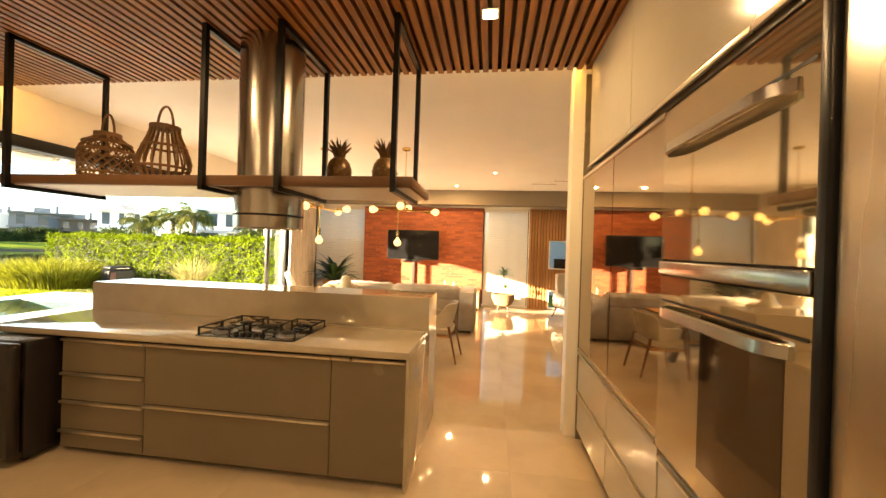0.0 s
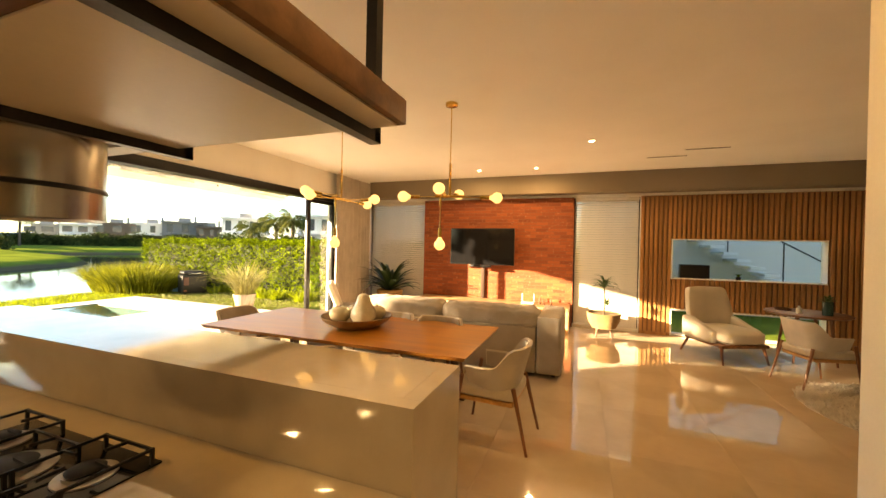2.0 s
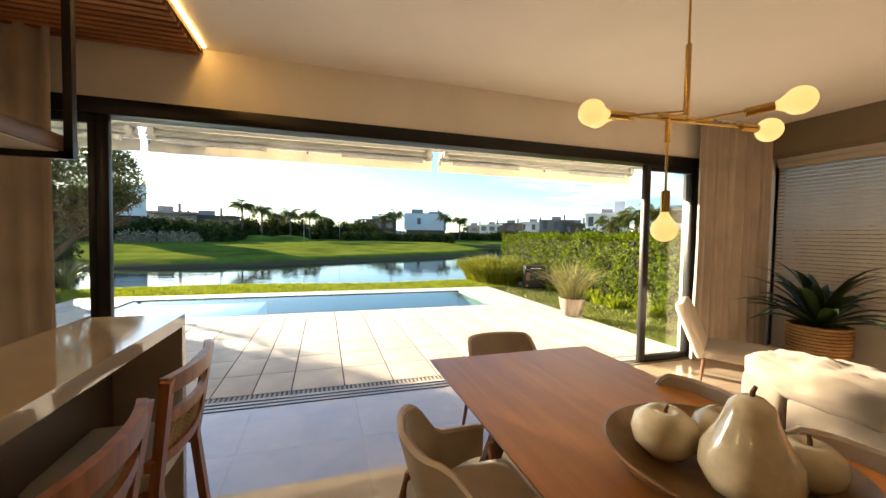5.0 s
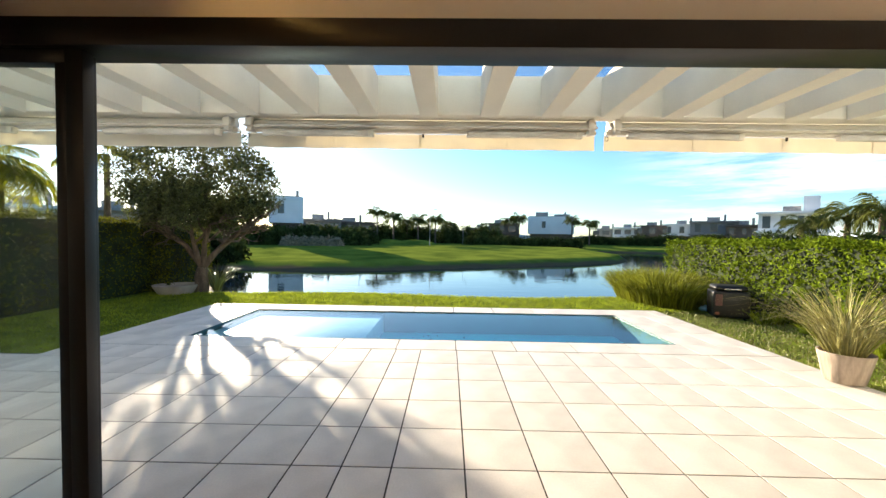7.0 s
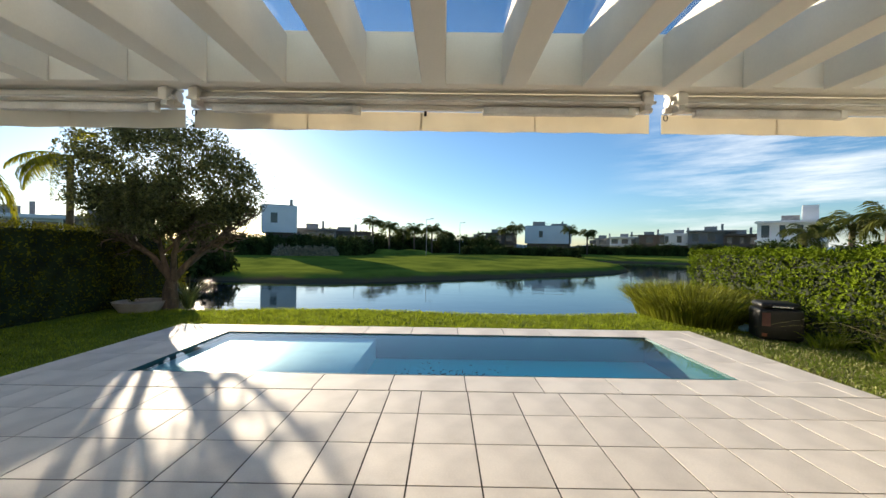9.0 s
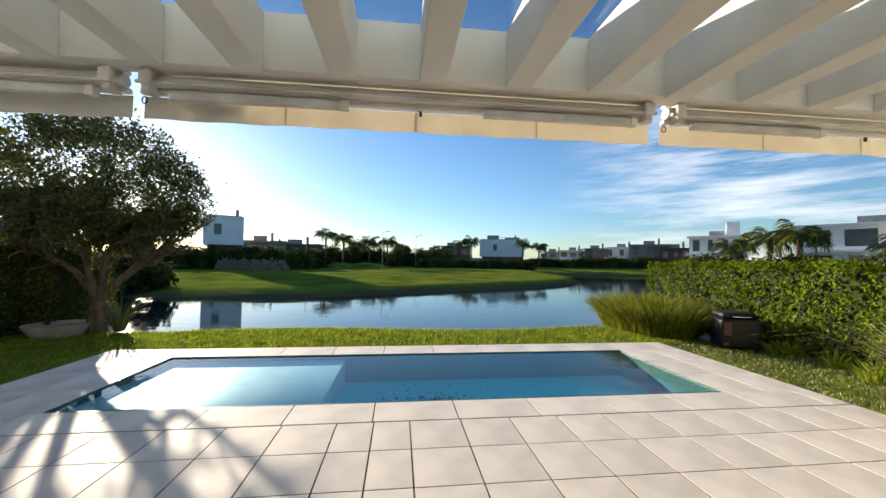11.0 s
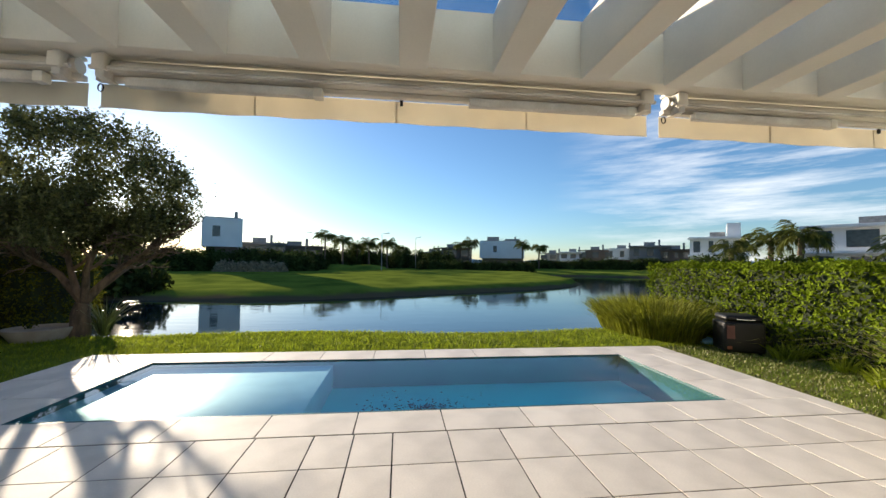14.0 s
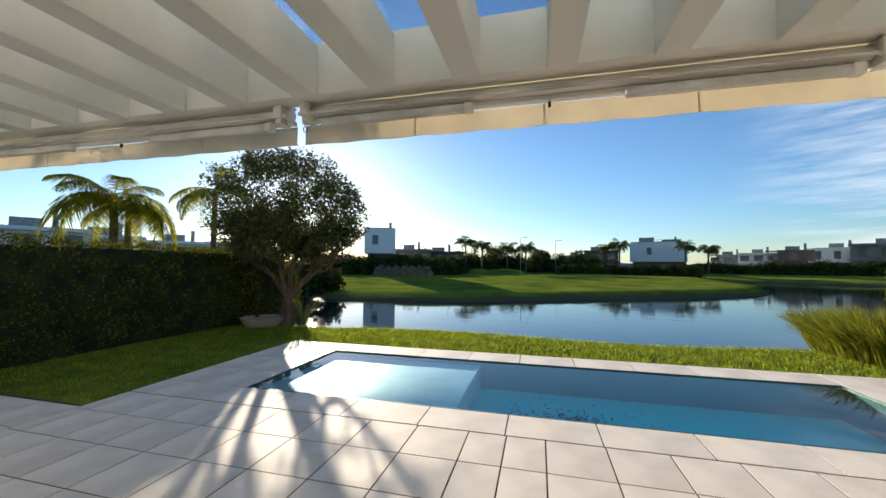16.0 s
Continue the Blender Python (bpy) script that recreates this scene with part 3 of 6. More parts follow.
for xa, xb in zip(rows_x, rows_x[1:]):
    for ya, yb in zip(cols, cols[1:]):
        tile_piece("tile", xa + J / 2, xb - J / 2, ya + J / 2, yb - J / 2, TZ - 0.004, TZ, M_TILE, terrace)
for xa, xb in zip([-3.2 + 0.585 * i for i in range(5)], [-3.2 + 0.585 * i for i in range(1, 6)]):
    for k in range(8):
        ya = TL - 0.58 * (k + 1)
        tile_piece("tile", xa + J / 2, min(xb, -0.33) - J / 2, ya + J / 2, ya + 0.58 - J / 2, TZ - 0.004, TZ, M_TILE, terrace)
# coping slabs round the pool
ys = [-3.69 + 0.9033 * k for k in range(-6, 6)]
ys = [TL] + [y for y in ys if TL + 0.2 < y < TR - 0.1] + [TR]
for ya, yb in zip(ys, ys[1:]):
    tile_piece("coping_slab", POOL[1], -3.73 - J, ya + J / 2, yb - J / 2, TZ - 0.004, TZ + 0.002, M_TILE, terrace)
    tile_piece("coping_slab", TFAR, POOL[0], ya + J / 2, yb - J / 2, TZ - 0.004, TZ + 0.002, M_TILE, terrace)
xs = [POOL[0] + (POOL[1] - POOL[0]) * k / 3 for k in range(4)]
for xa, xb in zip(xs, xs[1:]):
    for ya, yb in ((TL, (TL + POOL[2]) / 2), ((TL + POOL[2]) / 2, POOL[2]), (POOL[3], POOL[3] + 0.62), (POOL[3] + 0.62, TR)):
        tile_piece("coping_slab", xa + J / 2, xb - J / 2, ya + J / 2, yb - J / 2, TZ - 0.004, TZ + 0.002, M_TILE, terrace)
# drain channel along the door
drain = thing("drain_grate", "slotted dark metal drain grate along the threshold", "drain", at=(-0.25, 0, TZ))
part("channel", bx(-0.065, 0.065, DOOR_L, DOOR_R, -0.012, -0.006), M_BLACK, drain)
bm = bmesh.new()
k = DOOR_L
while k < DOOR_R:
    bx(-0.06, 0.06, k, k + 0.022, -0.006, 0.004, bm=bm)
    k += 0.045
part("grating", bm, mat("pale_grate", (0.42, 0.40, 0.37), 0.6), drain)
solid("door_sill", bx(-0.19, -0.12, DOOR_L, DOOR_R, -0.2, -0.006), M_TILE, "pale stone sill under the sliding door", "sill", "structure")

pool = thing("pool", "rectangular swimming pool with turquoise water and shallow ledge", "pool", kind="structure")
D = -0.5
LEDGE = -5.25
bm = sheet([[(POOL[0], POOL[2], D), (POOL[0], POOL[3], D)], [(POOL[1], POOL[2], D), (POOL[1], POOL[3], D)]])
P = POOL
part("basin_floor", thick(bm, -0.05), M_POOL, pool)
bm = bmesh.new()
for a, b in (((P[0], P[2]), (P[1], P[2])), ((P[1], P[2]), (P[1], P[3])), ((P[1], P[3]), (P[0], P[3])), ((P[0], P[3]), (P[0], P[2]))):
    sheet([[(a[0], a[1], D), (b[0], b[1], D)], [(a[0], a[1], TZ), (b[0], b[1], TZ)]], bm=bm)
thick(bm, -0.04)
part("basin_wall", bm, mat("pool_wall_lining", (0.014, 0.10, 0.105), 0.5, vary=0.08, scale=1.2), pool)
part("ledge", bx(P[0] + 0.01, P[1] - 0.01, P[2] + 0.01, LEDGE, D, -0.105, 0.02), mat("pool_ledge", (0.40, 0.56, 0.60), 0.5, vary=0.05), pool)
surf = part("water_surface", sheet([[(P[0], P[2], -0.038), (P[0], P[3], -0.038)], [(P[1], P[2], -0.038), (P[1], P[3], -0.038)]]), M_POOLW, pool)
surf.visible_shadow = False

# sunken leaves on the basin floor
V, F = [], []
leaf_rnd = random.Random(31)
for _ in range(260):
    a, r = leaf_rnd.uniform(0, 6.283), abs(leaf_rnd.gauss(0, 0.5))
    x, y = -5.55 + 0.7 * r * math.cos(a), -3.75 + 1.25 * r * math.sin(a)
    if not P[0] + 0.1 < x < P[1] - 0.1:
        continue
    t_, s_ = leaf_rnd.uniform(0, 6.283), leaf_rnd.uniform(0.018, 0.04)
    c, n_ = math.cos(t_), math.sin(t_)
    z = D + 0.006 + leaf_rnd.uniform(0, 0.01)
    k = len(V)
    V += [(x - c * s_, y - n_ * s_, z), (x + n_ * s_ * 0.45, y - c * s_ * 0.45, z + 0.012), (x + c * s_, y + n_ * s_, z), (x - n_ * s_ * 0.45, y + c * s_ * 0.45, z + 0.012)]
    F.append((k, k + 1, k + 2, k + 3))
me = bpy.data.meshes.new("sunken_leaves")
me.from_pydata(V, [], F)
me.materials.append(mat("wet_dead_leaf", (0.035, 0.04, 0.03), 0.7, rnd=0.3, island=True, bump=0))
tagged(new("sunken_leaves", me), "dark dead leaves lying on the pool floor", "leaves", kind="stuff")

# ---- pergola over the terrace ----
PB, PT, PX = 3.13, 3.6, -2.85
pergola = thing("pergola", "white painted pergola with deep beams over the terrace", "pergola", kind="structure")
part("front_beam", bx(PX - 0.22, PX - 0.02, -14, 5.0, PB + 0.02, PT + 0.03, 0.01), M_PERG, pergola)
part("wall_beam", bx(-0.42, -0.22, -14, 5.0, PB + 0.02, PT + 0.03, 0.01), M_PERG, pergola)
bmesh_beam = bx(PX - 0.02, -0.42, -0.11, 0.11, PB, PT, 0.008)
me_beam = bpy.data.meshes.new("cross_beam")
bmesh_beam.to_mesh(me_beam)
bmesh_beam.free()
me_beam.materials.append(M_PERG)
for k in range(-12, 12):
    y = -4.82 + k * 0.735
    if -13.9 < y < 5.0:
        ob = new("cross_beam", me_beam)
        ob.location = (0, y, 0)
        ob.parent = pergola
for y in (-13.6, 4.6):
    part("post", bx(PX - 0.22, PX - 0.02, y - 0.1, y + 0.1, -0.02, PB + 0.02, 0.01), M_PERG, pergola)
M_ROOFG = glass("roof_glass", (0.80, 0.90, 0.95))
rg = part("roof_pane", bx(PX - 0.25, -0.22, -14, 5.0, PT + 0.032, PT + 0.04), M_ROOFG, pergola)
rg.visible_shadow = False
solid("wall_outside", bx(-0.24, -0.222, -14, DOOR_L, -0.25, 6.0), M_HOUSEW, "white rendered outside wall", "wall", "structure")
bm = bx(-0.24, -0.222, DOOR_R, 8, -0.25, 6.0)
bx(-0.24, -0.222, DOOR_L, DOOR_R, DOOR_TOP + 0.13, 6.0, bm=bm)
solid("wall_outside", bm, M_HOUSEW, "white rendered outside wall", "wall", "structure")

# ---- awnings rolled up under the pergola's front beam ----
AX = -3.1
M_BRACKET = mat("awning_bracket", (0.60, 0.58, 0.54), 0.5)


def awning(y0, y1):
    a = thing("awning", "cream canvas awning rolled up under the pergola", "awning", "awnings of the terrace", at=(AX, 0, 3.0))
    part("roller", rod((0.02, y0 + 0.02, 0.085), (0.02, y1 - 0.02, 0.085), 0.055, n=18), M_PERG, a)
    part("torsion_bar", rod((0.11, y0 + 0.02, 0.045), (0.11, y1 - 0.02, 0.045), 0.016, n=10), M_BRACKET, a)
    part("hood", bx(-0.06, 0.12, y0 + 0.03, y1 - 0.03, 0.155, 0.185, 0.01), M_PERG, a)
    part("front_bar", bx(-0.03, 0.03, y0, y1, -0.015, 0.03, 0.008), M_PERG, a)
    mid = (y0 + y1) / 2
    for ya, yb, dz in ((y0 + 0.25, mid - 0.6, -0.03), (mid + 0.6, y1 - 0.22, -0.03)):
        arm_ = part("folding_arm", bx(0.035, 0.10, ya, yb, -0.045 + dz, 0.022 + dz, 0.010), M_BRACKET, a)
        part("arm_joint", bx(0.028, 0.107, yb - 0.05, yb + 0.02, -0.05 + dz, 0.03 + dz, 0.008), M_PERG, arm_)
    rows_ = []
    for k in range(60):
        y = y0 + (y1 - y0) * k / 59
        sag = 0.008 * math.sin(k * 0.9) + 0.012 * noise.noise(Vector((y * 1.3, 0, 0)))
        rows_.append([(-0.035, y, -0.016), (-0.037 + 0.4 * sag, y, -0.10), (-0.035 + 0.4 * sag, y, -0.205 + 0.4 * sag)])
    part("valance", thick(sheet(rows_), 0.003), M_AWN, a)
    for k in range(1, 4):
        y = y0 + (y1 - y0) * k / 4
        part("valance_seam", bx(-0.041, -0.030, y - 0.006, y + 0.006, -0.20, -0.018), M_AWN, a)
    for y in (y0 + 0.1, y1 - 0.1):
        part("tilt_plate", bx(0.10, 0.15, y - 0.045, y + 0.045, 0.02, 0.13, 0.008), M_PERG, a)
        part("bracket", bx(-0.02, 0.13, y - 0.03, y + 0.03, -0.03, 0.16, 0.006), M_BRACKET, a)
    part("crank_eye", tube([(0.0, y0 + 0.02 + 0.02 * math.cos(t_), -0.06 + 0.03 * math.sin(t_)) for t_ in [0.7 * i for i in range(10)]], 0.005, 6), M_BLACK, a)
    part("hook", bx(-0.03, -0.01, mid + 0.03, mid + 0.055, -0.06, 0.0, 0.004), M_BLACK, a)
    return a


for ya, yb in ((-11.2, -6.56), (-6.47, -1.96), (-1.84, 2.7)):
    awning(ya, yb)
pipe = thing("conduit", "slim painted conduit under the pergola beam", "pipe", at=(-3.06, 0, 3.17))
part("tube", rod((0, -11, 0), (0, 3, 0), 0.014, n=10), M_PERG, pipe)

# ---- plants ----
rng = np.random.default_rng(7)


def leaf_cloud(points, normals, size, material, name, parent=None, label="", category="", aspect=2.2, droop=0.0):
    """Many small folded leaves at the points, as one mesh."""
    k = len(points)
    pts = np.asarray(points, float)
    nrm = np.asarray(normals, float) + rng.normal(0, 0.55, (k, 3))
    nrm /= np.linalg.norm(nrm, axis=1, keepdims=True) + 1e-9
    u = rng.normal(0, 1, (k, 3))
    u[:, 2] -= droop
    u -= nrm * np.sum(u * nrm, axis=1, keepdims=True)
    u /= np.linalg.norm(u, axis=1, keepdims=True) + 1e-9
    v = np.cross(nrm, u)
    s = size * rng.uniform(0.6, 1.35, (k, 1))
    a, b = u * s, v * s / aspect
    verts = np.stack([pts, pts + a * 0.5 + b * 0.5 + nrm * s * 0.08, pts + a, pts + a * 0.5 - b * 0.5 + nrm * s * 0.08], axis=1).reshape(-1, 3)
    idx = np.arange(k) * 4
    faces = np.stack([idx, idx + 1, idx + 2, idx + 3], axis=1)
    me = bpy.data.meshes.new(name)
    me.from_pydata(verts.tolist(), [], faces.tolist())
    me.materials.append(material)
    ob = new(name, me)
    if parent is not None:
        ob.parent = parent
    return tagged(ob, label, category)


def hedge(x0, x1, y0, y1, h, leaves, label, size=0.055, leaf_m=M_HEDGE):
    g = thing("hedge", label, "hedge", at=((x0 + x1) / 2, (y0 + y1) / 2, -0.06))
    lx, ly = (x1 - x0) / 2, (y1 - y0) / 2
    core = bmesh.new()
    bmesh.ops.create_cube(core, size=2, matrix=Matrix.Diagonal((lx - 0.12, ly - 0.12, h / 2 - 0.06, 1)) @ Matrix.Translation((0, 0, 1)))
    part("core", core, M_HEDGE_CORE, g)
    P_, N_ = [], []
    area = [4 * lx * ly, 2 * lx * h, 2 * lx * h, 2 * ly * h, 2 * ly * h]
    for i, a in enumerate(area):
        k = int(leaves * a / sum(area))
        q = rng.uniform(-1, 1, (k, 2))
        for s_, t_ in q:
            z = (t_ + 1) / 2 * h
            if i == 0:
                p, n_ = (s_ * lx, t_ * ly, h), (0, 0, 1)
            elif i < 3:
                sg = -1 if i == 1 else 1
                p, n_ = (s_ * lx, sg * ly, z), (0, sg, 0.25)
            else:
                sg = -1 if i == 3 else 1
                p, n_ = (sg * lx, t_ * ly, (s_ + 1) / 2 * h), (sg, 0, 0.25)
            w = 0.17 * noise.noise(Vector((p[0] * 1.7, p[1] * 1.7, p[2] * 1.7 + x0))) + 0.08 * noise.noise(Vector(p) * 5)
            d = w - abs(rng.normal(0, 0.05))
            if i == 0:
                d += 0.05 * abs(noise.noise(Vector((p[0] * 4, p[1] * 4, 3)))) * rng.uniform(0, 3)
            P_.append((p[0] + n_[0] * d, p[1] + n_[1] * d, max(0.02, p[2] + n_[2] * d)))
            N_.append(n_)
    leaf_cloud(P_, N_, size, leaf_m, "foliage", g)
    return g


# hedge leaf darkened for the backlit hedge: its shade is in the colour
M_HEDGED = mat("shaded_hedge_leaf", (0.095, 0.10, 0.012), 0.8, vary=0.2, rnd=0.55, island=True, bump=0, spec=0.02, leafy=0.3)
hedge(-10.4, 3.5, 3.2, 4.5, 1.72, 42000, "dense clipped green garden hedge beside the lawn", 0.09)
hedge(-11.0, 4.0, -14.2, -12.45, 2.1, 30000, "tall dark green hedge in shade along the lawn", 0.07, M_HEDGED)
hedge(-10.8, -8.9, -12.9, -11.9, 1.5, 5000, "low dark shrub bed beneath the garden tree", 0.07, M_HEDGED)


def blades(name, label, category, count, place, height, width, bend, material, kind="", at=(0, 0, 0)):
    """A clump of narrow bent blades; place() gives a foot and a lean."""
    V, F = [], []
    for _ in range(count):
        (x, y, z), (lx, ly) = place()
        h = height * rng.uniform(0.6, 1.2)
        w = width * rng.uniform(0.7, 1.3)
        a = rng.uniform(0, 2 * math.pi)
        cx, cy = math.cos(a) * w, math.sin(a) * w
        i = len(V)
        for t_ in (0.0, 0.4, 0.75):
            ox, oy = lx * h * bend * t_ ** 1.8, ly * h * bend * t_ ** 1.8
            zz = z + h * (t_ - 0.35 * bend * t_ ** 3 * math.hypot(lx, ly))
            k = 1 - 0.5 * t_
            V += [(x + ox - cx * k, y + oy - cy * k, zz), (x + ox + cx * k, y + oy + cy * k, zz)]
        V.append((x + lx * h * bend, y + ly * h * bend, z + h * (1 - 0.45 * bend * math.hypot(lx, ly))))
        F += [(i, i + 1, i + 3, i + 2), (i + 2, i + 3, i + 5, i + 4), (i + 4, i + 5, i + 6)]
    me = bpy.data.meshes.new(name)
    me.from_pydata(V, [], F)
    me.materials.append(material)
    ob = new(name, me)
    ob.location = at
    return tagged(ob, label, category, kind=kind)


def lawn_spot():
    while True:
        x, y = rng.uniform(-9.4, -7.17), rng.uniform(-12.2, 3.2)
        if x > -9.25 - 0.25 * math.sin(y * 0.7):
            return (x, y, -0.07), tuple(rng.normal(0, 0.5, 2))


def lawn_spot_right():
    return (rng.uniform(-7.2, -1.0), 1.12 + abs(rng.uniform(0, 2.1)), -0.07), tuple(rng.normal(0, 0.5, 2))


def lawn_spot_left():
    return (rng.uniform(-7.2, -3.3), -9.42 - abs(rng.uniform(0, 3.0)), -0.07), tuple(rng.normal(0, 0.5, 2))


blades("grass", "bright green lawn grass between terrace and lake", "grass", 26000, lawn_spot, 0.075, 0.006, 0.7, M_BLADE, "stuff")
M_DRY = mat("dry_grass", (0.17, 0.17, 0.045), 0.6, vary=0.25, rnd=0.4, island=True, bump=0)
blades("grass", "patchy lawn grass beside the hedge", "grass", 9000, lawn_spot_right, 0.06, 0.006, 0.7, M_DRY, "stuff")
blades("grass", "shaded green lawn grass beside the terrace", "grass", 9000, lawn_spot_left, 0.06, 0.006, 0.7, M_BLADE, "stuff")


def tuft(rx, ry):
    def f():
        a, r = rng.uniform(0, 2 * math.pi), math.sqrt(rng.uniform(0, 1))
        c, s = math.cos(a), math.sin(a)
        return (c * r * rx, s * r * ry, 0.0), (c * r * 1.1 + rng.normal(0, 0.25), s * r * 1.1 + rng.normal(0, 0.25))
    return f


M_MOUND = mat("mound_grass", (0.19, 0.205, 0.022), 0.6, vary=0.2, rnd=0.5, island=True, bump=0, spec=0.15, leafy=0.35)
blades("ornamental_grass", "broad arching clump of ornamental grass by the pool", "grass clump", 5200, tuft(1.5, 0.85), 0.98, 0.009, 0.66, M_MOUND, at=(-8.9, 2.05, -0.08))
rng2 = np.random.default_rng(5)
for i in range(14):
    x, y = rng2.uniform(-6.3, -2.0), rng2.uniform(2.6, 3.0)
    blades("border_plant", "spiky low border plant under the hedge", "plant", 60, tuft(0.14, 0.14), 0.34, 0.012, 0.8, M_BLADE, at=(x, y, -0.07))

# potted grass at the terrace's edge
pot = thing("planter_pot", "weathered ribbed concrete pot on the terrace", "planter", at=(-2.78, 0.98, TZ + 0.004))
bm = lathe([(0, 0.0), (0.17, 0.0), (0.185, 0.015), (0.25, 0.34), (0.255, 0.36), (0.235, 0.36), (0.22, 0.31), (0, 0.30)], 40)
for v in bm.verts:
    a = math.atan2(v.co.y, v.co.x)
    r = math.hypot(v.co.x, v.co.y)
    if r > 0.1:
        s = 1 + 0.025 * abs(math.sin(a * 8))
        v.co.x *= s
        v.co.y *= s
part("pot", bm, mat("weathered_concrete", (0.36, 0.29, 0.23), 0.85, vary=0.22, scale=9, fine=40, bump=0.3, stretch=(1, 1, 0.25)), pot)
part("soil", lathe([(0, 0.305), (0.225, 0.312), (0.22, 0.30)], 24), M_BANK, pot)
M_FOUNT = mat("fountain_grass", (0.27, 0.25, 0.08), 0.6, vary=0.2, rnd=0.4, island=True, bump=0)
blades("fountain_grass", "arching fountain grass in a concrete pot", "plant", 520, tuft(0.15, 0.15), 0.98, 0.0045, 0.95, M_FOUNT, at=(-2.78, 0.98, TZ + 0.30))


# garden tree with a forked trunk
def tree(at, height, spread, leaves, label, seed):
    """Three stout forks, limbs that fan out, twigs, and leaves in loose clumps round the twig ends."""
    r = np.random.default_rng(seed)
    g = thing("tree", label, "tree", at=at)
    bm = bmesh.new()
    base = [(0, 0, -0.05), (0.04, 0.05, 0.22), (0.0, 0.0, 0.50), (-0.03, 0.04, 0.72)]
    tube(base, 0.20, 12, bm, 0.15)
    cz, hz = height * 0.655, height * 0.345
    ends = []

    def inside(p, k=1.0):
        low = 1.25 if p.z < cz else 1.0
        return (p.x / spread) ** 2 + (p.y / spread) ** 2 + (low * (p.z - cz) / hz) ** 2 < k

    def limb(p, d, length, rad, level):
        pts = [p.copy()]
        n = 5 if level < 2 else 3
        for _ in range(n):
            d = (d + Vector(r.normal(0, 0.12 + 0.05 * level, 3)) + Vector((0, 0, 0.05))).normalized()
            p = p + d * length / n
            pts.append(p.copy())
        tube(pts, rad, 8 if level < 2 else 5, bm, rad * 0.55)
        if level == 3:
            ends.append(pts[-1])
            ends.append(pts[-2])
            return
        kids = (5, 4, 4)[level]
        for c in range(kids):
            q = pts[-1] if c < 2 else pts[-1 - (c % 2) - 1]
            out = Vector((q.x, q.y, (q.z - cz) * 0.9)).normalized()
            dd = (d * 0.8 + out * 0.5 + Vector((0, 0, 0.25)) + Vector(r.normal(0, 0.30, 3))).normalized()
            limb(q, dd, length * r.uniform(0.5, 0.72), rad * 0.5, level + 1)

    for a, lean, rad in ((0.4, 0.40, 0.085), (1.75, 0.62, 0.10), (3.1, 0.35, 0.085), (4.6, 0.60, 0.095), (5.5, 0.45, 0.08)):
        limb(Vector(base[-1]), Vector((math.cos(a) * lean, math.sin(a) * lean, 1)).normalized(), height * 0.26, rad, 0)
    part("trunk", bm, M_BARK, g)
    clumps = [e for e in ends if inside(e, 1.1)]
    while len(clumps) < 900:
        v = Vector(r.normal(0, 1, 3)).normalized() * r.uniform(0.45, 1.0) ** 0.5
        e = Vector((v.x * spread, v.y * spread, cz + v.z * hz))
        if noise.noise(e * 0.9 + Vector((3, 1, 0))) > -0.22:
            clumps.append(e)
    P_, N_ = [], []
    per = leaves // len(clumps)
    for e in clumps:
        size_ = r.uniform(0.12, 0.24)
        for _ in range(per):
            p = e + Vector(r.normal(0, size_, 3))
            f = 1.0 + 0.75 * noise.noise(p * 1.3) + 0.35 * noise.noise(p * 3.1)
            if not inside(p, f) or noise.noise(p * 2.3 + Vector((7, 0, 0))) < -0.27:
                continue
            P_.append(tuple(p))
            N_.append(tuple(((p - e) * 2 + Vector((0, 0, 0.4))).normalized()))
    leaf_cloud(P_, N_, 0.085, M_TREE, "crown", g, aspect=2.1)
    return g


tree((-9.1, -11.1, -0.07), 5.0, 2.2, 100000, "rounded evergreen garden tree with forked trunk", 11)

planter = thing("planter_bowl", "wide pale stone planter bowl beneath the tree", "planter", at=(-8.8, -11.62, -0.07))
part("bowl", lathe([(0, 0), (0.42, 0), (0.55, 0.2), (0.57, 0.26), (0.52, 0.26), (0.48, 0.2), (0, 0.19)], 32), mat("pale_stone", (0.34, 0.31, 0.27), 0.8, vary=0.1), planter)
M_SPIKE = mat("spiky_leaf", (0.12, 0.15, 0.05), 0.5, vary=0.2, rnd=0.3, island=True, bump=0)
blades("spiky_plant", "spiky rosette plant at the foot of the tree", "plant", 60, tuft(0.08, 0.08), 0.95, 0.022, 0.7, M_SPIKE, at=(-9.3, -10.75, -0.08))


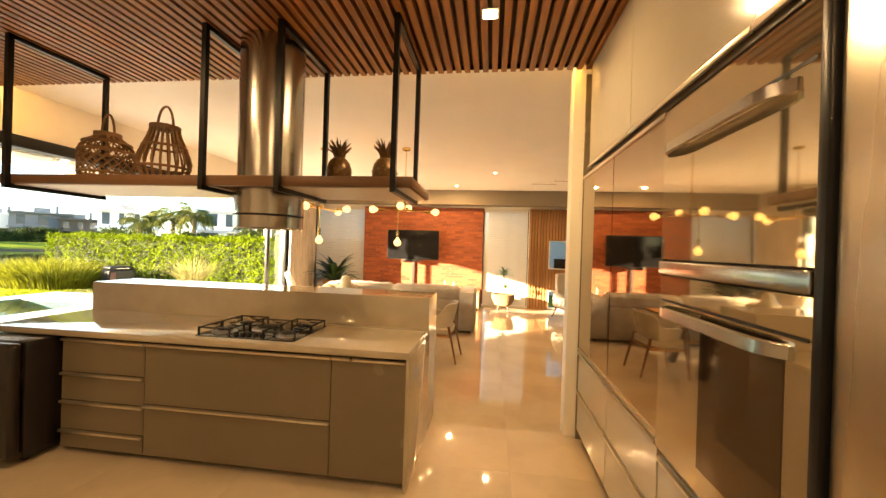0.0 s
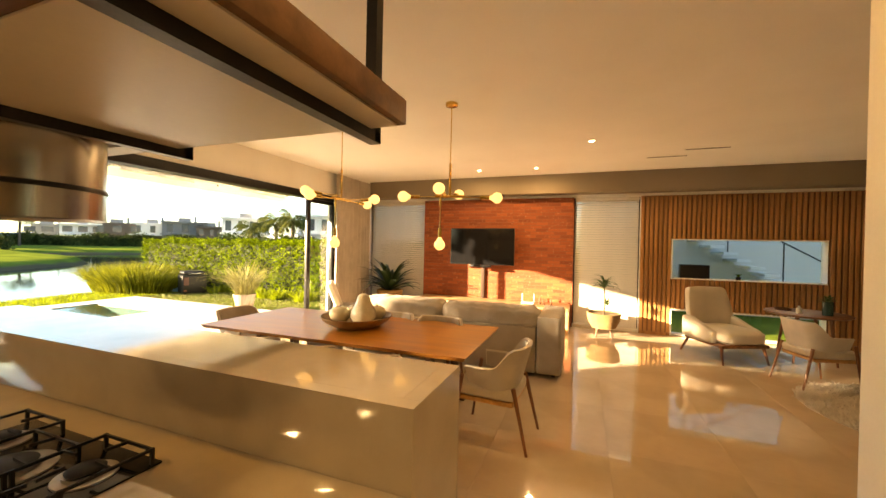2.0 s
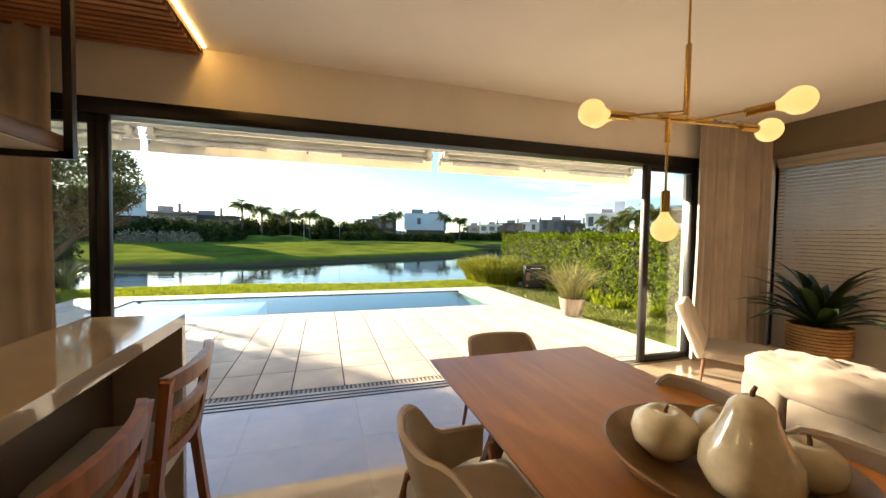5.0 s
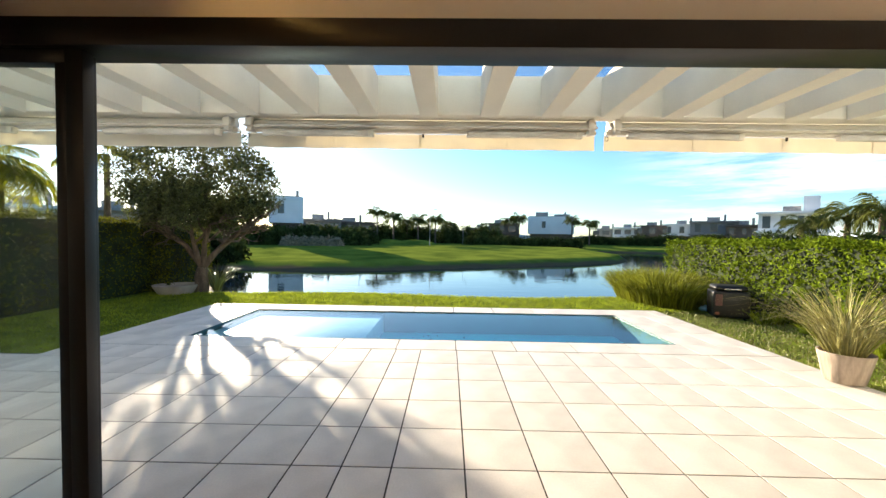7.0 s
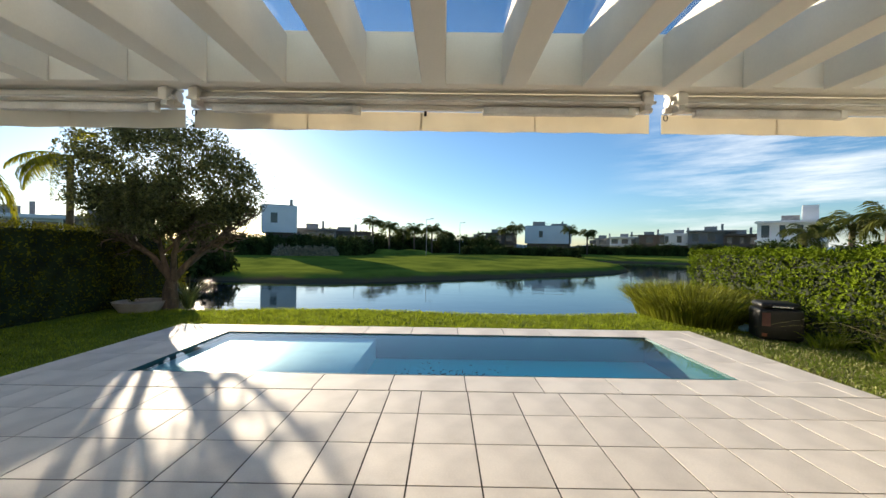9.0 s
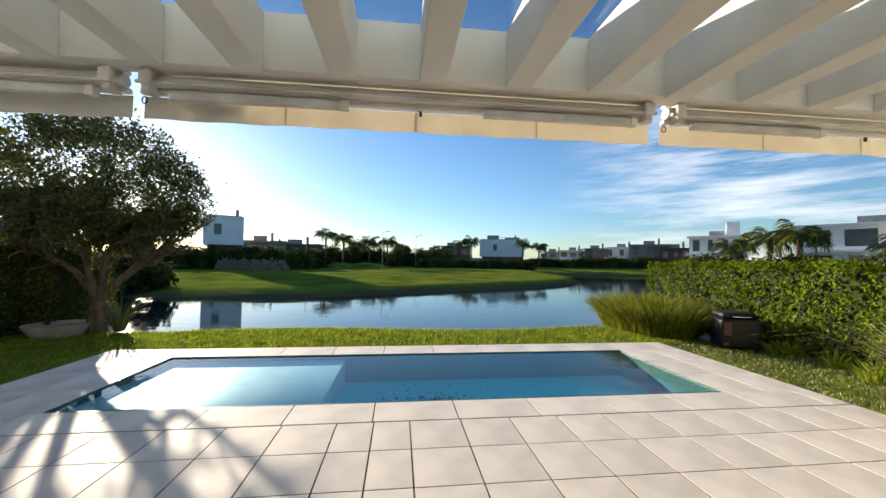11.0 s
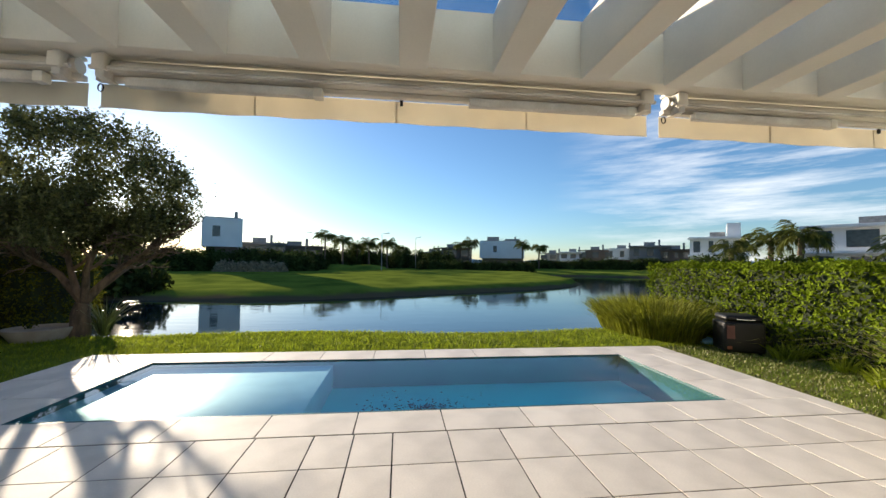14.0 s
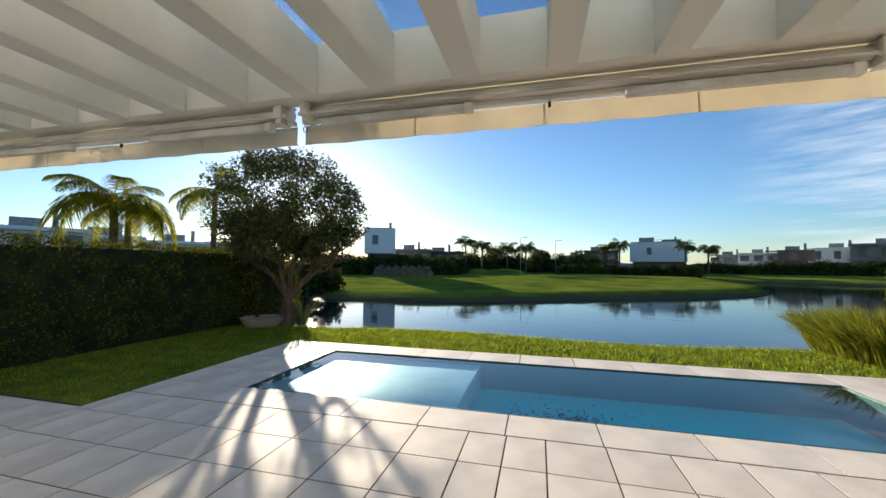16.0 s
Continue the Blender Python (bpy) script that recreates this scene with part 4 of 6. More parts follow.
def frond_mesh(length, leaflets, droop, leaf_len, seed, leaf_m=M_PALM, slim=1.0):
    """One feathered palm frond that leaves the crown along +x."""
    r = np.random.default_rng(seed)
    V, F = [], []
    pts = []
    for k in range(13):
        t_ = k / 12
        pts.append(Vector((length * (t_ - 0.15 * t_ ** 3), 0, length * (0.55 * t_ - droop * t_ ** 2.2))))
    for k in range(12):
        w = 0.02 * (1 - k / 13)
        i = len(V)
        V += [tuple(pts[k] + Vector((0, -w, 0))), tuple(pts[k] + Vector((0, w, 0))), tuple(pts[k + 1] + Vector((0, w * 0.9, 0))), tuple(pts[k + 1] + Vector((0, -w * 0.9, 0)))]
        F.append((i, i + 1, i + 2, i + 3))
    for k in range(leaflets):
        t_ = 0.12 + 0.88 * k / leaflets
        f = t_ * 12
        j = min(11, int(f))
        p = pts[j].lerp(pts[j + 1], f - j)
        ll = leaf_len * math.sin(math.pi * min(0.97, 0.18 + 0.8 * t_)) * r.uniform(0.85, 1.1)
        for s in (-1, 1):
            d = Vector((0.55, s * 0.8, -0.25 - 0.5 * r.uniform(0, 1))).normalized()
            i = len(V)
            w = Vector((0.022 * slim, 0, 0)) * (leaf_len / 0.5)
            mid = p + d * ll * 0.5 + Vector((0, 0, 0.03))
            V += [tuple(p - w), tuple(p + w), tuple(mid + w * 0.8), tuple(mid - w * 0.8), tuple(p + d * ll + Vector((0, 0, -0.25 * ll)))]
            F += [(i, i + 1, i + 2, i + 3), (i + 3, i + 2, i + 4)]
    me = bpy.data.meshes.new("frond")
    me.from_pydata(V, [], F)
    me.materials.append(leaf_m)
    return me


FROND_NEAR = [frond_mesh(2.3, 64, d, 0.62, i, M_PALM, 0.7) for i, d in enumerate((0.62, 0.95, 1.2))]
FROND_FAR = [frond_mesh(2.6, 16, d, 1.3, i, M_PALMF) for i, d in enumerate((0.45, 0.8, 1.05))]


def palm(at, height, near, label, group, count=16, size=1.0, lean=0.0, thick_=0.13):
    g = thing("palm_tree", label, "palm tree", group, at=at)
    pts = [(lean * (k / 6) ** 2, 0, height * k / 6) for k in range(7)]
    part("trunk", tube(pts, thick_ * 1.25, 10 if near else 6, None, thick_), M_BARK, g)
    top = Vector(pts[-1])
    r = np.random.default_rng(int(abs(at[0] * 13 + at[1] * 7)) + 3)
    for k in range(count):
        me = (FROND_NEAR if near else FROND_FAR)[k % 3]
        ob = new("frond", me)
        ob.parent = g
        s = size * r.uniform(0.85, 1.15)
        ob.matrix_basis = Matrix.Translation(top) @ pose(0, 0, 0, 0, r.uniform(-35, 42), 360 * k / count * 2.4 + r.uniform(-12, 12)) @ Matrix.Diagonal((s, s, s, 1))
    return g


palm((-8.95, -17.45, 0), 3.75, True, "garden palm with feathery sunlit fronds", "palms behind the hedge", 14, 1.05, 0.05, 0.11)
palm((-9.15, -17.20, 0), 3.55, True, "garden palm with feathery sunlit fronds", "palms behind the hedge", 9, 0.9, -0.05, 0.085)
palm((-10.8, -15.45, 0), 4.3, True, "slim palm rising beside the garden tree", "palms behind the hedge", 8, 0.8, 0.0, 0.085)

# lidded grill under a dark cover, and a flat float, by the hedge
grill = thing("barbecue_grill", "black covered garden grill standing by the hedge", "grill", at=(-6.75, 2.50, -0.07), turn=-22)
bm = bx(-0.30, 0.30, -0.34, 0.34, 0.04, 0.62, 0.05, seg=3)
for v in bm.verts:
    v.co.x += 0.012 * noise.noise(v.co * 7)
    v.co.y += 0.012 * noise.noise(v.co * 6 + Vector((3, 0, 0)))
part("body", bm, M_IRON, grill)
part("lid", bx(-0.27, 0.27, -0.31, 0.31, 0.62, 0.74, 0.06, seg=3), M_IRON, grill, "rounded dark lid")
part("label_plate", bx(0.301, 0.306, -0.30, -0.17, 0.30, 0.55), mat("rust_label", (0.13, 0.05, 0.045), 0.6), grill)
part("warning_strip", bx(0.301, 0.306, -0.30, -0.22, 0.10, 0.16), mat("orange_strip", (0.22, 0.07, 0.04), 0.6), grill)
part("lid_handle", tube([(0.27, -0.15, 0.66), (0.32, -0.15, 0.67), (0.32, 0.15, 0.67), (0.27, 0.15, 0.66)], 0.012), M_STEEL, grill)
for y in (-0.25, 0.25):
    part("wheel", rod((-0.22, y - 0.02, 0.06), (-0.22, y + 0.02, 0.06), 0.06, n=18), M_BLACK, grill)
    part("leg", bx(0.22, 0.27, y - 0.025, y + 0.025, 0, 0.06, 0.004), M_IRON, grill)
cover = thing("pool_float", "flat pale blue float lying on the grass", "pool float", at=(-7.75, 2.55, -0.06))
part("pad", cushion(-0.42, 0.42, -0.2, 0.2, 0.0, 0.09, 0.01), mat("blue_vinyl", (0.25, 0.47, 0.58), 0.5), cover)

# ---- the far shore ----
def house(x, y, turn, w, d, h, wall_m, label, storeys=2, seed=0, setback=0.0, tower=False, win=3, z=0.2):
    r = np.random.default_rng(seed)
    g = thing("house", label, "house", "houses across the lake", at=(x, y, z), turn=turn)
    hs = h / storeys
    wl_ = part("wall", bx(-w / 2, w / 2, -d / 2, d / 2, -1.0, hs, 0), wall_m if not setback else M_HOUSEB, g)
    top = part("upper_wall", bx(-w / 2 + setback, w / 2, -d / 2 - (0.8 if setback else 0), d / 2, hs, h), wall_m, g)
    part("roof", bx(-w / 2 + setback - 0.1, w / 2 + 0.1, -d / 2 - 0.9 if setback else -d / 2 - 0.1, d / 2 + 0.1, h, h + 0.25), wall_m, g)
    part("roof_tank", bx(-w * 0.15, w * 0.12, -d * 0.2, d * 0.2, h + 0.25, h + 1.3), M_ROOF, g)
    part("chimney", bx(w * 0.2, w * 0.2 + 0.5, -0.25, 0.25, h + 0.25, h + 2.0), M_ROOF, g)
    if tower:
        part("stair_tower", bx(w * 0.15, w * 0.38, -d * 0.3, d * 0.3, h + 0.25, h + 2.9), wall_m, g)
    for s in range(storeys):
        for k in range(win):
            cx = -w / 2 + w * (k + 0.5) / win
            ww = w / win * r.uniform(0.3, 0.75)
            zz = s * hs + 0.6
            yf = -d / 2 - (0.83 if (setback and s) else 0.03)
            part("window", bx(cx - ww / 2, cx + ww / 2, yf - 0.03, yf + 0.06, zz, s * hs + hs - 0.55), M_PANE, g)
        part("slab_edge", bx(-w / 2 - 0.3, w / 2 + 0.3, -d / 2 - 1.0, -d / 2, hs * (s + 1) - 0.2, hs * (s + 1) + 0.12), wall_m, g)
    return g


def blank_house(x, y, turn, w, d, z0, z1, label, tanks=True):
    """A white upper box over a dark, recessed ground floor."""
    g = thing("house", label, "house", "houses across the lake", at=(x, y, 0), turn=turn)
    part("ground_floor", bx(-w / 2 + 0.6, w / 2 - 0.6, -d / 2 + 1, d / 2, -1, z0), M_HOUSEB, g)
    part("wall", bx(-w / 2, w / 2, -d / 2, d / 2, z0, z1), M_HOUSEW, g)
    part("roof", bx(-w / 2 + 0.3, w / 2 - 0.3, -d / 2 + 0.3, d / 2 - 0.3, z1, z1 + 0.15), M_ROOF, g)
    part("window", bx(-0.5 - w * 0.15, 0.5 - w * 0.15, -d / 2 - 0.05, -d / 2 + 0.05, z0 + (z1 - z0) * 0.35, z0 + (z1 - z0) * 0.72), M_PANE, g)
    part("chimney", bx(w * 0.3, w * 0.3 + 0.5, 0, 0.5, z1 + 0.15, z1 + 1.5), M_ROOF, g)
    if tanks:
        part("roof_tank", bx(-w * 0.34, -w * 0.06, 0, 3, z1 + 0.15, z1 + 1.5), M_ROOF, g)
        part("roof_tank", bx(w * 0.08, w * 0.42, 0, 3, z1 + 0.15, z1 + 0.8), M_ROOF, g)
        part("parapet_rail", bx(-w * 0.06, w * 0.45, -0.05, 0.0, z1 + 0.8, z1 + 0.88), M_ROOF, g)
    return g


def at_view(az, dist):
    """A spot at that bearing (degrees right of straight over the pool) and distance from the terrace."""
    return -dist * math.cos(radians(az)), -4.2 + dist * math.sin(radians(az))


x, y = at_view(-24.0, 70)
blank_house(x, y, 90 + 24, 5.4, 8, 3.7, 8.1, "white box house with dark ground floor across the lake", False)
x, y = at_view(12.5 + 3.0, 112)
blank_house(x, y, 90 - 15, 12.5, 9, 3.0, 7.9, "white two-storey house with dark hedge across the lake")
for az, dist, w, h, m_, lab, sb, sd in (
        (-19.5, 84, 9, 5.6, M_HOUSEG, "grey flat-roofed house across the lake", 0, 2),
        (-15.0, 88, 11, 5.2, M_HOUSEB, "brown flat-roofed house across the lake", 2, 3),
        (-6.0, 150, 12, 6.0, M_HOUSEG, "grey flat-roofed house across the lake", 0, 4),
        (-0.5, 160, 10, 5.5, M_HOUSEW, "white flat-roofed house across the lake", 0, 5),
        (8.0, 108, 10, 6.4, M_HOUSEB, "brown modern house across the lake", 2, 6),
        (5.0, 125, 8, 5.5, M_HOUSEG, "grey flat-roofed house across the lake", 0, 7),
        (23.0, 150, 10, 6.2, M_HOUSEG, "grey modern house across the lake", 2, 8),
        (25.8, 140, 9, 6.4, M_HOUSEW, "white flat-roofed house across the lake", 0, 9),
        (28.8, 132, 10, 6.8, M_HOUSEB, "brown modern house across the lake", 2, 10),
        (32.2, 126, 9, 7.0, M_HOUSEW, "white flat-roofed house across the lake", 1, 11),
        (35.6, 120, 10, 7.6, M_HOUSEG, "grey modern house across the lake", 0, 12),
        (38.6, 116, 7, 6.2, M_HOUSEB, "brown modern house across the lake", 0, 13)):
    x, y = at_view(az, dist)
    house(x, y, 90 - az, w, 8, h * 0.84, m_, lab, 2, sd, sb)
for az, dist, w, h, tw, sd in ((43.0, 92, 9, 6.6, True, 20), (56.5, 74, 15, 6.6, True, 21), (64.5, 70, 10, 6.4, False, 22)):
    x, y = at_view(az, dist)
    house(x, y, 90 - az, w, 9, h, M_HOUSEW, "white modern villa with terraces behind the hedge", 2, sd, 0, tw, 4)
for az, dist, w, h, m_, sd in ((-62.5, 60, 9, 4.9, M_HOUSEW, 30), (-57.0, 64, 8, 4.6, M_HOUSEW, 31), (-50.0, 68, 9, 4.4, M_HOUSEW, 32), (-43.0, 70, 9, 4.6, M_HOUSEG, 33)):
    x, y = at_view(az, dist)
    house(x, y, 90 - az, w, 7, h, m_, "neighbouring flat-roofed house behind the hedge", 2, sd)
for az, dist, h in ((-10.9, 80, 6.9), (-8.4, 82, 6.4), (-4.6, 84, 6.0), (-1.9, 84, 5.9), (-6.3, 90, 5.4), (9.3, 100, 6.5), (10.9, 98, 7.0), (18.6, 98, 6.5), (21.0, 100, 6.0), (0.6, 100, 5.0)):
    x, y = at_view(az, dist)
    palm((x, y, -0.1), h, False, "tall palm on the far lawn", "palms across the lake", 26, 0.95, 0.2, 0.17)
for az, dist, h in ((47.8, 55, 4.6), (50.3, 52, 4.8), (44.2, 60, 4.0), (58.0, 50, 3.2), (62.0, 52, 3.6)):
    x, y = at_view(az, dist)
    palm((x, y, -0.1), h, False, "bushy palm behind the garden hedge", "palms beyond the hedge", 20, 1.1, 0.2, 0.24)


def thicket(points, name, label, leaf, material):
    """Bushes of many small leaves, joined: each point is (bearing, distance, width, height)."""
    P_, N_ = [], []
    for az, dist, w, h in points:
        cx, cy = at_view(az, dist)
        for _ in range(int(330 * w)):
            v = rng.normal(0, 1, 3)
            v /= np.linalg.norm(v)
            k = rng.uniform(0.55, 1.0) + 0.2 * noise.noise(Vector(v) * 2 + Vector((cx, cy, 0)))
            P_.append((cx + v[0] * w / 2 * k, cy + v[1] * w / 2 * k, -0.2 + abs(v[2]) * (h + 0.5) * k))
            N_.append(v)
    return tagged(leaf_cloud(P_, N_, leaf, material, name), label, "bushes", kind="stuff")


rr = np.random.default_rng(21)
pts = [(az, 66 + rr.uniform(0, 10), rr.uniform(4, 7), rr.uniform(1.8, 3.9)) for az in np.arange(-34, -12, 0.6)]
pts += [(az, 92 + rr.uniform(0, 12), rr.uniform(4, 7), rr.uniform(3.0, 5.6)) for az in np.arange(-14, 6, 0.7)]
pts += [(az, 100, 4.5, rr.uniform(2.2, 3.2)) for az in np.arange(3, 9, 1.0)]
pts += [(az, 112, 5, rr.uniform(1.8, 3.4)) for az in np.arange(19, 44, 1.2)]
pts += [(az, 48, 5, rr.uniform(1.5, 2.6)) for az in np.arange(42, 70, 2.2)]
pts += [(az, 30, 4, rr.uniform(1.2, 2.0)) for az in np.arange(-60, -30, 3)]
pts += [(az, 60 + rr.uniform(0, 3), rr.uniform(3, 5), rr.uniform(2.2, 3.2)) for az in np.arange(-33, -14, 0.9)]
pts += [(az, 90, rr.uniform(3, 4.5), rr.uniform(4.6, 6.2)) for az in (-19.0, -17.2, -14.6, -12.4, -9.7, -6.9, -3.2, -0.4, 5.6, 7.4)]
thicket(pts, "far_bushes", "dark shrubs and low trees along the far shore", 0.5, M_DARKTREE)
pts = [(az, 78, 3.0, 1.9) for az in np.arange(3.5, 20.0, 1.0)]
thicket(pts, "far_hedge", "low clipped dark hedge on the far lawn", 0.35, M_DARKTREE)
pts = [(az, 56, 2.0, 1.3) for az in np.arange(-24, -16, 1.2)]
M_PAMPAS = mat("pampas", (0.30, 0.24, 0.15), 0.8, vary=0.2, rnd=0.3, island=True, bump=0)
thicket(pts, "pampas_grass", "pale dry pampas grass on the far bank", 0.35, M_PAMPAS)
for az, w in ((-9.0, 8), (-5.0, 9)):
    x, y = at_view(az, 74)
    bm = bmesh.new()
    bmesh.ops.create_uvsphere(bm, u_segments=24, v_segments=12, radius=1, matrix=Matrix.Translation((x, y, -0.1)) @ Matrix.Diagonal((w / 2, w / 2, 1.2, 1)))
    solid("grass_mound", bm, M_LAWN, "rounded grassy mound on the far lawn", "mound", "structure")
for az, dist, h in ((-2.7, 66, 6.5), (2.4, 90, 7.5), (-13.6, 76, 7.0)):
    x, y = at_view(az, dist)
    lp = thing("street_lamp", "slim street lamp on the far lawn", "street lamp", "street lamps", at=(x, y, 0.0))
    part("post", rod((0, 0, -0.2), (0, 0, h), 0.055, 0.04, 8), M_ROOF, lp)
    part("arm", rod((0, 0, h), (0.3, 0.9, h + 0.1), 0.04, 0.04, 6), M_ROOF, lp)
    part("head", bx(0.2, 0.45, 0.8, 1.3, h + 0.08, h + 0.18), M_ROOF, lp)
# low hills on the horizon; distance haze is put into their pale blue
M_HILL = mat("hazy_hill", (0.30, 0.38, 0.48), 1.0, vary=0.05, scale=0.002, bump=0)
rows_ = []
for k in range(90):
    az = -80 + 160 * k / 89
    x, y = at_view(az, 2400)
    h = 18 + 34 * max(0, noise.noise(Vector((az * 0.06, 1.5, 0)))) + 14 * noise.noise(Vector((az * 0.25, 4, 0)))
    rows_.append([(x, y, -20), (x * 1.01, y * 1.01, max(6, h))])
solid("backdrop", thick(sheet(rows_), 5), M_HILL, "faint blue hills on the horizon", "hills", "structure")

# ---- kitchen ----
IX0, IX1, IY0, IY1, BY0 = 1.42, 4.62, -5.77, -4.60, -5.03
CT, BT = 0.90, 1.155
island = thing("kitchen_island", "taupe lacquered island cabinets with drawers", "cabinet", at=(0, 0, 0))
part("carcass", bx(2.02, IX1 - 0.022, IY0 + 0.06, -4.93, 0.05, CT - 0.06), M_LACQ, island)
part("plinth", bx(2.06, IX1 - 0.022, IY0 + 0.12, -4.95, 0, 0.05), mat("dark_plinth", (0.10, 0.08, 0.06), 0.6), island)


def front(x0, x1, z0, z1, edge=True):
    f = part("drawer_front", bx(x0 + 0.003, x1 - 0.003, IY0 + 0.035, IY0 + 0.057, z0 + 0.003, z1 - 0.003), M_LACQ, island)
    if edge:
        part("handle", bx(x0 + 0.004, x1 - 0.004, IY0 + 0.012, IY0 + 0.037, z1 - 0.022, z1 - 0.006, 0.003), M_CHAN, f, "slim champagne metal pull edge")


for z0, z1 in ((0.04, 0.175), (0.175, 0.385), (0.385, 0.59), (0.59, 0.838)):
    front(2.03, 2.71, z0, z1)
front(2.71, 4.09, 0.04, 0.405)
front(2.71, 4.09, 0.405, 0.838)
front(4.09, IX1 - 0.022, 0.04, 0.838)

top = thing("island_worktop", "beige quartz worktop with raised breakfast bar", "worktop")
part("worktop_slab", bx(IX0, IX1 - 0.002, IY0, BY0 - 0.002, CT - 0.045, CT, 0.003), M_STONE, top)
part("bar_front", bx(IX0, IX1, BY0, BY0 + 0.06, CT - 0.045, BT), M_STONE, top)
part("bar_slab", bx(IX0 + 0.0455, IX1 - 0.0625, BY0 + 0.0605, IY1, BT - 0.06, BT), M_STONE, top)
part("end_panel", bx(IX1 - 0.062, IX1, BY0 + 0.0605, IY1, 0, BT), M_STONE, top)
part("end_panel", bx(IX1 - 0.020, IX1, IY0 + 0.003, BY0 + 0.06, 0, CT - 0.046, 0.002), M_STONE, top)
part("end_panel", bx(IX0, IX0 + 0.045, BY0 + 0.0605, IY1, 0, BT), M_STONE, top)
part("end_panel", bx(IX0, IX0 + 0.045, IY0 + 0.08, BY0 - 0.01, 0, CT - 0.047, 0.002), M_STONE, top)
M_TAUPE = mat("dark_taupe_panel", (0.12, 0.085, 0.06), 0.4, vary=0.05)
part("bar_back", bx(IX0 + 0.05, IX1 - 0.065, -4.925, -4.90, 0.02, BT - 0.065), M_TAUPE, top)

fridge = thing("mini_fridge", "black under-counter refrigerator beside the island", "refrigerator", at=(0, 0, 0))
M_FRIDGE = mat("black_enamel", (0.018, 0.014, 0.014), 0.22, vary=0.05, bump=0)
part("body", bx(1.40, 1.98, -5.92, -5.2, 0.03, 0.845, 0.02), M_FRIDGE, fridge)
part("door", bx(1.40, 1.98, -6.00, -5.93, 0.06, 0.84, 0.025, seg=3), M_FRIDGE, fridge)
part("handle", bx(1.44, 1.47, -6.025, -6.00, 0.45, 0.8, 0.006), M_BLACK, fridge)
for x in (1.48, 1.90):
    part("foot", rod((x, -5.85, 0), (x, -5.85, 0.035), 0.02), M_BLACK, fridge)

# gas hob
hob = thing("gas_hob", "five-burner gas hob with black iron grates", "hob", at=(3.43, -5.44, CT))
part("plate", bx(-0.37, 0.37, -0.26, 0.26, 0, 0.008, 0.003), mat("hob_glass", (0.012, 0.012, 0.013), 0.06, vary=0, bump=0), hob)
M_BURN = mat("burner_alloy", (0.55, 0.53, 0.50), 0.3, metal=1.0)
for (x, y, r) in ((-0.245, -0.12, 0.062), (-0.245, 0.12, 0.058), (0.0, 0.04, 0.088), (0.245, 0.12, 0.058), (0.245, -0.12, 0.062)):
    b_ = part("burner", lathe([(0, 0.008), (r * 1.35, 0.008), (r * 1.35, 0.013), (r * 0.95, 0.016), (r * 0.95, 0.026), (0, 0.026)], 28, at=(x, y, 0)), M_BURN, hob, "polished alloy burner ring")
    part("burner_cap", lathe([(0, 0.026), (r * 0.82, 0.026), (r * 0.85, 0.03), (r * 0.7, 0.036), (0, 0.037)], 28, at=(x, y, 0)), M_IRON, b_)
for (x, y, r) in ((-0.245, -0.12, 0.118), (-0.245, 0.12, 0.118), (0.0, 0.04, 0.125), (0.245, 0.12, 0.118), (0.245, -0.12, 0.118)):
    g_ = bmesh.new()
    sy = 0 if abs(x) < 0.1 else math.copysign(1, y)
    sides = [(-1, -1), (1, -1), (1, 1), (-1, 1)]
    for (ax, ay), (bx_, by_) in zip(sides, sides[1:] + sides[:1]):
        if sy and ay == by_ and ay == -sy:
            continue
        bar((x + ax * r, y + ay * r * 0.95, 0.056), (x + bx_ * r, y + by_ * r * 0.95, 0.056), 0.007, 0.009, g_)
    for ax, ay in sides:
        bar((x + ax * r, y + ay * r * 0.95, 0.004), (x + ax * r, y + ay * r * 0.95, 0.061), 0.010, 0.010, g_)
    for ax, ay in ((1, 0), (-1, 0), (0, 1), (0, -1)):
        bar((x + ax * r, y + ay * r * 0.95, 0.056), (x + ax * r * 0.42, y + ay * r * 0.42, 0.061), 0.006, 0.010, g_)
    part("grate", g_, M_IRON, hob)
for k in range(5):
    part("knob", lathe([(0, 0.008), (0.019, 0.008), (0.017, 0.03), (0, 0.032)], 18, at=(-0.1 + 0.05 * k, -0.195, 0)), M_BLACK, hob)

# island hood: a steel tube
HX, HY = 3.42, -5.42
hood = thing("range_hood", "cylindrical brushed steel island hood", "range hood", at=(HX, HY, 0))
part("duct", rod((0, 0, 1.80), (0, 0, CEIL - 0.076), 0.228, n=64), M_STEEL, hood)
part("skirt", lathe([(0.215, 1.69), (0.245, 1.68), (0.245, 1.80), (0.245, 2.0), (0.228, 2.0)], 64), M_STEEL, hood)
part("joint_ring", lathe([(0.246, 1.765), (0.249, 1.77), (0.249, 1.775), (0.246, 1.78)], 64), M_BLACK, hood)
part("filter", lathe([(0, 1.70), (0.215, 1.70)], 40), M_IRON, hood)

# hanging shelf
SZ, SY0, SY1, SX0, SX1 = 1.96, -5.72, -5.05, 1.40, 4.59
shelf = thing("hanging_shelf", "brown timber shelf hung on black steel frames", "shelf")
M_SHELF = wood("walnut_board", (0.17, 0.085, 0.045), (0.10, 0.05, 0.025), 0.45, (0.06, 1, 1), 16, 0)
M_LINING = mat("pale_laminate", (0.60, 0.54, 0.46), 0.35, vary=0.03)
bm = bx(SX0, HX - 0.26, SY0, SY1, SZ, SZ + 0.07, 0.004)
bx(HX + 0.26, SX1, SY0, SY1, SZ, SZ + 0.07, 0.004, bm=bm)
bx(HX - 0.26, HX + 0.26, SY0, HY - 0.25, SZ, SZ + 0.07, bm=bm)
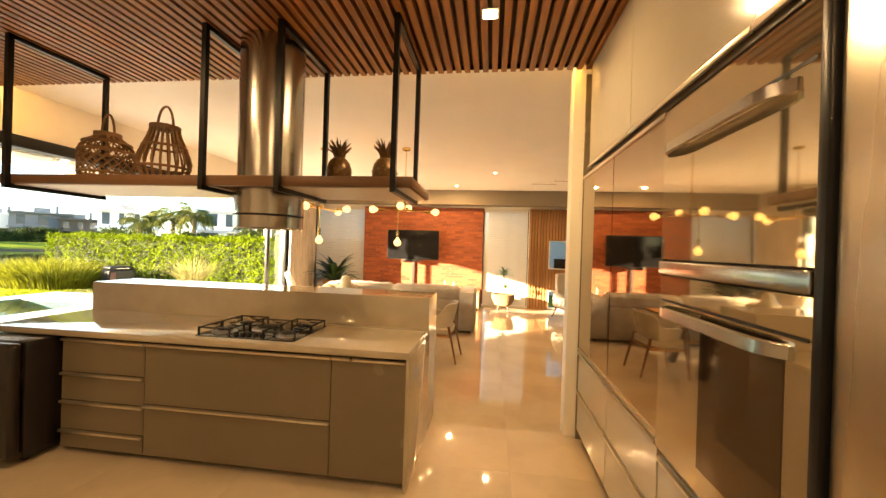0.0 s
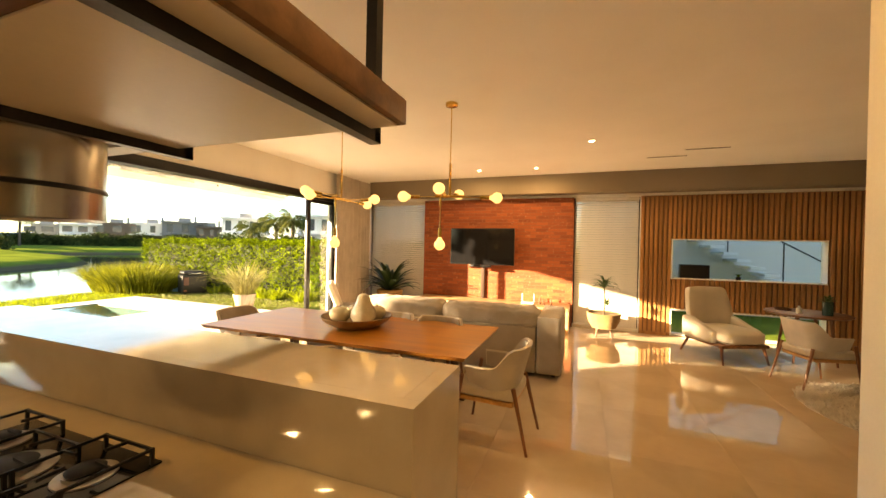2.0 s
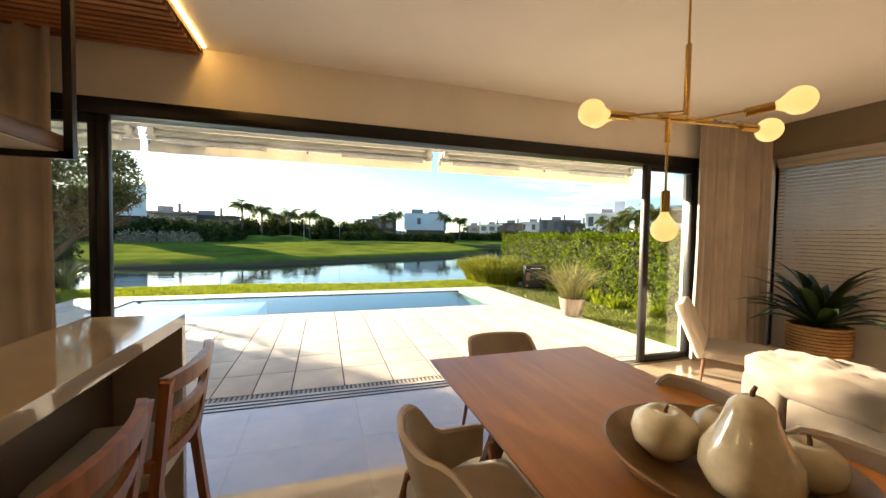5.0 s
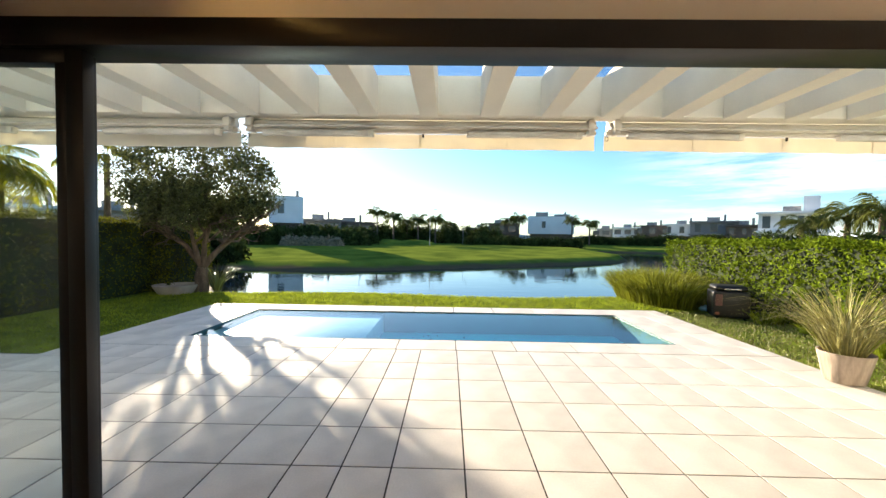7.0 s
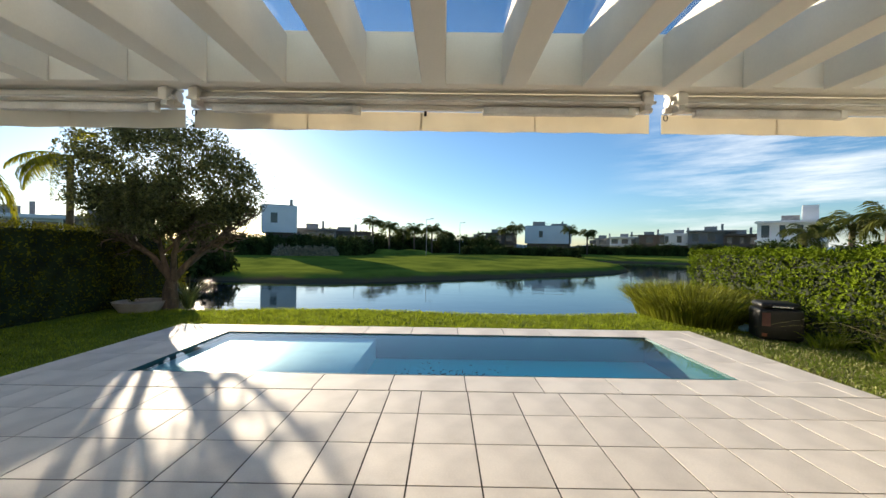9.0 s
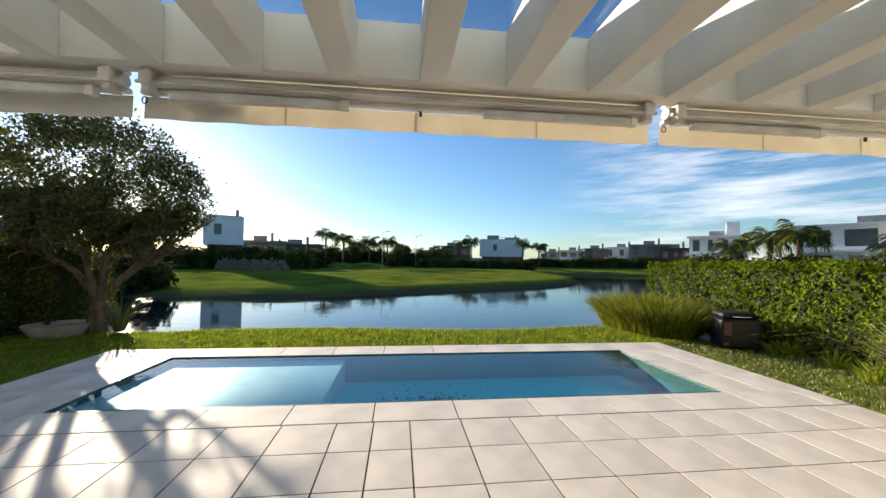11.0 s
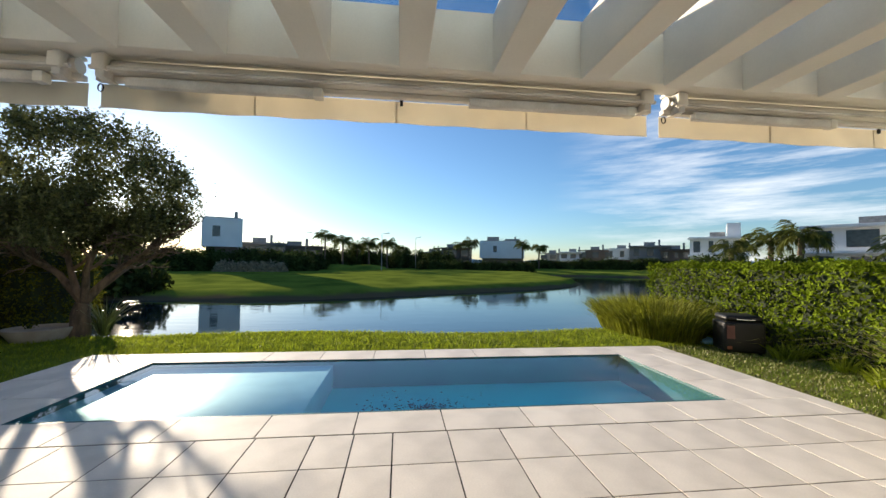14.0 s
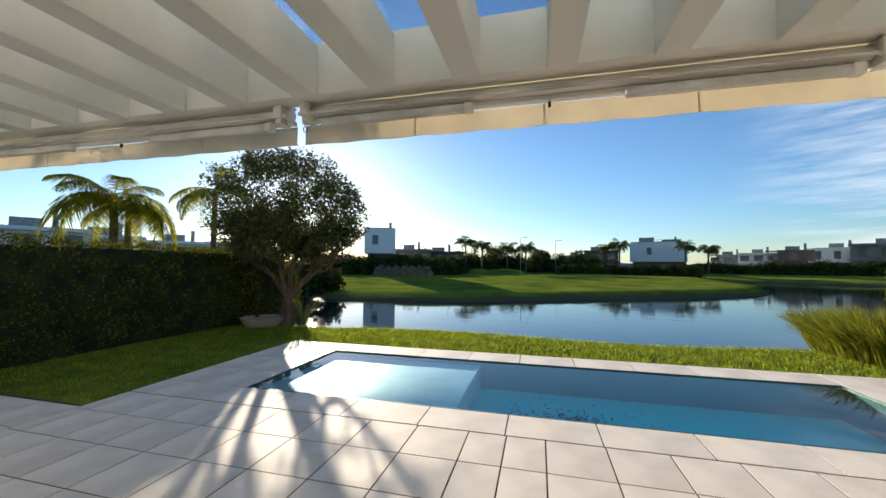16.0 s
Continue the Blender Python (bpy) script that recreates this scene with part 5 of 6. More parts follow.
bx(HX - 0.26, HX + 0.26, HY + 0.25, SY1, SZ, SZ + 0.07, bm=bm)
part("board", bm, M_SHELF, shelf)
part("underside_panel", bx(SX0 + 0.02, SX1 - 0.02, HY + 0.27, SY1 - 0.02, SZ - 0.006, SZ - 0.001), M_LINING, shelf, "pale laminate underside")
for xa, xb in ((SX0 + 0.02, HX - 0.27), (HX + 0.27, SX1 - 0.02)):
    part("underside_panel", bx(xa, xb, SY0 + 0.02, HY + 0.27, SZ - 0.006, SZ - 0.001), M_LINING, shelf, "pale laminate underside")
for x in (1.50, 3.11, 3.67, 4.47):
    f_ = bmesh.new()
    w = 0.035
    for y in (SY0 - 0.018, SY1 + 0.018):
        bx(x - w / 2, x + w / 2, y - w / 2, y + w / 2, SZ - 0.035, CEIL - 0.077, bm=f_)
    bx(x - w / 2, x + w / 2, SY0 - 0.035, SY1 + 0.035, SZ - 0.036, SZ - 0.002, bm=f_)
    bx(x - w / 2, x + w / 2, SY0 - 0.035, SY1 + 0.035, CEIL - 0.11, CEIL - 0.0765, bm=f_)
    part("hanger_frame", f_, M_BLACK, shelf, "black steel hanger frame")
ST = SZ + 0.07
M_WICK = mat("rattan", (0.26, 0.13, 0.055), 0.6, vary=0.2, fine=90, bump=0.2)


def lantern(x, y, prof, ribs, rings, weave):
    g = thing("lantern_basket", "woven rattan lantern with a loop handle on the shelf", "lantern", "rattan lanterns on the shelf", at=(x, y, ST))

    def rad(z):
        for (ra, za), (rb, zb) in zip(prof, prof[1:]):
            if za <= z <= zb:
                return ra + (rb - ra) * (z - za) / (zb - za)
        return prof[-1][0]
    H_ = prof[-1][1]
    for i in range(ribs):
        a = 2 * math.pi * i / ribs
        if weave:
            for s in (-1, 1):
                part("rib", tube([(rad(z) * math.cos(a + s * z * 5), rad(z) * math.sin(a + s * z * 5), z) for z in [H_ * k / 8 for k in range(9)]], 0.006, 5), M_WICK, g)
        else:
            part("rib", tube([(rad(z) * math.cos(a), rad(z) * math.sin(a), z) for z in [H_ * k / 8 for k in range(9)]], 0.009, 5), M_WICK, g)
    for z in rings:
        r_ = rad(z)
        part("hoop", tube([(r_ * math.cos(t_), r_ * math.sin(t_), z + 0.008) for t_ in [2 * math.pi * k / 28 for k in range(29)]], 0.011, 6), M_WICK, g)
    r_ = prof[-1][0]
    part("lid_rim", lathe([(r_ * 0.55, H_), (r_ + 0.012, H_), (r_ + 0.012, H_ + 0.03), (r_ * 0.55, H_ + 0.03), (r_ * 0.55, H_)], 24), M_WICK, g)
    part("handle", tube([(r_ * 0.75 * math.cos(t_), 0, H_ + 0.02 + 0.17 * math.sin(t_)) for t_ in [math.pi * k / 12 for k in range(13)]], 0.009, 6), M_WICK, g)
    return g


lantern(1.93, -5.37, [(0.175, 0), (0.185, 0.10), (0.185, 0.22), (0.17, 0.29), (0.13, 0.345), (0.08, 0.375)], 18, (0.0, 0.06, 0.24, 0.31), True)
lantern(2.46, -5.37, [(0.12, 0), (0.17, 0.09), (0.185, 0.16), (0.17, 0.22), (0.10, 0.40), (0.095, 0.43)], 20, (0.0, 0.11, 0.28), False)
M_PINE = mat("bronze_ceramic", (0.13, 0.07, 0.028), 0.35, metal=0.4, vary=0.2)


def pineapple(x, y, turn):
    g = thing("pineapple_ornament", "bronze pineapple ornament on the hanging shelf", "ornament", "pineapple ornaments", at=(x, y, ST), turn=turn)
    bm = bmesh.new()
    lathe([(0, 0), (0.06, 0.0), (0.09, 0.05), (0.095, 0.1), (0.08, 0.16), (0.045, 0.2), (0, 0.205)], 20, bm)
    for k in range(70):
        z = 0.015 + 0.17 * k / 70
        a = k * 2.39996
        r_ = 0.092 * math.sin(math.pi * (0.22 + 0.62 * z / 0.2))
        bmesh.ops.create_cone(bm, segments=5, radius1=0.014, radius2=0.003, depth=0.014, matrix=Matrix.Translation((r_ * math.cos(a), r_ * math.sin(a), z)) @ Vector((math.cos(a), math.sin(a), 0.1)).to_track_quat("Z", "Y").to_matrix().to_4x4())
    part("fruit", bm, M_PINE, g)
    lf = bmesh.new()
    for k in range(26):
        a, lean = k * 2.4, 0.08 + 0.5 * (k / 26)
        d = Vector((math.cos(a) * lean, math.sin(a) * lean, 1)).normalized()
        L_ = 0.15 - 0.07 * k / 26
        b0 = Vector((math.cos(a) * 0.02, math.sin(a) * 0.02, 0.195))
        tube([b0, b0 + d * L_ * 0.6, b0 + d * L_ + Vector((math.cos(a), math.sin(a), 0)) * 0.03], 0.016, 5, lf, 0.002)
    part("crown", lf, M_PINE, g)


pineapple(3.95, -5.38, 0)
pineapple(4.30, -5.36, 70)

# tall cabinet wall
CX = 5.87
tall = thing("tall_cabinet", "tall cabinet with smoked glass doors and drawers", "cabinet", at=(0, 0, 0))
part("body", bx(CX + 0.025, 6.49, -6.33, -4.805, 0.08, 2.225), M_TAUPE, tall)
part("plinth", bx(CX + 0.06, 6.49, -6.33, -4.805, 0, 0.08), M_TAUPE, tall)
part("side_panel", bx(CX - 0.005, 6.49, -4.827, -4.803, 0, CEIL - 0.08, 0.002), M_LACQ, tall)
for ya, yb in ((-5.60, -4.83), (-6.325, -5.605)):
    d_ = part("glass_door", bx(CX - 0.002, CX + 0.02, ya + 0.002, yb - 0.002, 0.765, 2.20), M_DGLASS, tall, "smoked mirror glass door")
    part("edge_trim", bx(CX - 0.012, CX - 0.003, ya + 0.002, yb - 0.002, 2.185, 2.205), M_CHAN, d_)
    part("edge_trim", bx(CX - 0.012, CX - 0.003, ya + 0.002, yb - 0.002, 0.76, 0.775), M_CHAN, d_)
    for z0, z1 in ((0.09, 0.42), (0.425, 0.75)):
        f_ = part("drawer_front", bx(CX, CX + 0.02, ya + 0.002, yb - 0.002, z0, z1), M_WHITE, tall)
        part("handle", bx(CX - 0.016, CX - 0.001, ya + 0.004, yb - 0.004, z1 - 0.02, z1 - 0.004, 0.003), M_CHAN, f_)
tower = thing("oven_tower", "white oven housing with drawers", "cabinet", at=(0, 0, 0))
part("body", bx(CX + 0.03, 6.49, -7.160, -6.335, 0.08, 2.225), M_TAUPE, tower)
part("plinth", bx(CX + 0.06, 6.49, -7.160, -6.335, 0, 0.08), M_TAUPE, tower)
f_ = part("drawer_front", bx(CX, CX + 0.02, -7.158, -6.34, 0.09, 0.70), M_WHITE, tower)
part("handle", bx(CX - 0.016, CX - 0.001, -7.16, -6.345, 0.68, 0.695, 0.003), M_CHAN, f_)
M_MIRR = mat("oven_mirror", (0.56, 0.47, 0.34), 0.04, metal=0.85, vary=0, bump=0, rough_vary=0.01)


M_DKGLASS = mat("oven_window", (0.16, 0.12, 0.085), 0.05, metal=0.9, vary=0, bump=0, rough_vary=0.01)


def oven(z0, z1, zc, label):
    g = thing("built_in_oven", label, "oven", "built-in ovens")
    part("door", bx(CX - 0.018, CX + 0.028, -7.13, -6.345, z0, zc - 0.004), M_MIRR, g, "mirrored bronze glass door")
    part("control_panel", bx(CX - 0.018, CX + 0.028, -7.13, -6.345, zc, z1), M_MIRR, g)
    if z0 < 1:
        part("window", bx(CX - 0.020, CX - 0.0185, -7.05, -6.67, z0 + 0.09, zc - 0.02), M_DKGLASS, g, "dark inner oven window")
    part("vent_slot", bx(CX - 0.0195, CX - 0.0183, -7.12, -6.36, zc - 0.008, zc + 0.002), M_BLACK, g)
    h_ = bmesh.new()
    rows_ = []
    for k in range(15):
        u = -1 + 2 * k / 14
        off = 0.066 - 0.046 * smooth(0.80, 1.0, abs(u))
        y = -6.735 + 0.335 * u
        rows_.append([(CX - off - 0.004, y, zc - 0.028), (CX - off - 0.006, y, zc - 0.062), (CX - off + 0.008, y, zc - 0.066), (CX - off + 0.012, y, zc - 0.024)])
    sheet([r_ + [r_[0]] for r_ in rows_], h_)
    bmesh.ops.remove_doubles(h_, verts=h_.verts, dist=0.0004)
    bmesh.ops.holes_fill(h_, edges=h_.edges, sides=4)
    bmesh.ops.recalc_face_normals(h_, faces=h_.faces)
    part("handle", h_, M_STEEL, g, "flat brushed steel handle with curved ends", 50)
    return g


oven(0.74, 1.485, 1.385, "mirrored built-in oven with steel handle")
oven(1.555, 2.19, 2.05, "mirrored built-in upper oven with steel handle")
part("trim", bx(CX - 0.03, CX + 0.028, -7.13, -6.345, 1.49, 1.548, 0.008), M_STEEL, tower, "brushed steel trim strip")
part("side_trim", bx(CX - 0.024, CX + 0.028, -7.160, -7.133, 0.70, 2.2, 0.004), M_BLACK, tower)
upper = thing("upper_cabinet", "glossy cream wall cabinets above the ovens", "cabinet", at=(0, 0, 0))
part("body", bx(CX + 0.025, 6.49, -8.3, -4.98, 2.235, CEIL - 0.08), M_TAUPE, upper)
for ya, yb in ((-5.86, -4.98), (-6.87, -5.86), (-8.3, -6.87)):
    d_ = part("door", bx(CX, CX + 0.02, ya + 0.002, yb - 0.002, 2.27, CEIL - 0.082), M_WHITE, upper)
    part("handle", bx(CX - 0.014, CX + 0.0, ya + 0.004, yb - 0.004, 2.245, 2.268, 0.003), M_CHAN, d_)
big = thing("refrigerator", "tall brushed steel refrigerator beside the ovens", "refrigerator", at=(0, 0, 0))
part("body", bx(CX + 0.05, 6.49, -8.1, -7.165, 0.02, 2.2, 0.01), M_IRON, big)
M_COPPER = mat("warm_steel", (0.58, 0.50, 0.40), 0.28, metal=1.0, vary=0.04, stretch=(1, 1, 0.05))
part("door", bx(CX - 0.01, CX + 0.048, -8.1, -7.165, 0.75, 2.2, 0.012, seg=3), M_COPPER, big)
part("freezer_drawer", bx(CX - 0.01, CX + 0.048, -8.1, -7.165, 0.05, 0.74, 0.012, seg=3), M_COPPER, big)

# bar stools, tucked under the breakfast bar
M_STW = wood("stool_wood", (0.27, 0.105, 0.04), (0.17, 0.06, 0.022), 0.38, (1, 1, 0.08), 26, 0.1)
M_LINEN = mat("pale_linen", (0.52, 0.47, 0.40), 0.9, vary=0.05, fine=300, bump=0.15, sheen=0.2)
M_CANE = mat("woven_cane", (0.45, 0.32, 0.17), 0.6, vary=0.15, fine=200)


def stool(x):
    """A bar chair that faces the bar; its back towards +y."""
    g = thing("bar_stool", "brown wooden bar stool with cane back and linen seat", "bar stool", "stools at the breakfast bar", at=(x, -4.69, 0))
    for sx in (-1, 1):
        part("front_leg", bar((sx * 0.22, -0.2, 0.0), (sx * 0.2, -0.18, 0.62), 0.035, 0.035), M_STW, g)
        tb = bmesh.new()
        for a, b in (((sx * 0.23, 0.26, 0), (sx * 0.225, 0.19, 0.6)), ((sx * 0.225, 0.19, 0.6), (sx * 0.265, 0.245, 1.04))):
            bar(a, b, 0.034, 0.05, tb)
        part("rear_leg", tb, M_STW, g)
        part("side_rail", bar((sx * 0.215, -0.18, 0.585), (sx * 0.225, 0.19, 0.585), 0.03, 0.05), M_STW, g)
    rows_ = []

    def bow(u):
        return 0.235 + 0.05 * (1 - u * u)
    for z0, z1, nm in ((0.985, 1.05, "top_rail"), (0.70, 0.74, "lower_rail")):
        off = -0.05 if nm == "lower_rail" else 0.0
        rows_ = [[(0.27 * u, bow(u) + off + d, z) for (d, z) in ((0.016, z0), (0.016, z1), (-0.016, z1), (-0.016, z0), (0.016, z0))] for u in [-1 + k / 6 for k in range(13)]]
        bm = sheet(rows_)
        bmesh.ops.remove_doubles(bm, verts=bm.verts, dist=0.0005)
        bmesh.ops.holes_fill(bm, edges=bm.edges, sides=4)
        part(nm, bm, M_STW, g, "", 60)
    for k in range(15):
        u = -0.82 + 1.64 * k / 14
        part("cane_strand", tube([(0.26 * u, bow(u) - 0.05, 0.74), (0.265 * u, bow(u) - 0.02, 0.865)], 0.004, 4), M_CANE, g)
    for k in range(7):
        z = 0.750 + 0.018 * k
        part("cane_strand", tube([(0.262 * u, bow(u) - 0.05 + 0.05 * (z - 0.74) / 0.2, z) for u in (-0.84, -0.4, 0, 0.4, 0.84)], 0.004, 4), M_CANE, g)
    part("cane_panel", thick(sheet([[(0.262 * u, bow(u) - 0.053, 0.735), (0.264 * u, bow(u) - 0.026, 0.865)] for u in [-0.9 + 1.8 * k / 10 for k in range(11)]]), 0.003), M_CANE, g, "woven cane back panel", 60)
    rows_ = [[(0.265 * u, bow(u) - 0.020 + d, z) for (d, z) in ((0.012, 0.86), (0.012, 0.90), (-0.012, 0.90), (-0.012, 0.86), (0.012, 0.86))] for u in [-0.92 + 1.84 * k / 12 for k in range(13)]]
    bm = sheet(rows_)
    bmesh.ops.remove_doubles(bm, verts=bm.verts, dist=0.0005)
    part("middle_rail", bm, M_STW, g, "", 60)
    part("seat", cushion(-0.235, 0.235, -0.23, 0.19, 0.60, 0.68, 0.012), M_LINEN, g, "linen seat pad")
    part("foot_rail", bar((-0.21, -0.19, 0.22), (0.21, -0.19, 0.22), 0.03, 0.03), M_STW, g)
    part("back_stretcher", bar((-0.22, 0.235, 0.25), (0.22, 0.235, 0.25), 0.025, 0.03), M_STW, g)
    return g


for x in (1.85, 2.56, 3.26, 3.99):
    stool(x)

# ---- dining area ----
M_TABLE = wood("table_veneer", (0.47, 0.20, 0.05), (0.40, 0.16, 0.038), 0.32, (0.05, 1, 1), 12, 0)
M_DKWOOD = wood("dark_walnut", (0.11, 0.055, 0.03), (0.07, 0.033, 0.018), 0.45, (1, 1, 0.08), 20, 0.1)
table = thing("dining_table", "long warm-brown wooden dining table", "table", at=(2.77, -2.58, 0))
bm = bx(-1.455, 1.455, -0.63, 0.63, 0.715, 0.75, 0.0)
for v in bm.verts:
    if v.co.z < 0.73:
        v.co.x *= 0.985
        v.co.y *= 0.965
part("tabletop", bm, M_TABLE, table)
part("apron", bx(-1.2, 1.2, -0.05, 0.05, 0.62, 0.714), M_DKWOOD, table)
for sx in (-1, 1):
    for sy in (-1, 1):
        b_ = bmesh.new()
        bar((sx * 1.13, sy * 0.40, 0.0), (sx * 0.98, sy * 0.22, 0.715), 0.10, 0.055, b_, (1, 0, 0))
        part("leg", b_, M_DKWOOD, table)
    part("cross_rail", bar((sx * 1.0, -0.3, 0.65), (sx * 1.0, 0.3, 0.65), 0.06, 0.07), M_DKWOOD, table)

M_FAB = mat("beige_upholstery", (0.58, 0.52, 0.44), 0.92, vary=0.05, scale=6, fine=380, bump=0.15, sheen=0.3)
# darker copy of the beige cloth, with shade put into its colour
M_FABIN = mat("shaded_upholstery", (0.36, 0.31, 0.26), 0.92, vary=0.06, scale=6, fine=380, bump=0.15, sheen=0.2)
M_RAIL = wood("chair_rail_wood", (0.50, 0.27, 0.11), (0.40, 0.20, 0.08), 0.4, (0.1, 1, 1), 26, 0.1)
M_LEG = wood("chair_leg_wood", (0.24, 0.10, 0.045), (0.15, 0.06, 0.025), 0.4, (1, 1, 0.08), 26, 0.1)


def chair_proto(name, label, category, group, at, turn):
    """A shell chair that faces +y: a wrap-round back, stuffed seat and splayed wooden legs."""
    g = thing(name, label, category, group, at=at, turn=turn)

    def shell(dr, ztrim):
        rows_ = []
        for i in range(31):
            a = math.pi * (-0.16 + 1.32 * i / 30) + math.pi
            k = abs(i - 15) / 15
            top_ = 0.81 - 0.165 * smooth(0.40, 0.66, k) - ztrim
            bot_ = 0.455 + 0.05 * smooth(0.5, 1.0, k) + ztrim
            row_ = []
            for j in range(7):
                t_ = j / 6
                z = bot_ + (top_ - bot_) * t_
                s = 0.90 + 0.13 * t_ ** 0.8
                sq = 1.0 / max(abs(math.cos(a)) ** 3.6 + abs(math.sin(a)) ** 3.6, 1e-6) ** (1 / 3.6)
                row_.append(((0.285 - dr) * s * math.cos(a) * sq, (0.265 - dr) * s * math.sin(a) * sq + 0.02 - 0.07 * t_ * (1 - k), z))
            rows_.append(row_)
        return rows_
    part("backrest", thick(sheet(shell(0, 0)), 0.024), M_FAB, g, "", 60)
    # the lining is the same cloth, darkened for shade inside the shell
    part("back_lining", thick(sheet(shell(0.027, 0.010)), 0.014), M_FABIN, g, "inner lining with shade put into its colour", 60)
    part("seat", cushion(-0.245, 0.245, -0.235, 0.275, 0.385, 0.485, 0.015), M_FAB, g, "stuffed seat pad")
    part("seat_frame", bx(-0.235, 0.235, -0.225, 0.245, 0.345, 0.385, 0.008), M_RAIL, g, "light wooden seat frame")
    for sx in (-1, 1):
        part("front_leg", rod((sx * 0.265, 0.285, 0), (sx * 0.262, 0.20, 0.56), 0.011, 0.019, 10), M_LEG, g)
        part("rear_leg", rod((sx * 0.25, -0.345, 0), (sx * 0.225, -0.225, 0.50), 0.011, 0.019, 10), M_LEG, g)
    return g


GR = "chairs round the dining table"
LB = "beige upholstered dining chair with splayed wooden legs"
proto = chair_proto("dining_chair", LB, "chair", GR, (2.30, -3.29, 0), 0)
for x, y, rz in ((2.96, -3.29, 2), (3.56, -3.28, -3), (2.32, -2.21, 180), (2.95, -2.20, 181), (3.55, -2.21, 178), (4.36, -2.78, 86), (1.28, -2.57, -90)):
    copy_thing(proto, pose(x, y, 0, 0, 0, rz))

# bowl with ceramic fruit
M_BOWL = wood("bowl_wood", (0.27, 0.17, 0.09), (0.18, 0.105, 0.05), 0.4, (1, 1, 0.3), 10, 0)
bowl = thing("fruit_bowl", "wide turned wooden bowl on the dining table", "bowl", at=(2.83, -2.60, 0.75))
part("bowl", lathe([(0, 0.0), (0.16, 0.0), (0.25, 0.025), (0.345, 0.085), (0.375, 0.125), (0.365, 0.128), (0.335, 0.098), (0.24, 0.045), (0, 0.03)], 56), M_BOWL, bowl)
M_CERAM = mat("crackled_ceramic", (0.52, 0.47, 0.35), 0.12, vary=0.08, scale=9, fine=60, bump=0.01, coat=0.6)


def fruit(name, label, at, r, pear, turn=0):
    g = thing(name, label, "ornament", at=at, turn=turn)
    if pear:
        prof = [(0, 0.0), (0.05, 0.0), (0.105, 0.03), (0.13, 0.085), (0.122, 0.14), (0.085, 0.20), (0.066, 0.25), (0.055, 0.285), (0.03, 0.305), (0, 0.308)]
    else:
        prof = [(0, 0.012), (0.03, 0.0), (0.07, 0.008), (0.105, 0.05), (0.112, 0.09), (0.10, 0.135), (0.06, 0.165), (0.03, 0.165), (0.012, 0.15), (0, 0.148)]
    part("fruit", lathe([(a * r, b * r) for a, b in prof], 40), M_CERAM, g, "", 80)
    h = (0.305 if pear else 0.15) * r
    part("stem", tube([(0, 0, h - 0.01), (0.002, 0, h + 0.018), (0.008, 0.003, h + 0.035)], 0.008, 8, None, 0.006), M_DKWOOD, g)
    return g


fruit("ceramic_pear", "large glazed cream ceramic pear in the bowl", (2.93, -2.63, 0.79), 1.05, True)
fruit("ceramic_apple", "glazed cream ceramic apple in the bowl", (2.69, -2.70, 0.805), 1.0, False)
fruit("ceramic_apple", "glazed cream ceramic apple in the bowl", (2.75, -2.48, 0.805), 0.95, False, 50)
fruit("ceramic_apple", "glazed cream ceramic apple in the bowl", (2.97, -2.42, 0.815), 0.85, False, 120)

# pendant lamps
M_BRASS = mat("brass", (0.62, 0.42, 0.15), 0.22, metal=1.0, vary=0.05, bump=0)
M_BULB = glow("bulb_glass", (1.0, 0.60, 0.22), 0.22)


def pendant(at, turn, arms, reach=0.375):
    g = thing("pendant_lamp", "brass branching pendant lamp with globe bulbs", "pendant lamp", "pendant lamps over the table", at=at, turn=turn)
    part("canopy", lathe([(0, 0), (0.065, 0), (0.065, -0.028), (0.05, -0.034), (0, -0.034)], 28), M_BRASS, g)
    part("stem", rod((0, 0, -0.03), (0, 0, -0.64), 0.0055, n=8), M_BRASS, g)
    part("sleeve", rod((0, 0, -0.64), (0, 0, -0.97), 0.013, n=12), M_BRASS, g)

    def bulb(p, d):
        p, d = Vector(p), Vector(d).normalized()
        s_ = part("socket", rod(p - d * 0.10, p, 0.02, n=16), M_BRASS, g)
        q = d.to_track_quat("Z", "Y").to_matrix().to_4x4()
        bm = lathe([(0, 0), (0.018, 0.0), (0.020, 0.010)] + [(0.058 * math.sin(w * math.pi / 14), 0.082 - 0.058 * math.cos(w * math.pi / 14)) for w in range(3, 15)], 32)
        bmesh.ops.transform(bm, matrix=Matrix.Translation(p) @ q, verts=bm.verts)
        part("bulb", bm, M_BULB, s_, "frosted glowing globe bulb", 80)
    for a, d, z in (((-reach, 0), (-1, 0, 0), -1.0), ((reach, 0), (1, 0, 0), -1.0)):
        part("arm", rod((0, 0, z), (a[0], a[1], z), 0.0065, n=8), M_BRASS, g)
        bulb((a[0] * 1.12, a[1] * 1.12, z), d)
    for a, z in ((arms, -1.0), ((-arms[0], -arms[1]), -0.95)):
        part("arm", rod((0, 0, z), (a[0], a[1], z + 0.02), 0.0055, n=8), M_BRASS, g)
        bulb((a[0] * 1.1, a[1] * 1.1, z + 0.022), (a[0], a[1], 0.04))
    part("crossbar", rod((-0.16, -0.01, -0.985), (0.16, 0.01, -0.985), 0.011, n=12), M_BRASS, g)
    part("drop_sleeve", rod((-0.1, 0, -0.98), (-0.1, 0, -1.10), 0.012, n=12), M_BRASS, g)
    part("drop_rod", rod((-0.1, 0, -1.1), (-0.1, 0, -1.34), 0.0055, n=8), M_BRASS, g)
    bulb((-0.1, 0, -1.43), (0, 0, -1))
    return g


pendant((3.72, -2.23, CEIL), 18, (-0.07, -0.28))
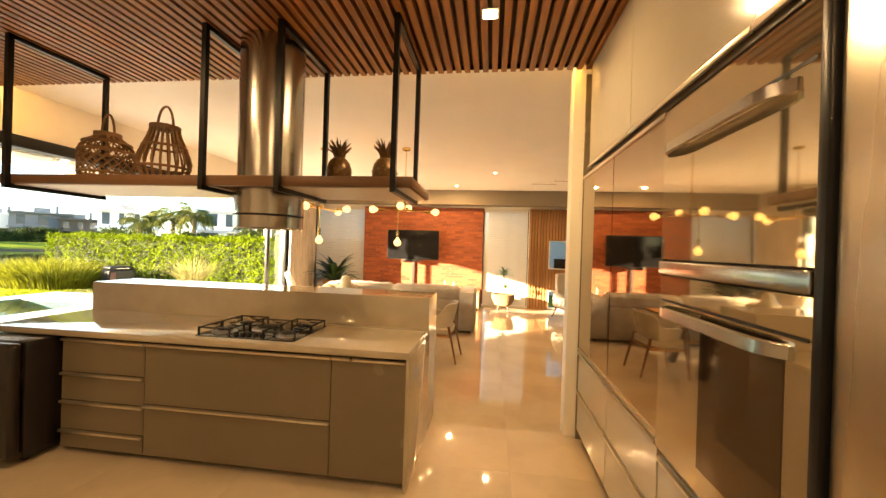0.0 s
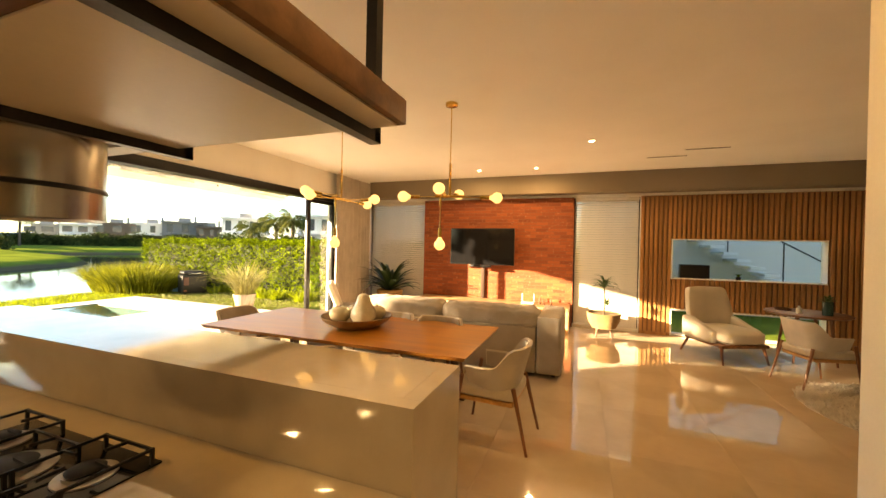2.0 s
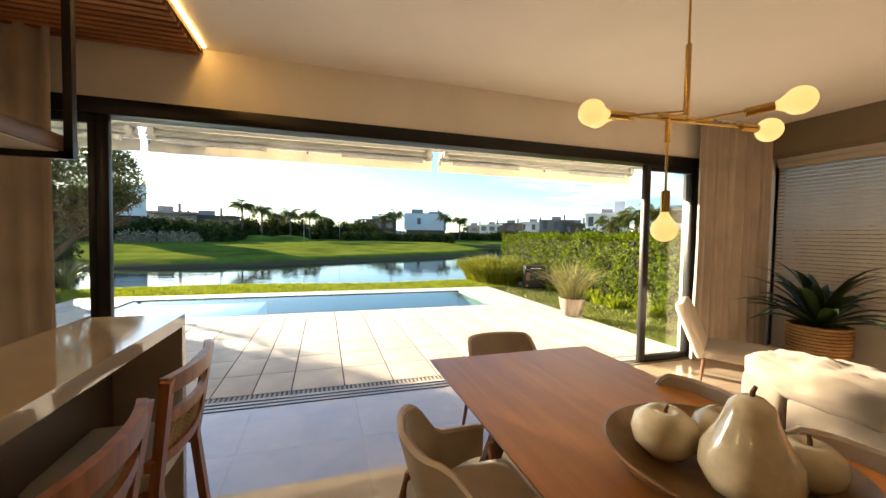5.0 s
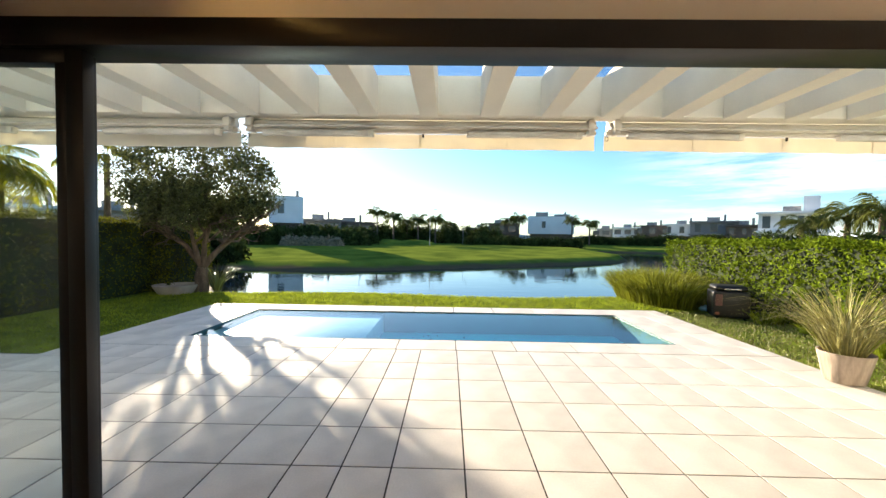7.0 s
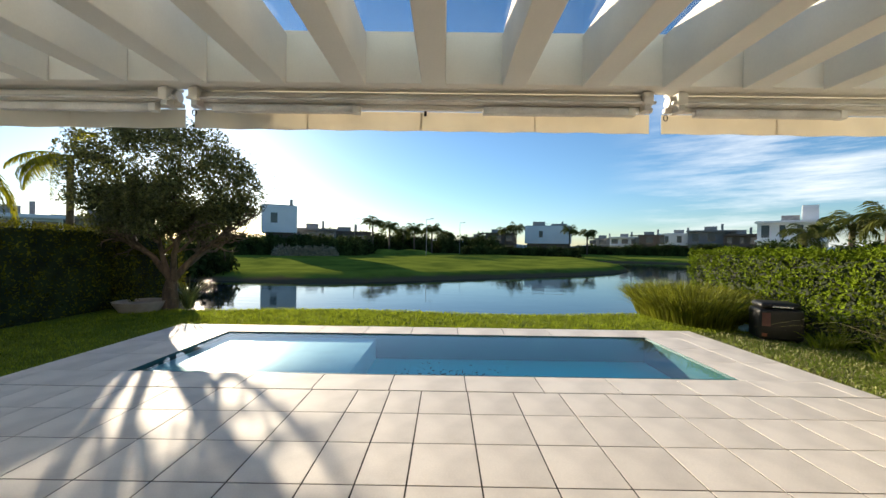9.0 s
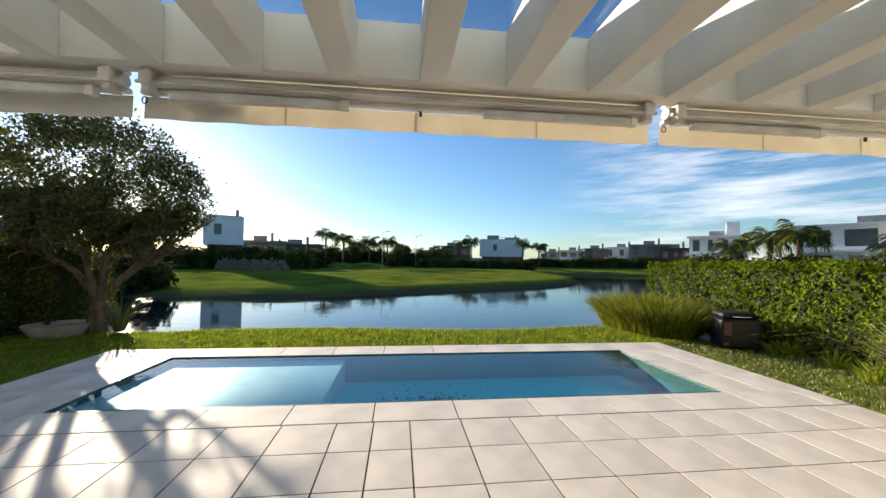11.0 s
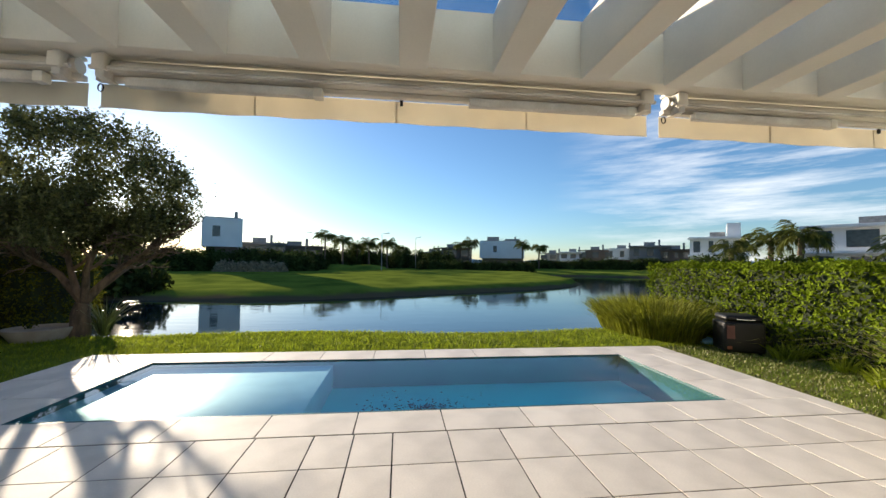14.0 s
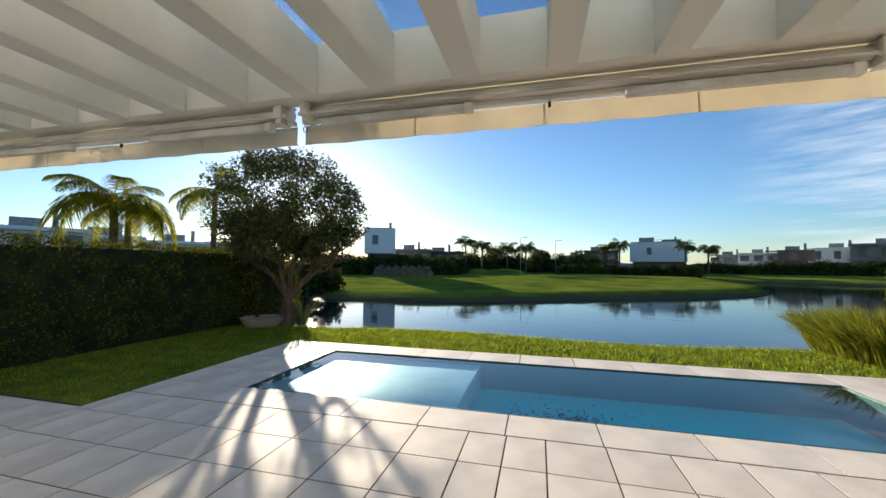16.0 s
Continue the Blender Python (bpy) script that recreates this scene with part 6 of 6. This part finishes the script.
pendant((2.36, -2.26, CEIL), 85, (0.21, -0.20))

# ceiling downlights and air slots
M_SPOT = glow("downlight_lens", (1.0, 0.78, 0.5), 7.0)
for x, y in ((5.15, -0.35), (4.21, 1.26), (3.1, 1.22)):
    g = thing("downlight", "small round recessed ceiling downlight", "downlight", "ceiling downlights", at=(x, y, CEIL))
    part("trim_ring", lathe([(0.035, -0.001), (0.05, -0.001), (0.05, -0.008), (0.035, -0.008), (0.035, -0.001)], 28), M_CEIL, g)
    part("lens", lathe([(0, -0.004), (0.034, -0.004)], 24), M_SPOT, g)
# fittings for the known downlight and the three added fill lamps
for x, y in ((5.06, -5.70), (5.06, -8.2), (2.6, -6.9), (2.6, -9.0)):
    g = thing("downlight", "square downlight between the slats, three of four added as fill", "downlight", "kitchen downlights", at=(x, y, CEIL - 0.076))
    part("trim_ring", bx(-0.055, 0.055, -0.055, 0.055, -0.006, 0.0, 0.002), M_CEIL, g)
    part("lens", bx(-0.042, 0.042, -0.042, 0.042, -0.009, -0.006), M_SPOT, g)
for x, y in ((6.3, 0.9), (6.75, 0.5)):
    g = thing("air_slot", "slim slotted air outlet in the ceiling", "air vent", "ceiling air outlets", at=(x, y, CEIL))
    part("frame", bx(-0.3, 0.3, -0.03, 0.03, -0.006, 0.0), M_CEIL, g)
    part("slot", bx(-0.28, 0.28, -0.014, 0.014, -0.009, -0.006), M_DARKBACK, g)

# ---- living area ----
M_SOFA = mat("sofa_linen", (0.34, 0.29, 0.235), 0.95, vary=0.06, scale=5, fine=320, bump=0.2, sheen=0.2)
sofa = thing("sofa", "wide beige linen sofa seen from behind", "sofa", at=(3.40, -0.62, 0))
part("base", bx(-1.42, 1.42, -0.50, 0.48, 0.05, 0.30, 0.02), M_SOFA, sofa)
part("back", bx(-1.20, 1.13, -0.55, -0.30, 0.04, 0.62, 0.02, seg=2), M_SOFA, sofa)
for x in (-0.145, 1.0):
    part("seam", rod((x, -0.551, 0.05), (x, -0.551, 0.6), 0.004, n=6), M_SOFA, sofa)
part("arm", cushion(1.14, 1.44, -0.56, 0.50, 0.04, 0.77, 0.008, soft=0.2, n=12), M_SOFA, sofa)
part("arm", cushion(-1.46, -1.21, -0.56, 0.50, 0.04, 0.70, 0.008, soft=0.2, n=12), M_SOFA, sofa)
for xa, xb in ((-1.46, -0.16), (-0.13, 1.14)):
    c_ = cushion(xa, xb, -0.545, -0.20, 0.60, 0.84, 0.03, n=26, soft=0.5)
    for v in c_.verts:
        if v.co.z > 0.68:
            v.co += Vector((0, 0.02 * noise.noise(v.co * 9), 0.030 * noise.noise(Vector((v.co.x * 9, v.co.y * 4, 2))) + 0.012 * noise.noise(v.co * 24)))
    cu = part("back_cushion", c_, M_SOFA, sofa, "plump creased back cushion", 80)
    part("piping", tube([(xa + 0.05 + (xb - xa - 0.1) * k / 16, -0.562, 0.775 + 0.012 * noise.noise(Vector((k * 0.9 + xa, 1, 0)))) for k in range(17)], 0.006, 5), M_SOFA, cu)
    part("seat_cushion", cushion(xa if xa > -1 else -1.2, xb, -0.28, 0.50, 0.29, 0.46, 0.03), M_SOFA, sofa)
for sx in (-1.35, 1.35):
    for sy in (-0.45, 0.42):
        part("foot", rod((sx, sy, 0), (sx, sy, 0.06), 0.025), M_DKWOOD, sofa)

# television on its bracket
tv = thing("television", "large black flat television on the brick wall", "television", at=(2.99, 1.95, 0))
M_SCREEN = mat("screen_glass", (0.008, 0.008, 0.009), 0.08, vary=0, bump=0)
part("casing", bx(-0.715, 0.715, 0.0, 0.05, 1.24, 2.04, 0.008), M_BLACK, tv)
part("screen", bx(-0.703, 0.703, -0.004, -0.001, 1.257, 2.028), M_SCREEN, tv)
part("wall_bracket", bx(-0.2, 0.2, 0.05, 0.289, 1.45, 1.85), M_BLACK, tv)
part("sound_bar", bx(-0.25, 0.22, -0.03, 0.05, 1.19, 1.236, 0.008), M_BLACK, tv)
part("cable_cover", bx(-0.06, 0.02, 0.24, 0.289, 0.46, 1.45, 0.004), mat("dark_cover", (0.06, 0.03, 0.02), 0.7), tv)

M_OAK = wood("console_oak", (0.47, 0.30, 0.17), (0.38, 0.23, 0.12), 0.4, (0.06, 1, 1), 14, 0)
con = thing("tv_console", "long low light wooden media bench", "console", at=(3.2, 1.84, 0))
part("top", bx(-1.62, 1.64, -0.38, 0.395, 0.44, 0.48, 0.004), M_OAK, con)
part("end_panel", bx(-1.62, -1.57, -0.38, 0.395, 0, 0.44, 0.003), M_OAK, con)
part("end_panel", bx(1.59, 1.64, -0.38, 0.395, 0, 0.44, 0.003), M_OAK, con)
part("shelf", bx(-1.57, 1.59, -0.36, 0.395, 0.10, 0.13), M_OAK, con)
part("back_panel", bx(-1.57, 1.59, 0.36, 0.39, 0.13, 0.44), M_OAK, con)
router = thing("router", "white wireless router with upright aerials", "router", at=(4.02, 1.85, 0.48))
M_PLAST = mat("white_plastic", (0.75, 0.74, 0.70), 0.4, vary=0.02)
part("body", bx(-0.13, 0.13, -0.07, 0.07, 0, 0.035, 0.012), M_PLAST, router)
for x in (-0.12, 0.12):
    part("aerial", bx(x - 0.009, x + 0.009, 0.05, 0.065, 0.02, 0.20, 0.003), M_PLAST, router)
for x, h in ((4.26, 0.17), (4.34, 0.10), (4.48, 0.14)):
    g = thing("figurine", "small dark figurine standing on the media bench", "ornament", "figurines on the bench", at=(x, 1.87, 0.48))
    part("figure", lathe([(0, 0), (0.035, 0), (0.038, 0.01), (0.012, h * 0.3), (0.02, h * 0.6), (0.008, h * 0.8), (0.014, h * 0.9), (0, h)], 14), M_DKWOOD, g)

# tall windows with blinds
def blind(a, b, name):
    w = thing(name, "tall window with a pale horizontal blind lowered", "window", kind="structure")
    part("window_frame", bx(a, a + 0.05, TVY + 0.08, TVY + 0.14, 0.05, WT, 0.003), M_BLACK, w)
    part("window_frame", bx(b - 0.05, b, TVY + 0.08, TVY + 0.14, 0.05, WT, 0.003), M_BLACK, w)
    part("window_sill", bx(a, b, TVY - 0.02, TVY + 0.14, 0.045, 0.06), M_WALL, w)
    p_ = part("pane", bx(a + 0.05, b - 0.05, TVY + 0.10, TVY + 0.112, 0.06, WT), M_GLASS, w)
    p_.visible_shadow = False
    bl = thing("window_blind", "pale horizontal slat blind, fully lowered", "blind", "window blinds", at=(0, 0, 0))
    part("head_rail", bx(a + 0.02, b - 0.02, TVY + 0.0, TVY + 0.07, WT - 0.07, WT - 0.005, 0.004), M_BLIND, bl)
    z = WT - 0.09
    bm0 = bx(a + 0.025, b - 0.025, -0.026, 0.026, -0.0012, 0.0012, m=None)
    bmesh.ops.rotate(bm0, cent=(0, 0, 0), matrix=Matrix.Rotation(radians(57), 3, "X"), verts=bm0.verts)
    me = bpy.data.meshes.new("slat")
    bm0.to_mesh(me)
    bm0.free()
    me.materials.append(M_BLIND)
    while z > 0.08:
        o = new("slat", me)
        o.location = (0, TVY + 0.035, z)
        o.parent = bl
        z -= 0.05
    part("bottom_rail", bx(a + 0.025, b - 0.025, TVY + 0.015, TVY + 0.055, 0.062, 0.08, 0.003), M_BLIND, bl)


blind(0.0, 1.5, "window_1")
blind(4.88, 6.12, "window_2")


# curtains
def curtain(y0, y1, x, label, z0=0.02, z1=CEIL - 0.03):
    c = thing("curtain", label, "curtain", "linen curtains", at=(x, 0, 0))
    n_ = int((y1 - y0) / 0.012)
    rows_ = []
    for k in range(n_ + 1):
        y = y0 + (y1 - y0) * k / n_
        ph = y * 46 + 1.3 * math.sin(y * 7)
        row_ = []
        for j in range(9):
            t_ = j / 8
            a = 0.032 * (0.75 + 0.45 * t_) * math.sin(ph + 0.5 * math.sin(t_ * 3 + y * 5)) + 0.02 * noise.noise(Vector((y * 4, t_ * 2, 0)))
            row_.append((a, y + 0.012 * math.sin(ph * 0.5 + t_ * 2), z1 + (z0 - z1) * t_))
        rows_.append(row_)
    part("cloth", thick(sheet(rows_), 0.003), M_CURTAIN, c, "", 80)
    part("rail", bx(-0.02, 0.02, y0, y1, z1, z1 + 0.025), M_CEIL, c)


curtain(0.62, 2.0, 0.14, "greige linen curtain drawn aside by the doors")
curtain(-7.0, -5.82, 0.14, "greige linen curtain drawn aside by the kitchen")

# slatted timber wall
M_WBACK = wood("slat_backing_wood", (0.22, 0.105, 0.045), (0.15, 0.07, 0.03), 0.6, (1.0, 1.0, 0.05), 22, 0.0)
slw = thing("wall_slats", "vertical brown timber slats cladding the living-room wall", "wall cladding", kind="structure")
part("backing", bx(6.13, 6.66, TVY - 0.012, TVY - 0.002, 0, WT), M_WBACK, slw)
part("backing", bx(6.66, 9.0, TVY - 0.012, TVY - 0.002, 1.86, WT), M_WBACK, slw)
part("backing", bx(9.0, X1, TVY - 0.012, TVY - 0.002, 0, WT), M_WBACK, slw)
part("backing", bx(6.66, 9.0, TVY - 0.012, TVY - 0.002, 0.53, 1.09), M_WBACK, slw)


def slat_mesh(z0, z1):
    b_ = bx(-0.026, 0.026, TVY - 0.05, TVY - 0.013, z0, z1, 0.003, seg=1)
    me = bpy.data.meshes.new("slat")
    b_.to_mesh(me)
    b_.free()
    me.materials.append(M_WSLAT)
    return me


full, hi, lo = slat_mesh(0, WT), slat_mesh(1.86, WT), slat_mesh(0.52, 1.10)
x = 6.16
while x < X1 - 0.03:
    for me in ([full] if x < 6.64 or x > 9.0 else [hi, lo]):
        o = new("slat", me)
        o.location = (x, 0, 0)
        o.parent = slw
    x += 0.078
for z0, z1, nm in ((1.10, 1.86, "window_3"), (0.02, 0.52, "window_4")):
    w = thing(nm, "long horizontal strip window in the timber wall", "window", kind="structure")
    fr_ = bmesh.new()
    bx(6.66, 8.98, TVY - 0.06, TVY + 0.16, z0, z0 + 0.018, bm=fr_)
    bx(6.66, 8.98, TVY - 0.06, TVY + 0.16, z1 - 0.018, z1, bm=fr_)
    bx(6.66, 6.68, TVY - 0.06, TVY + 0.16, z0 + 0.018, z1 - 0.018, bm=fr_)
    part("window_frame", fr_, M_WALL, w)
    p_ = part("pane", bx(6.68, 8.98, TVY + 0.10, TVY + 0.108, z0 + 0.018, z1 - 0.018), M_GLASS, w)
    p_.visible_shadow = False
# the side yard seen through the strip windows
solid("yard_wall", bx(5.0, 14, 6.2, 6.4, -0.1, 5.0), mat("yard_render", (0.58, 0.57, 0.54), 0.85, vary=0.05, scale=0.6), "pale grey rendered yard wall", "wall", "structure")
stair = thing("outdoor_stair", "white cantilevered stair against the yard wall", "stairs", at=(0, 0, 0))
for k in range(12):
    part("tread", bx(10.6 - k * 0.28, 10.9 - k * 0.28, 5.2, 6.2, 0.2 + k * 0.17, 0.27 + k * 0.17), M_HOUSEW, stair)
for k in (0, 4, 8, 11):
    part("rail_post", rod((10.7 - k * 0.28, 5.25, 0.27 + k * 0.17), (10.7 - k * 0.28, 5.25, 1.2 + k * 0.17), 0.015), M_BLACK, stair)
part("handrail", rod((10.7, 5.25, 1.2), (10.7 - 11 * 0.28, 5.25, 1.2 + 11 * 0.17), 0.018), M_BLACK, stair)
sp = thing("speaker_box", "small dark box on the window ledge", "box", at=(7.05, TVY + 0.04, 1.118))
part("casing", bx(-0.24, 0.24, -0.08, 0.05, 0, 0.26, 0.01), M_BLACK, sp)
part("mesh_front", bx(-0.2, 0.2, -0.084, -0.081, 0.03, 0.23), M_IRON, sp)
pl = thing("succulent_pot", "tiny green succulent in a dark pot on the ledge", "plant", at=(7.75, TVY + 0.03, 1.118))
part("pot", lathe([(0, 0), (0.035, 0), (0.045, 0.06), (0, 0.055)], 16), M_BLACK, pl)
bm = bmesh.new()
for k in range(16):
    a = k * 2.4
    tube([(0, 0, 0.05), (0.03 * math.cos(a), 0.03 * math.sin(a), 0.09), (0.06 * math.cos(a), 0.06 * math.sin(a), 0.11)], 0.008, 5, bm, 0.002)
part("leaves", bm, M_HEDGE, pl)


# house plants
def strap_leaves(count, length, width, droop, seed, spread=1.0):
    """A rosette of broad arching leaves, each folded along its rib."""
    r = np.random.default_rng(seed)
    bm = bmesh.new()
    for k in range(count):
        a = k * 2.39996 + r.uniform(-0.2, 0.2)
        el = 0.35 + 1.15 * (1 - k / count) * r.uniform(0.7, 1.1)
        L_ = length * r.uniform(0.7, 1.1)
        pts, p = [], Vector((0, 0, 0))
        e = el
        for j in range(7):
            d = Vector((math.cos(a) * math.cos(e) * spread, math.sin(a) * math.cos(e) * spread, math.sin(e)))
            pts.append(p.copy())
            p = p + d * L_ / 6
            e -= droop * (j + 1) / 6
        side = Vector((-math.sin(a), math.cos(a), 0))
        rows_ = []
        for j, q in enumerate(pts):
            w = width * math.sin(math.pi * (0.12 + 0.86 * j / 6)) * 0.5
            rows_.append([tuple(q - side * w + Vector((0, 0, w * 0.35))), tuple(q), tuple(q + side * w + Vector((0, 0, w * 0.35)))])
        sheet(rows_, bm)
    return bm


M_DRAC = mat("dark_green_leaf", (0.022, 0.045, 0.014), 0.35, vary=0.15, rnd=0.3, island=True, bump=0)
M_YUCC = mat("mid_green_leaf", (0.07, 0.13, 0.03), 0.4, vary=0.15, rnd=0.3, island=True, bump=0)
M_BASK = mat("seagrass_basket", (0.34, 0.21, 0.10), 0.8, vary=0.2, fine=120, bump=0.3)


def woven(profile, n, coils):
    """A basket of stacked coils."""
    bm = bmesh.new()
    z0, z1 = profile[0][1], profile[-1][1]
    for k in range(coils):
        z = z0 + (z1 - z0) * (k + 0.5) / coils
        for (ra, za), (rb, zb) in zip(profile, profile[1:]):
            if za <= z <= zb:
                r_ = ra + (rb - ra) * (z - za) / (zb - za)
        pts = []
        for i in range(n + 1):
            a = 2 * math.pi * i / n
            rr_ = r_ + 0.006 * math.sin(a * 18 + k * math.pi)
            pts.append((rr_ * math.cos(a), rr_ * math.sin(a), z))
        tube(pts, (z1 - z0) / coils * 0.56, 5, bm)
    return bm


pb = thing("plant_basket", "brown woven basket holding a leafy plant", "basket", at=(0.86, 1.75, 0))
part("basket", woven([(0.22, 0.02), (0.27, 0.25), (0.28, 0.60)], 40, 15), M_BASK, pb)
part("liner", lathe([(0, 0.01), (0.2, 0.01), (0.245, 0.56), (0, 0.54)], 24), M_BANK, pb)
lp = thing("leafy_plant", "dark green leafy plant in a woven basket", "plant", at=(0.86, 1.75, 0.55))
part("leaves", strap_leaves(44, 1.0, 0.115, 0.34, 3), M_DRAC, lp)
part("stem", rod((0, 0, -0.02), (0, 0, 0.1), 0.05, 0.03), M_BARK, lp)

ps = thing("plant_stand", "woven basket planter on dark splayed legs", "planter", at=(5.46, 1.66, 0))
part("basket", woven([(0.19, 0.16), (0.27, 0.30), (0.29, 0.44)], 44, 11), M_BASK, ps)
part("liner", lathe([(0, 0.15), (0.18, 0.16), (0.265, 0.42), (0, 0.40)], 24), M_BANK, ps)
for k in range(4):
    a = math.pi / 4 + k * math.pi / 2
    part("leg", rod((0.2 * math.cos(a), 0.2 * math.sin(a), 0), (0.13 * math.cos(a), 0.13 * math.sin(a), 0.2), 0.017, 0.022, 8), M_DKWOOD, ps)
yp = thing("yucca_plant", "slender green yucca in a basket planter", "plant", at=(5.46, 1.66, 0.40))
part("stem", tube([(0, 0, 0), (0.02, 0, 0.25), (0.0, 0.02, 0.5)], 0.016, 8, None, 0.012), M_BARK, yp)
bm = strap_leaves(40, 0.33, 0.035, 0.55, 9)
bmesh.ops.translate(bm, vec=(0, 0.02, 0.5), verts=bm.verts)
part("leaves", bm, M_YUCC, yp)
bm = strap_leaves(16, 0.24, 0.03, 0.5, 19)
bmesh.ops.translate(bm, vec=(0.06, 0.0, 0.18), verts=bm.verts)
part("side_shoot", bm, M_YUCC, yp)

# lounge chair by the curtain, facing the room
M_CREAM = mat("cream_upholstery", (0.62, 0.56, 0.47), 0.92, vary=0.04, fine=320, bump=0.15, sheen=0.2)
lc = thing("lounge_chair", "cream upholstered lounge chair beside the curtain", "armchair", at=(0.80, 0.42, 0), turn=35)
part("backrest", cushion(-0.06, 0.06, -0.31, 0.31, 0.0, 0.62, 0.01, m=Matrix.Translation((-0.26, 0, 0.30)) @ Matrix.Rotation(radians(-22), 4, "Y")), M_CREAM, lc)
part("seat", cushion(-0.30, 0.40, -0.31, 0.31, 0.30, 0.42, 0.015), M_FABIN, lc, "darker seat cushion")
for sx in (-0.25, 0.33):
    for sy in (-0.26, 0.26):
        part("leg", rod((sx * 1.1, sy * 1.05, 0), (sx, sy, 0.31), 0.012, 0.02, 8), M_LEG, lc)

# armchair and reading corner by the strip window
arm = thing("armchair", "cream upholstered armchair on a wooden frame", "armchair", at=(7.12, 0.95, 0), turn=-155)
part("seat", cushion(-0.30, 0.30, -0.25, 0.44, 0.29, 0.47, 0.03), M_CREAM, arm)
bm = cushion(-0.35, 0.35, -0.07, 0.07, 0, 0.70, 0.02, n=14)
for v in bm.verts:
    k = v.co.z / 0.70
    v.co.x *= 1.0 - 0.12 * max(0.0, k - 0.55) / 0.45
    v.co.y += 0.10 * (v.co.x / 0.35) ** 2 * (1 - 0.5 * k)
bmesh.ops.transform(bm, matrix=Matrix.Translation((0, -0.30, 0.34)) @ Matrix.Rotation(radians(9), 4, "X"), verts=bm.verts)
part("backrest", bm, M_CREAM, arm, "tall winged backrest", 80)
for sx in (-1, 1):
    bm = cushion(sx * 0.36 - 0.055, sx * 0.36 + 0.055, -0.34, 0.26, 0.28, 0.60, 0.012, n=10)
    for v in bm.verts:
        if v.co.z > 0.40:
            v.co.z -= 0.14 * smooth(-0.30, 0.26, v.co.y)
    part("arm", bm, M_CREAM, arm, "sloping padded arm", 80)
    part("front_leg", tube([(sx * 0.35, 0.43, 0), (sx * 0.345, 0.39, 0.12), (sx * 0.32, 0.36, 0.25)], 0.014, 8, None, 0.026), M_LEG, arm)
    part("rear_leg", rod((sx * 0.36, -0.42, 0), (sx * 0.31, -0.30, 0.26), 0.014, 0.024, 8), M_LEG, arm)
part("frame", bx(-0.37, 0.37, -0.33, 0.42, 0.235, 0.285, 0.012), M_LEG, arm, "brown wooden frame rail")

rt = thing("side_table", "round brown wooden table with tapered legs", "table", at=(8.27, 1.25, 0))
part("tabletop", lathe([(0, 0.70), (0.47, 0.70), (0.50, 0.715), (0.50, 0.73), (0.49, 0.735), (0, 0.735)], 48), M_LEG, rt)
for k in range(4):
    a = math.pi / 4 + k * math.pi / 2
    part("leg", rod((0.36 * math.cos(a), 0.36 * math.sin(a), 0), (0.27 * math.cos(a), 0.27 * math.sin(a), 0.70), 0.014, 0.026, 10), M_LEG, rt)
df = thing("reed_diffuser", "small bottle with scent sticks on the round table", "diffuser", at=(8.12, 1.12, 0.735))
part("bottle", lathe([(0, 0), (0.035, 0), (0.035, 0.07), (0.015, 0.09), (0.015, 0.11), (0, 0.11)], 18), M_PLAST, df)
for k in range(5):
    part("reed", rod((0, 0, 0.1), (0.03 * math.cos(k * 1.3), 0.03 * math.sin(k * 1.3), 0.26), 0.002, n=5), M_LEG, df)
vs = thing("glass_vase", "dark glass vase with green foliage on the table", "vase", at=(8.42, 1.05, 0.735))
part("vase", lathe([(0, 0), (0.06, 0), (0.065, 0.2), (0.055, 0.2), (0, 0.02)], 20), mat("green_glass", (0.03, 0.06, 0.05), 0.08, vary=0), vs)
part("foliage", strap_leaves(18, 0.16, 0.03, 0.5, 31), M_YUCC, vs)
for o in vs.children:
    if o.name.startswith("foliage"):
        o.location = (0, 0, 0.18)
tray = thing("tray", "dark round tray on the side table", "tray", at=(8.05, 1.42, 0.735))
part("tray", lathe([(0, 0), (0.1, 0), (0.11, 0.03), (0.1, 0.03), (0.095, 0.008), (0, 0.008)], 24), M_DKWOOD, tray)
ch2 = chair_proto("accent_chair", "beige shell chair beside the round table", "chair", "chairs by the round table", (7.80, -0.05, 0), -75)
copy_thing(ch2, pose(8.30, -0.80, 0, 0, 0, -50))
arm2 = copy_thing(arm, pose(9.25, 0.75, 0, 0, 0, 120))
rug = thing("round_rug", "round cream shaggy rug on the polished floor", "rug", at=(8.35, -0.9, 0.0))
part("backing", lathe([(0, 0.0), (1.02, 0.0), (1.02, 0.012), (0, 0.012)], 48), M_CREAM, rug)


def pile():
    a, r_ = rng.uniform(0, 2 * math.pi), 1.04 * math.sqrt(rng.uniform(0, 1))
    return (r_ * math.cos(a), r_ * math.sin(a), 0.01), tuple(rng.normal(0, 0.9, 2))


sh = blades("shag", "", "", 6000, pile, 0.045, 0.006, 0.9, M_CREAM)
sh.parent = rug

# skirting
solid("baseboard", bx(6.13, 6.655, TVY - 0.066, TVY - 0.057, 0, 0.06), M_WSLAT, "slim timber skirting under the slats", "skirting", "structure")

# ---- polished floor tiles ----
floor = thing("floor", "large polished beige porcelain floor tiles", "floor", kind="structure")
jf = 0.0004
xs_ = [-0.11 + TS * k for k in range(12)] + [X1]
ys_ = [Y0 + TS * k for k in range(15)] + [TVY]
for xa, xb in zip(xs_, xs_[1:]):
    for ya, yb in zip(ys_, ys_[1:]):
        if xb - xa > 0.05 and yb - ya > 0.05:
            tile_piece("floor_tile", xa + jf, xb - jf, ya + jf, yb - jf, -0.011, 0.0, M_FLOOR, floor, 0.0006)
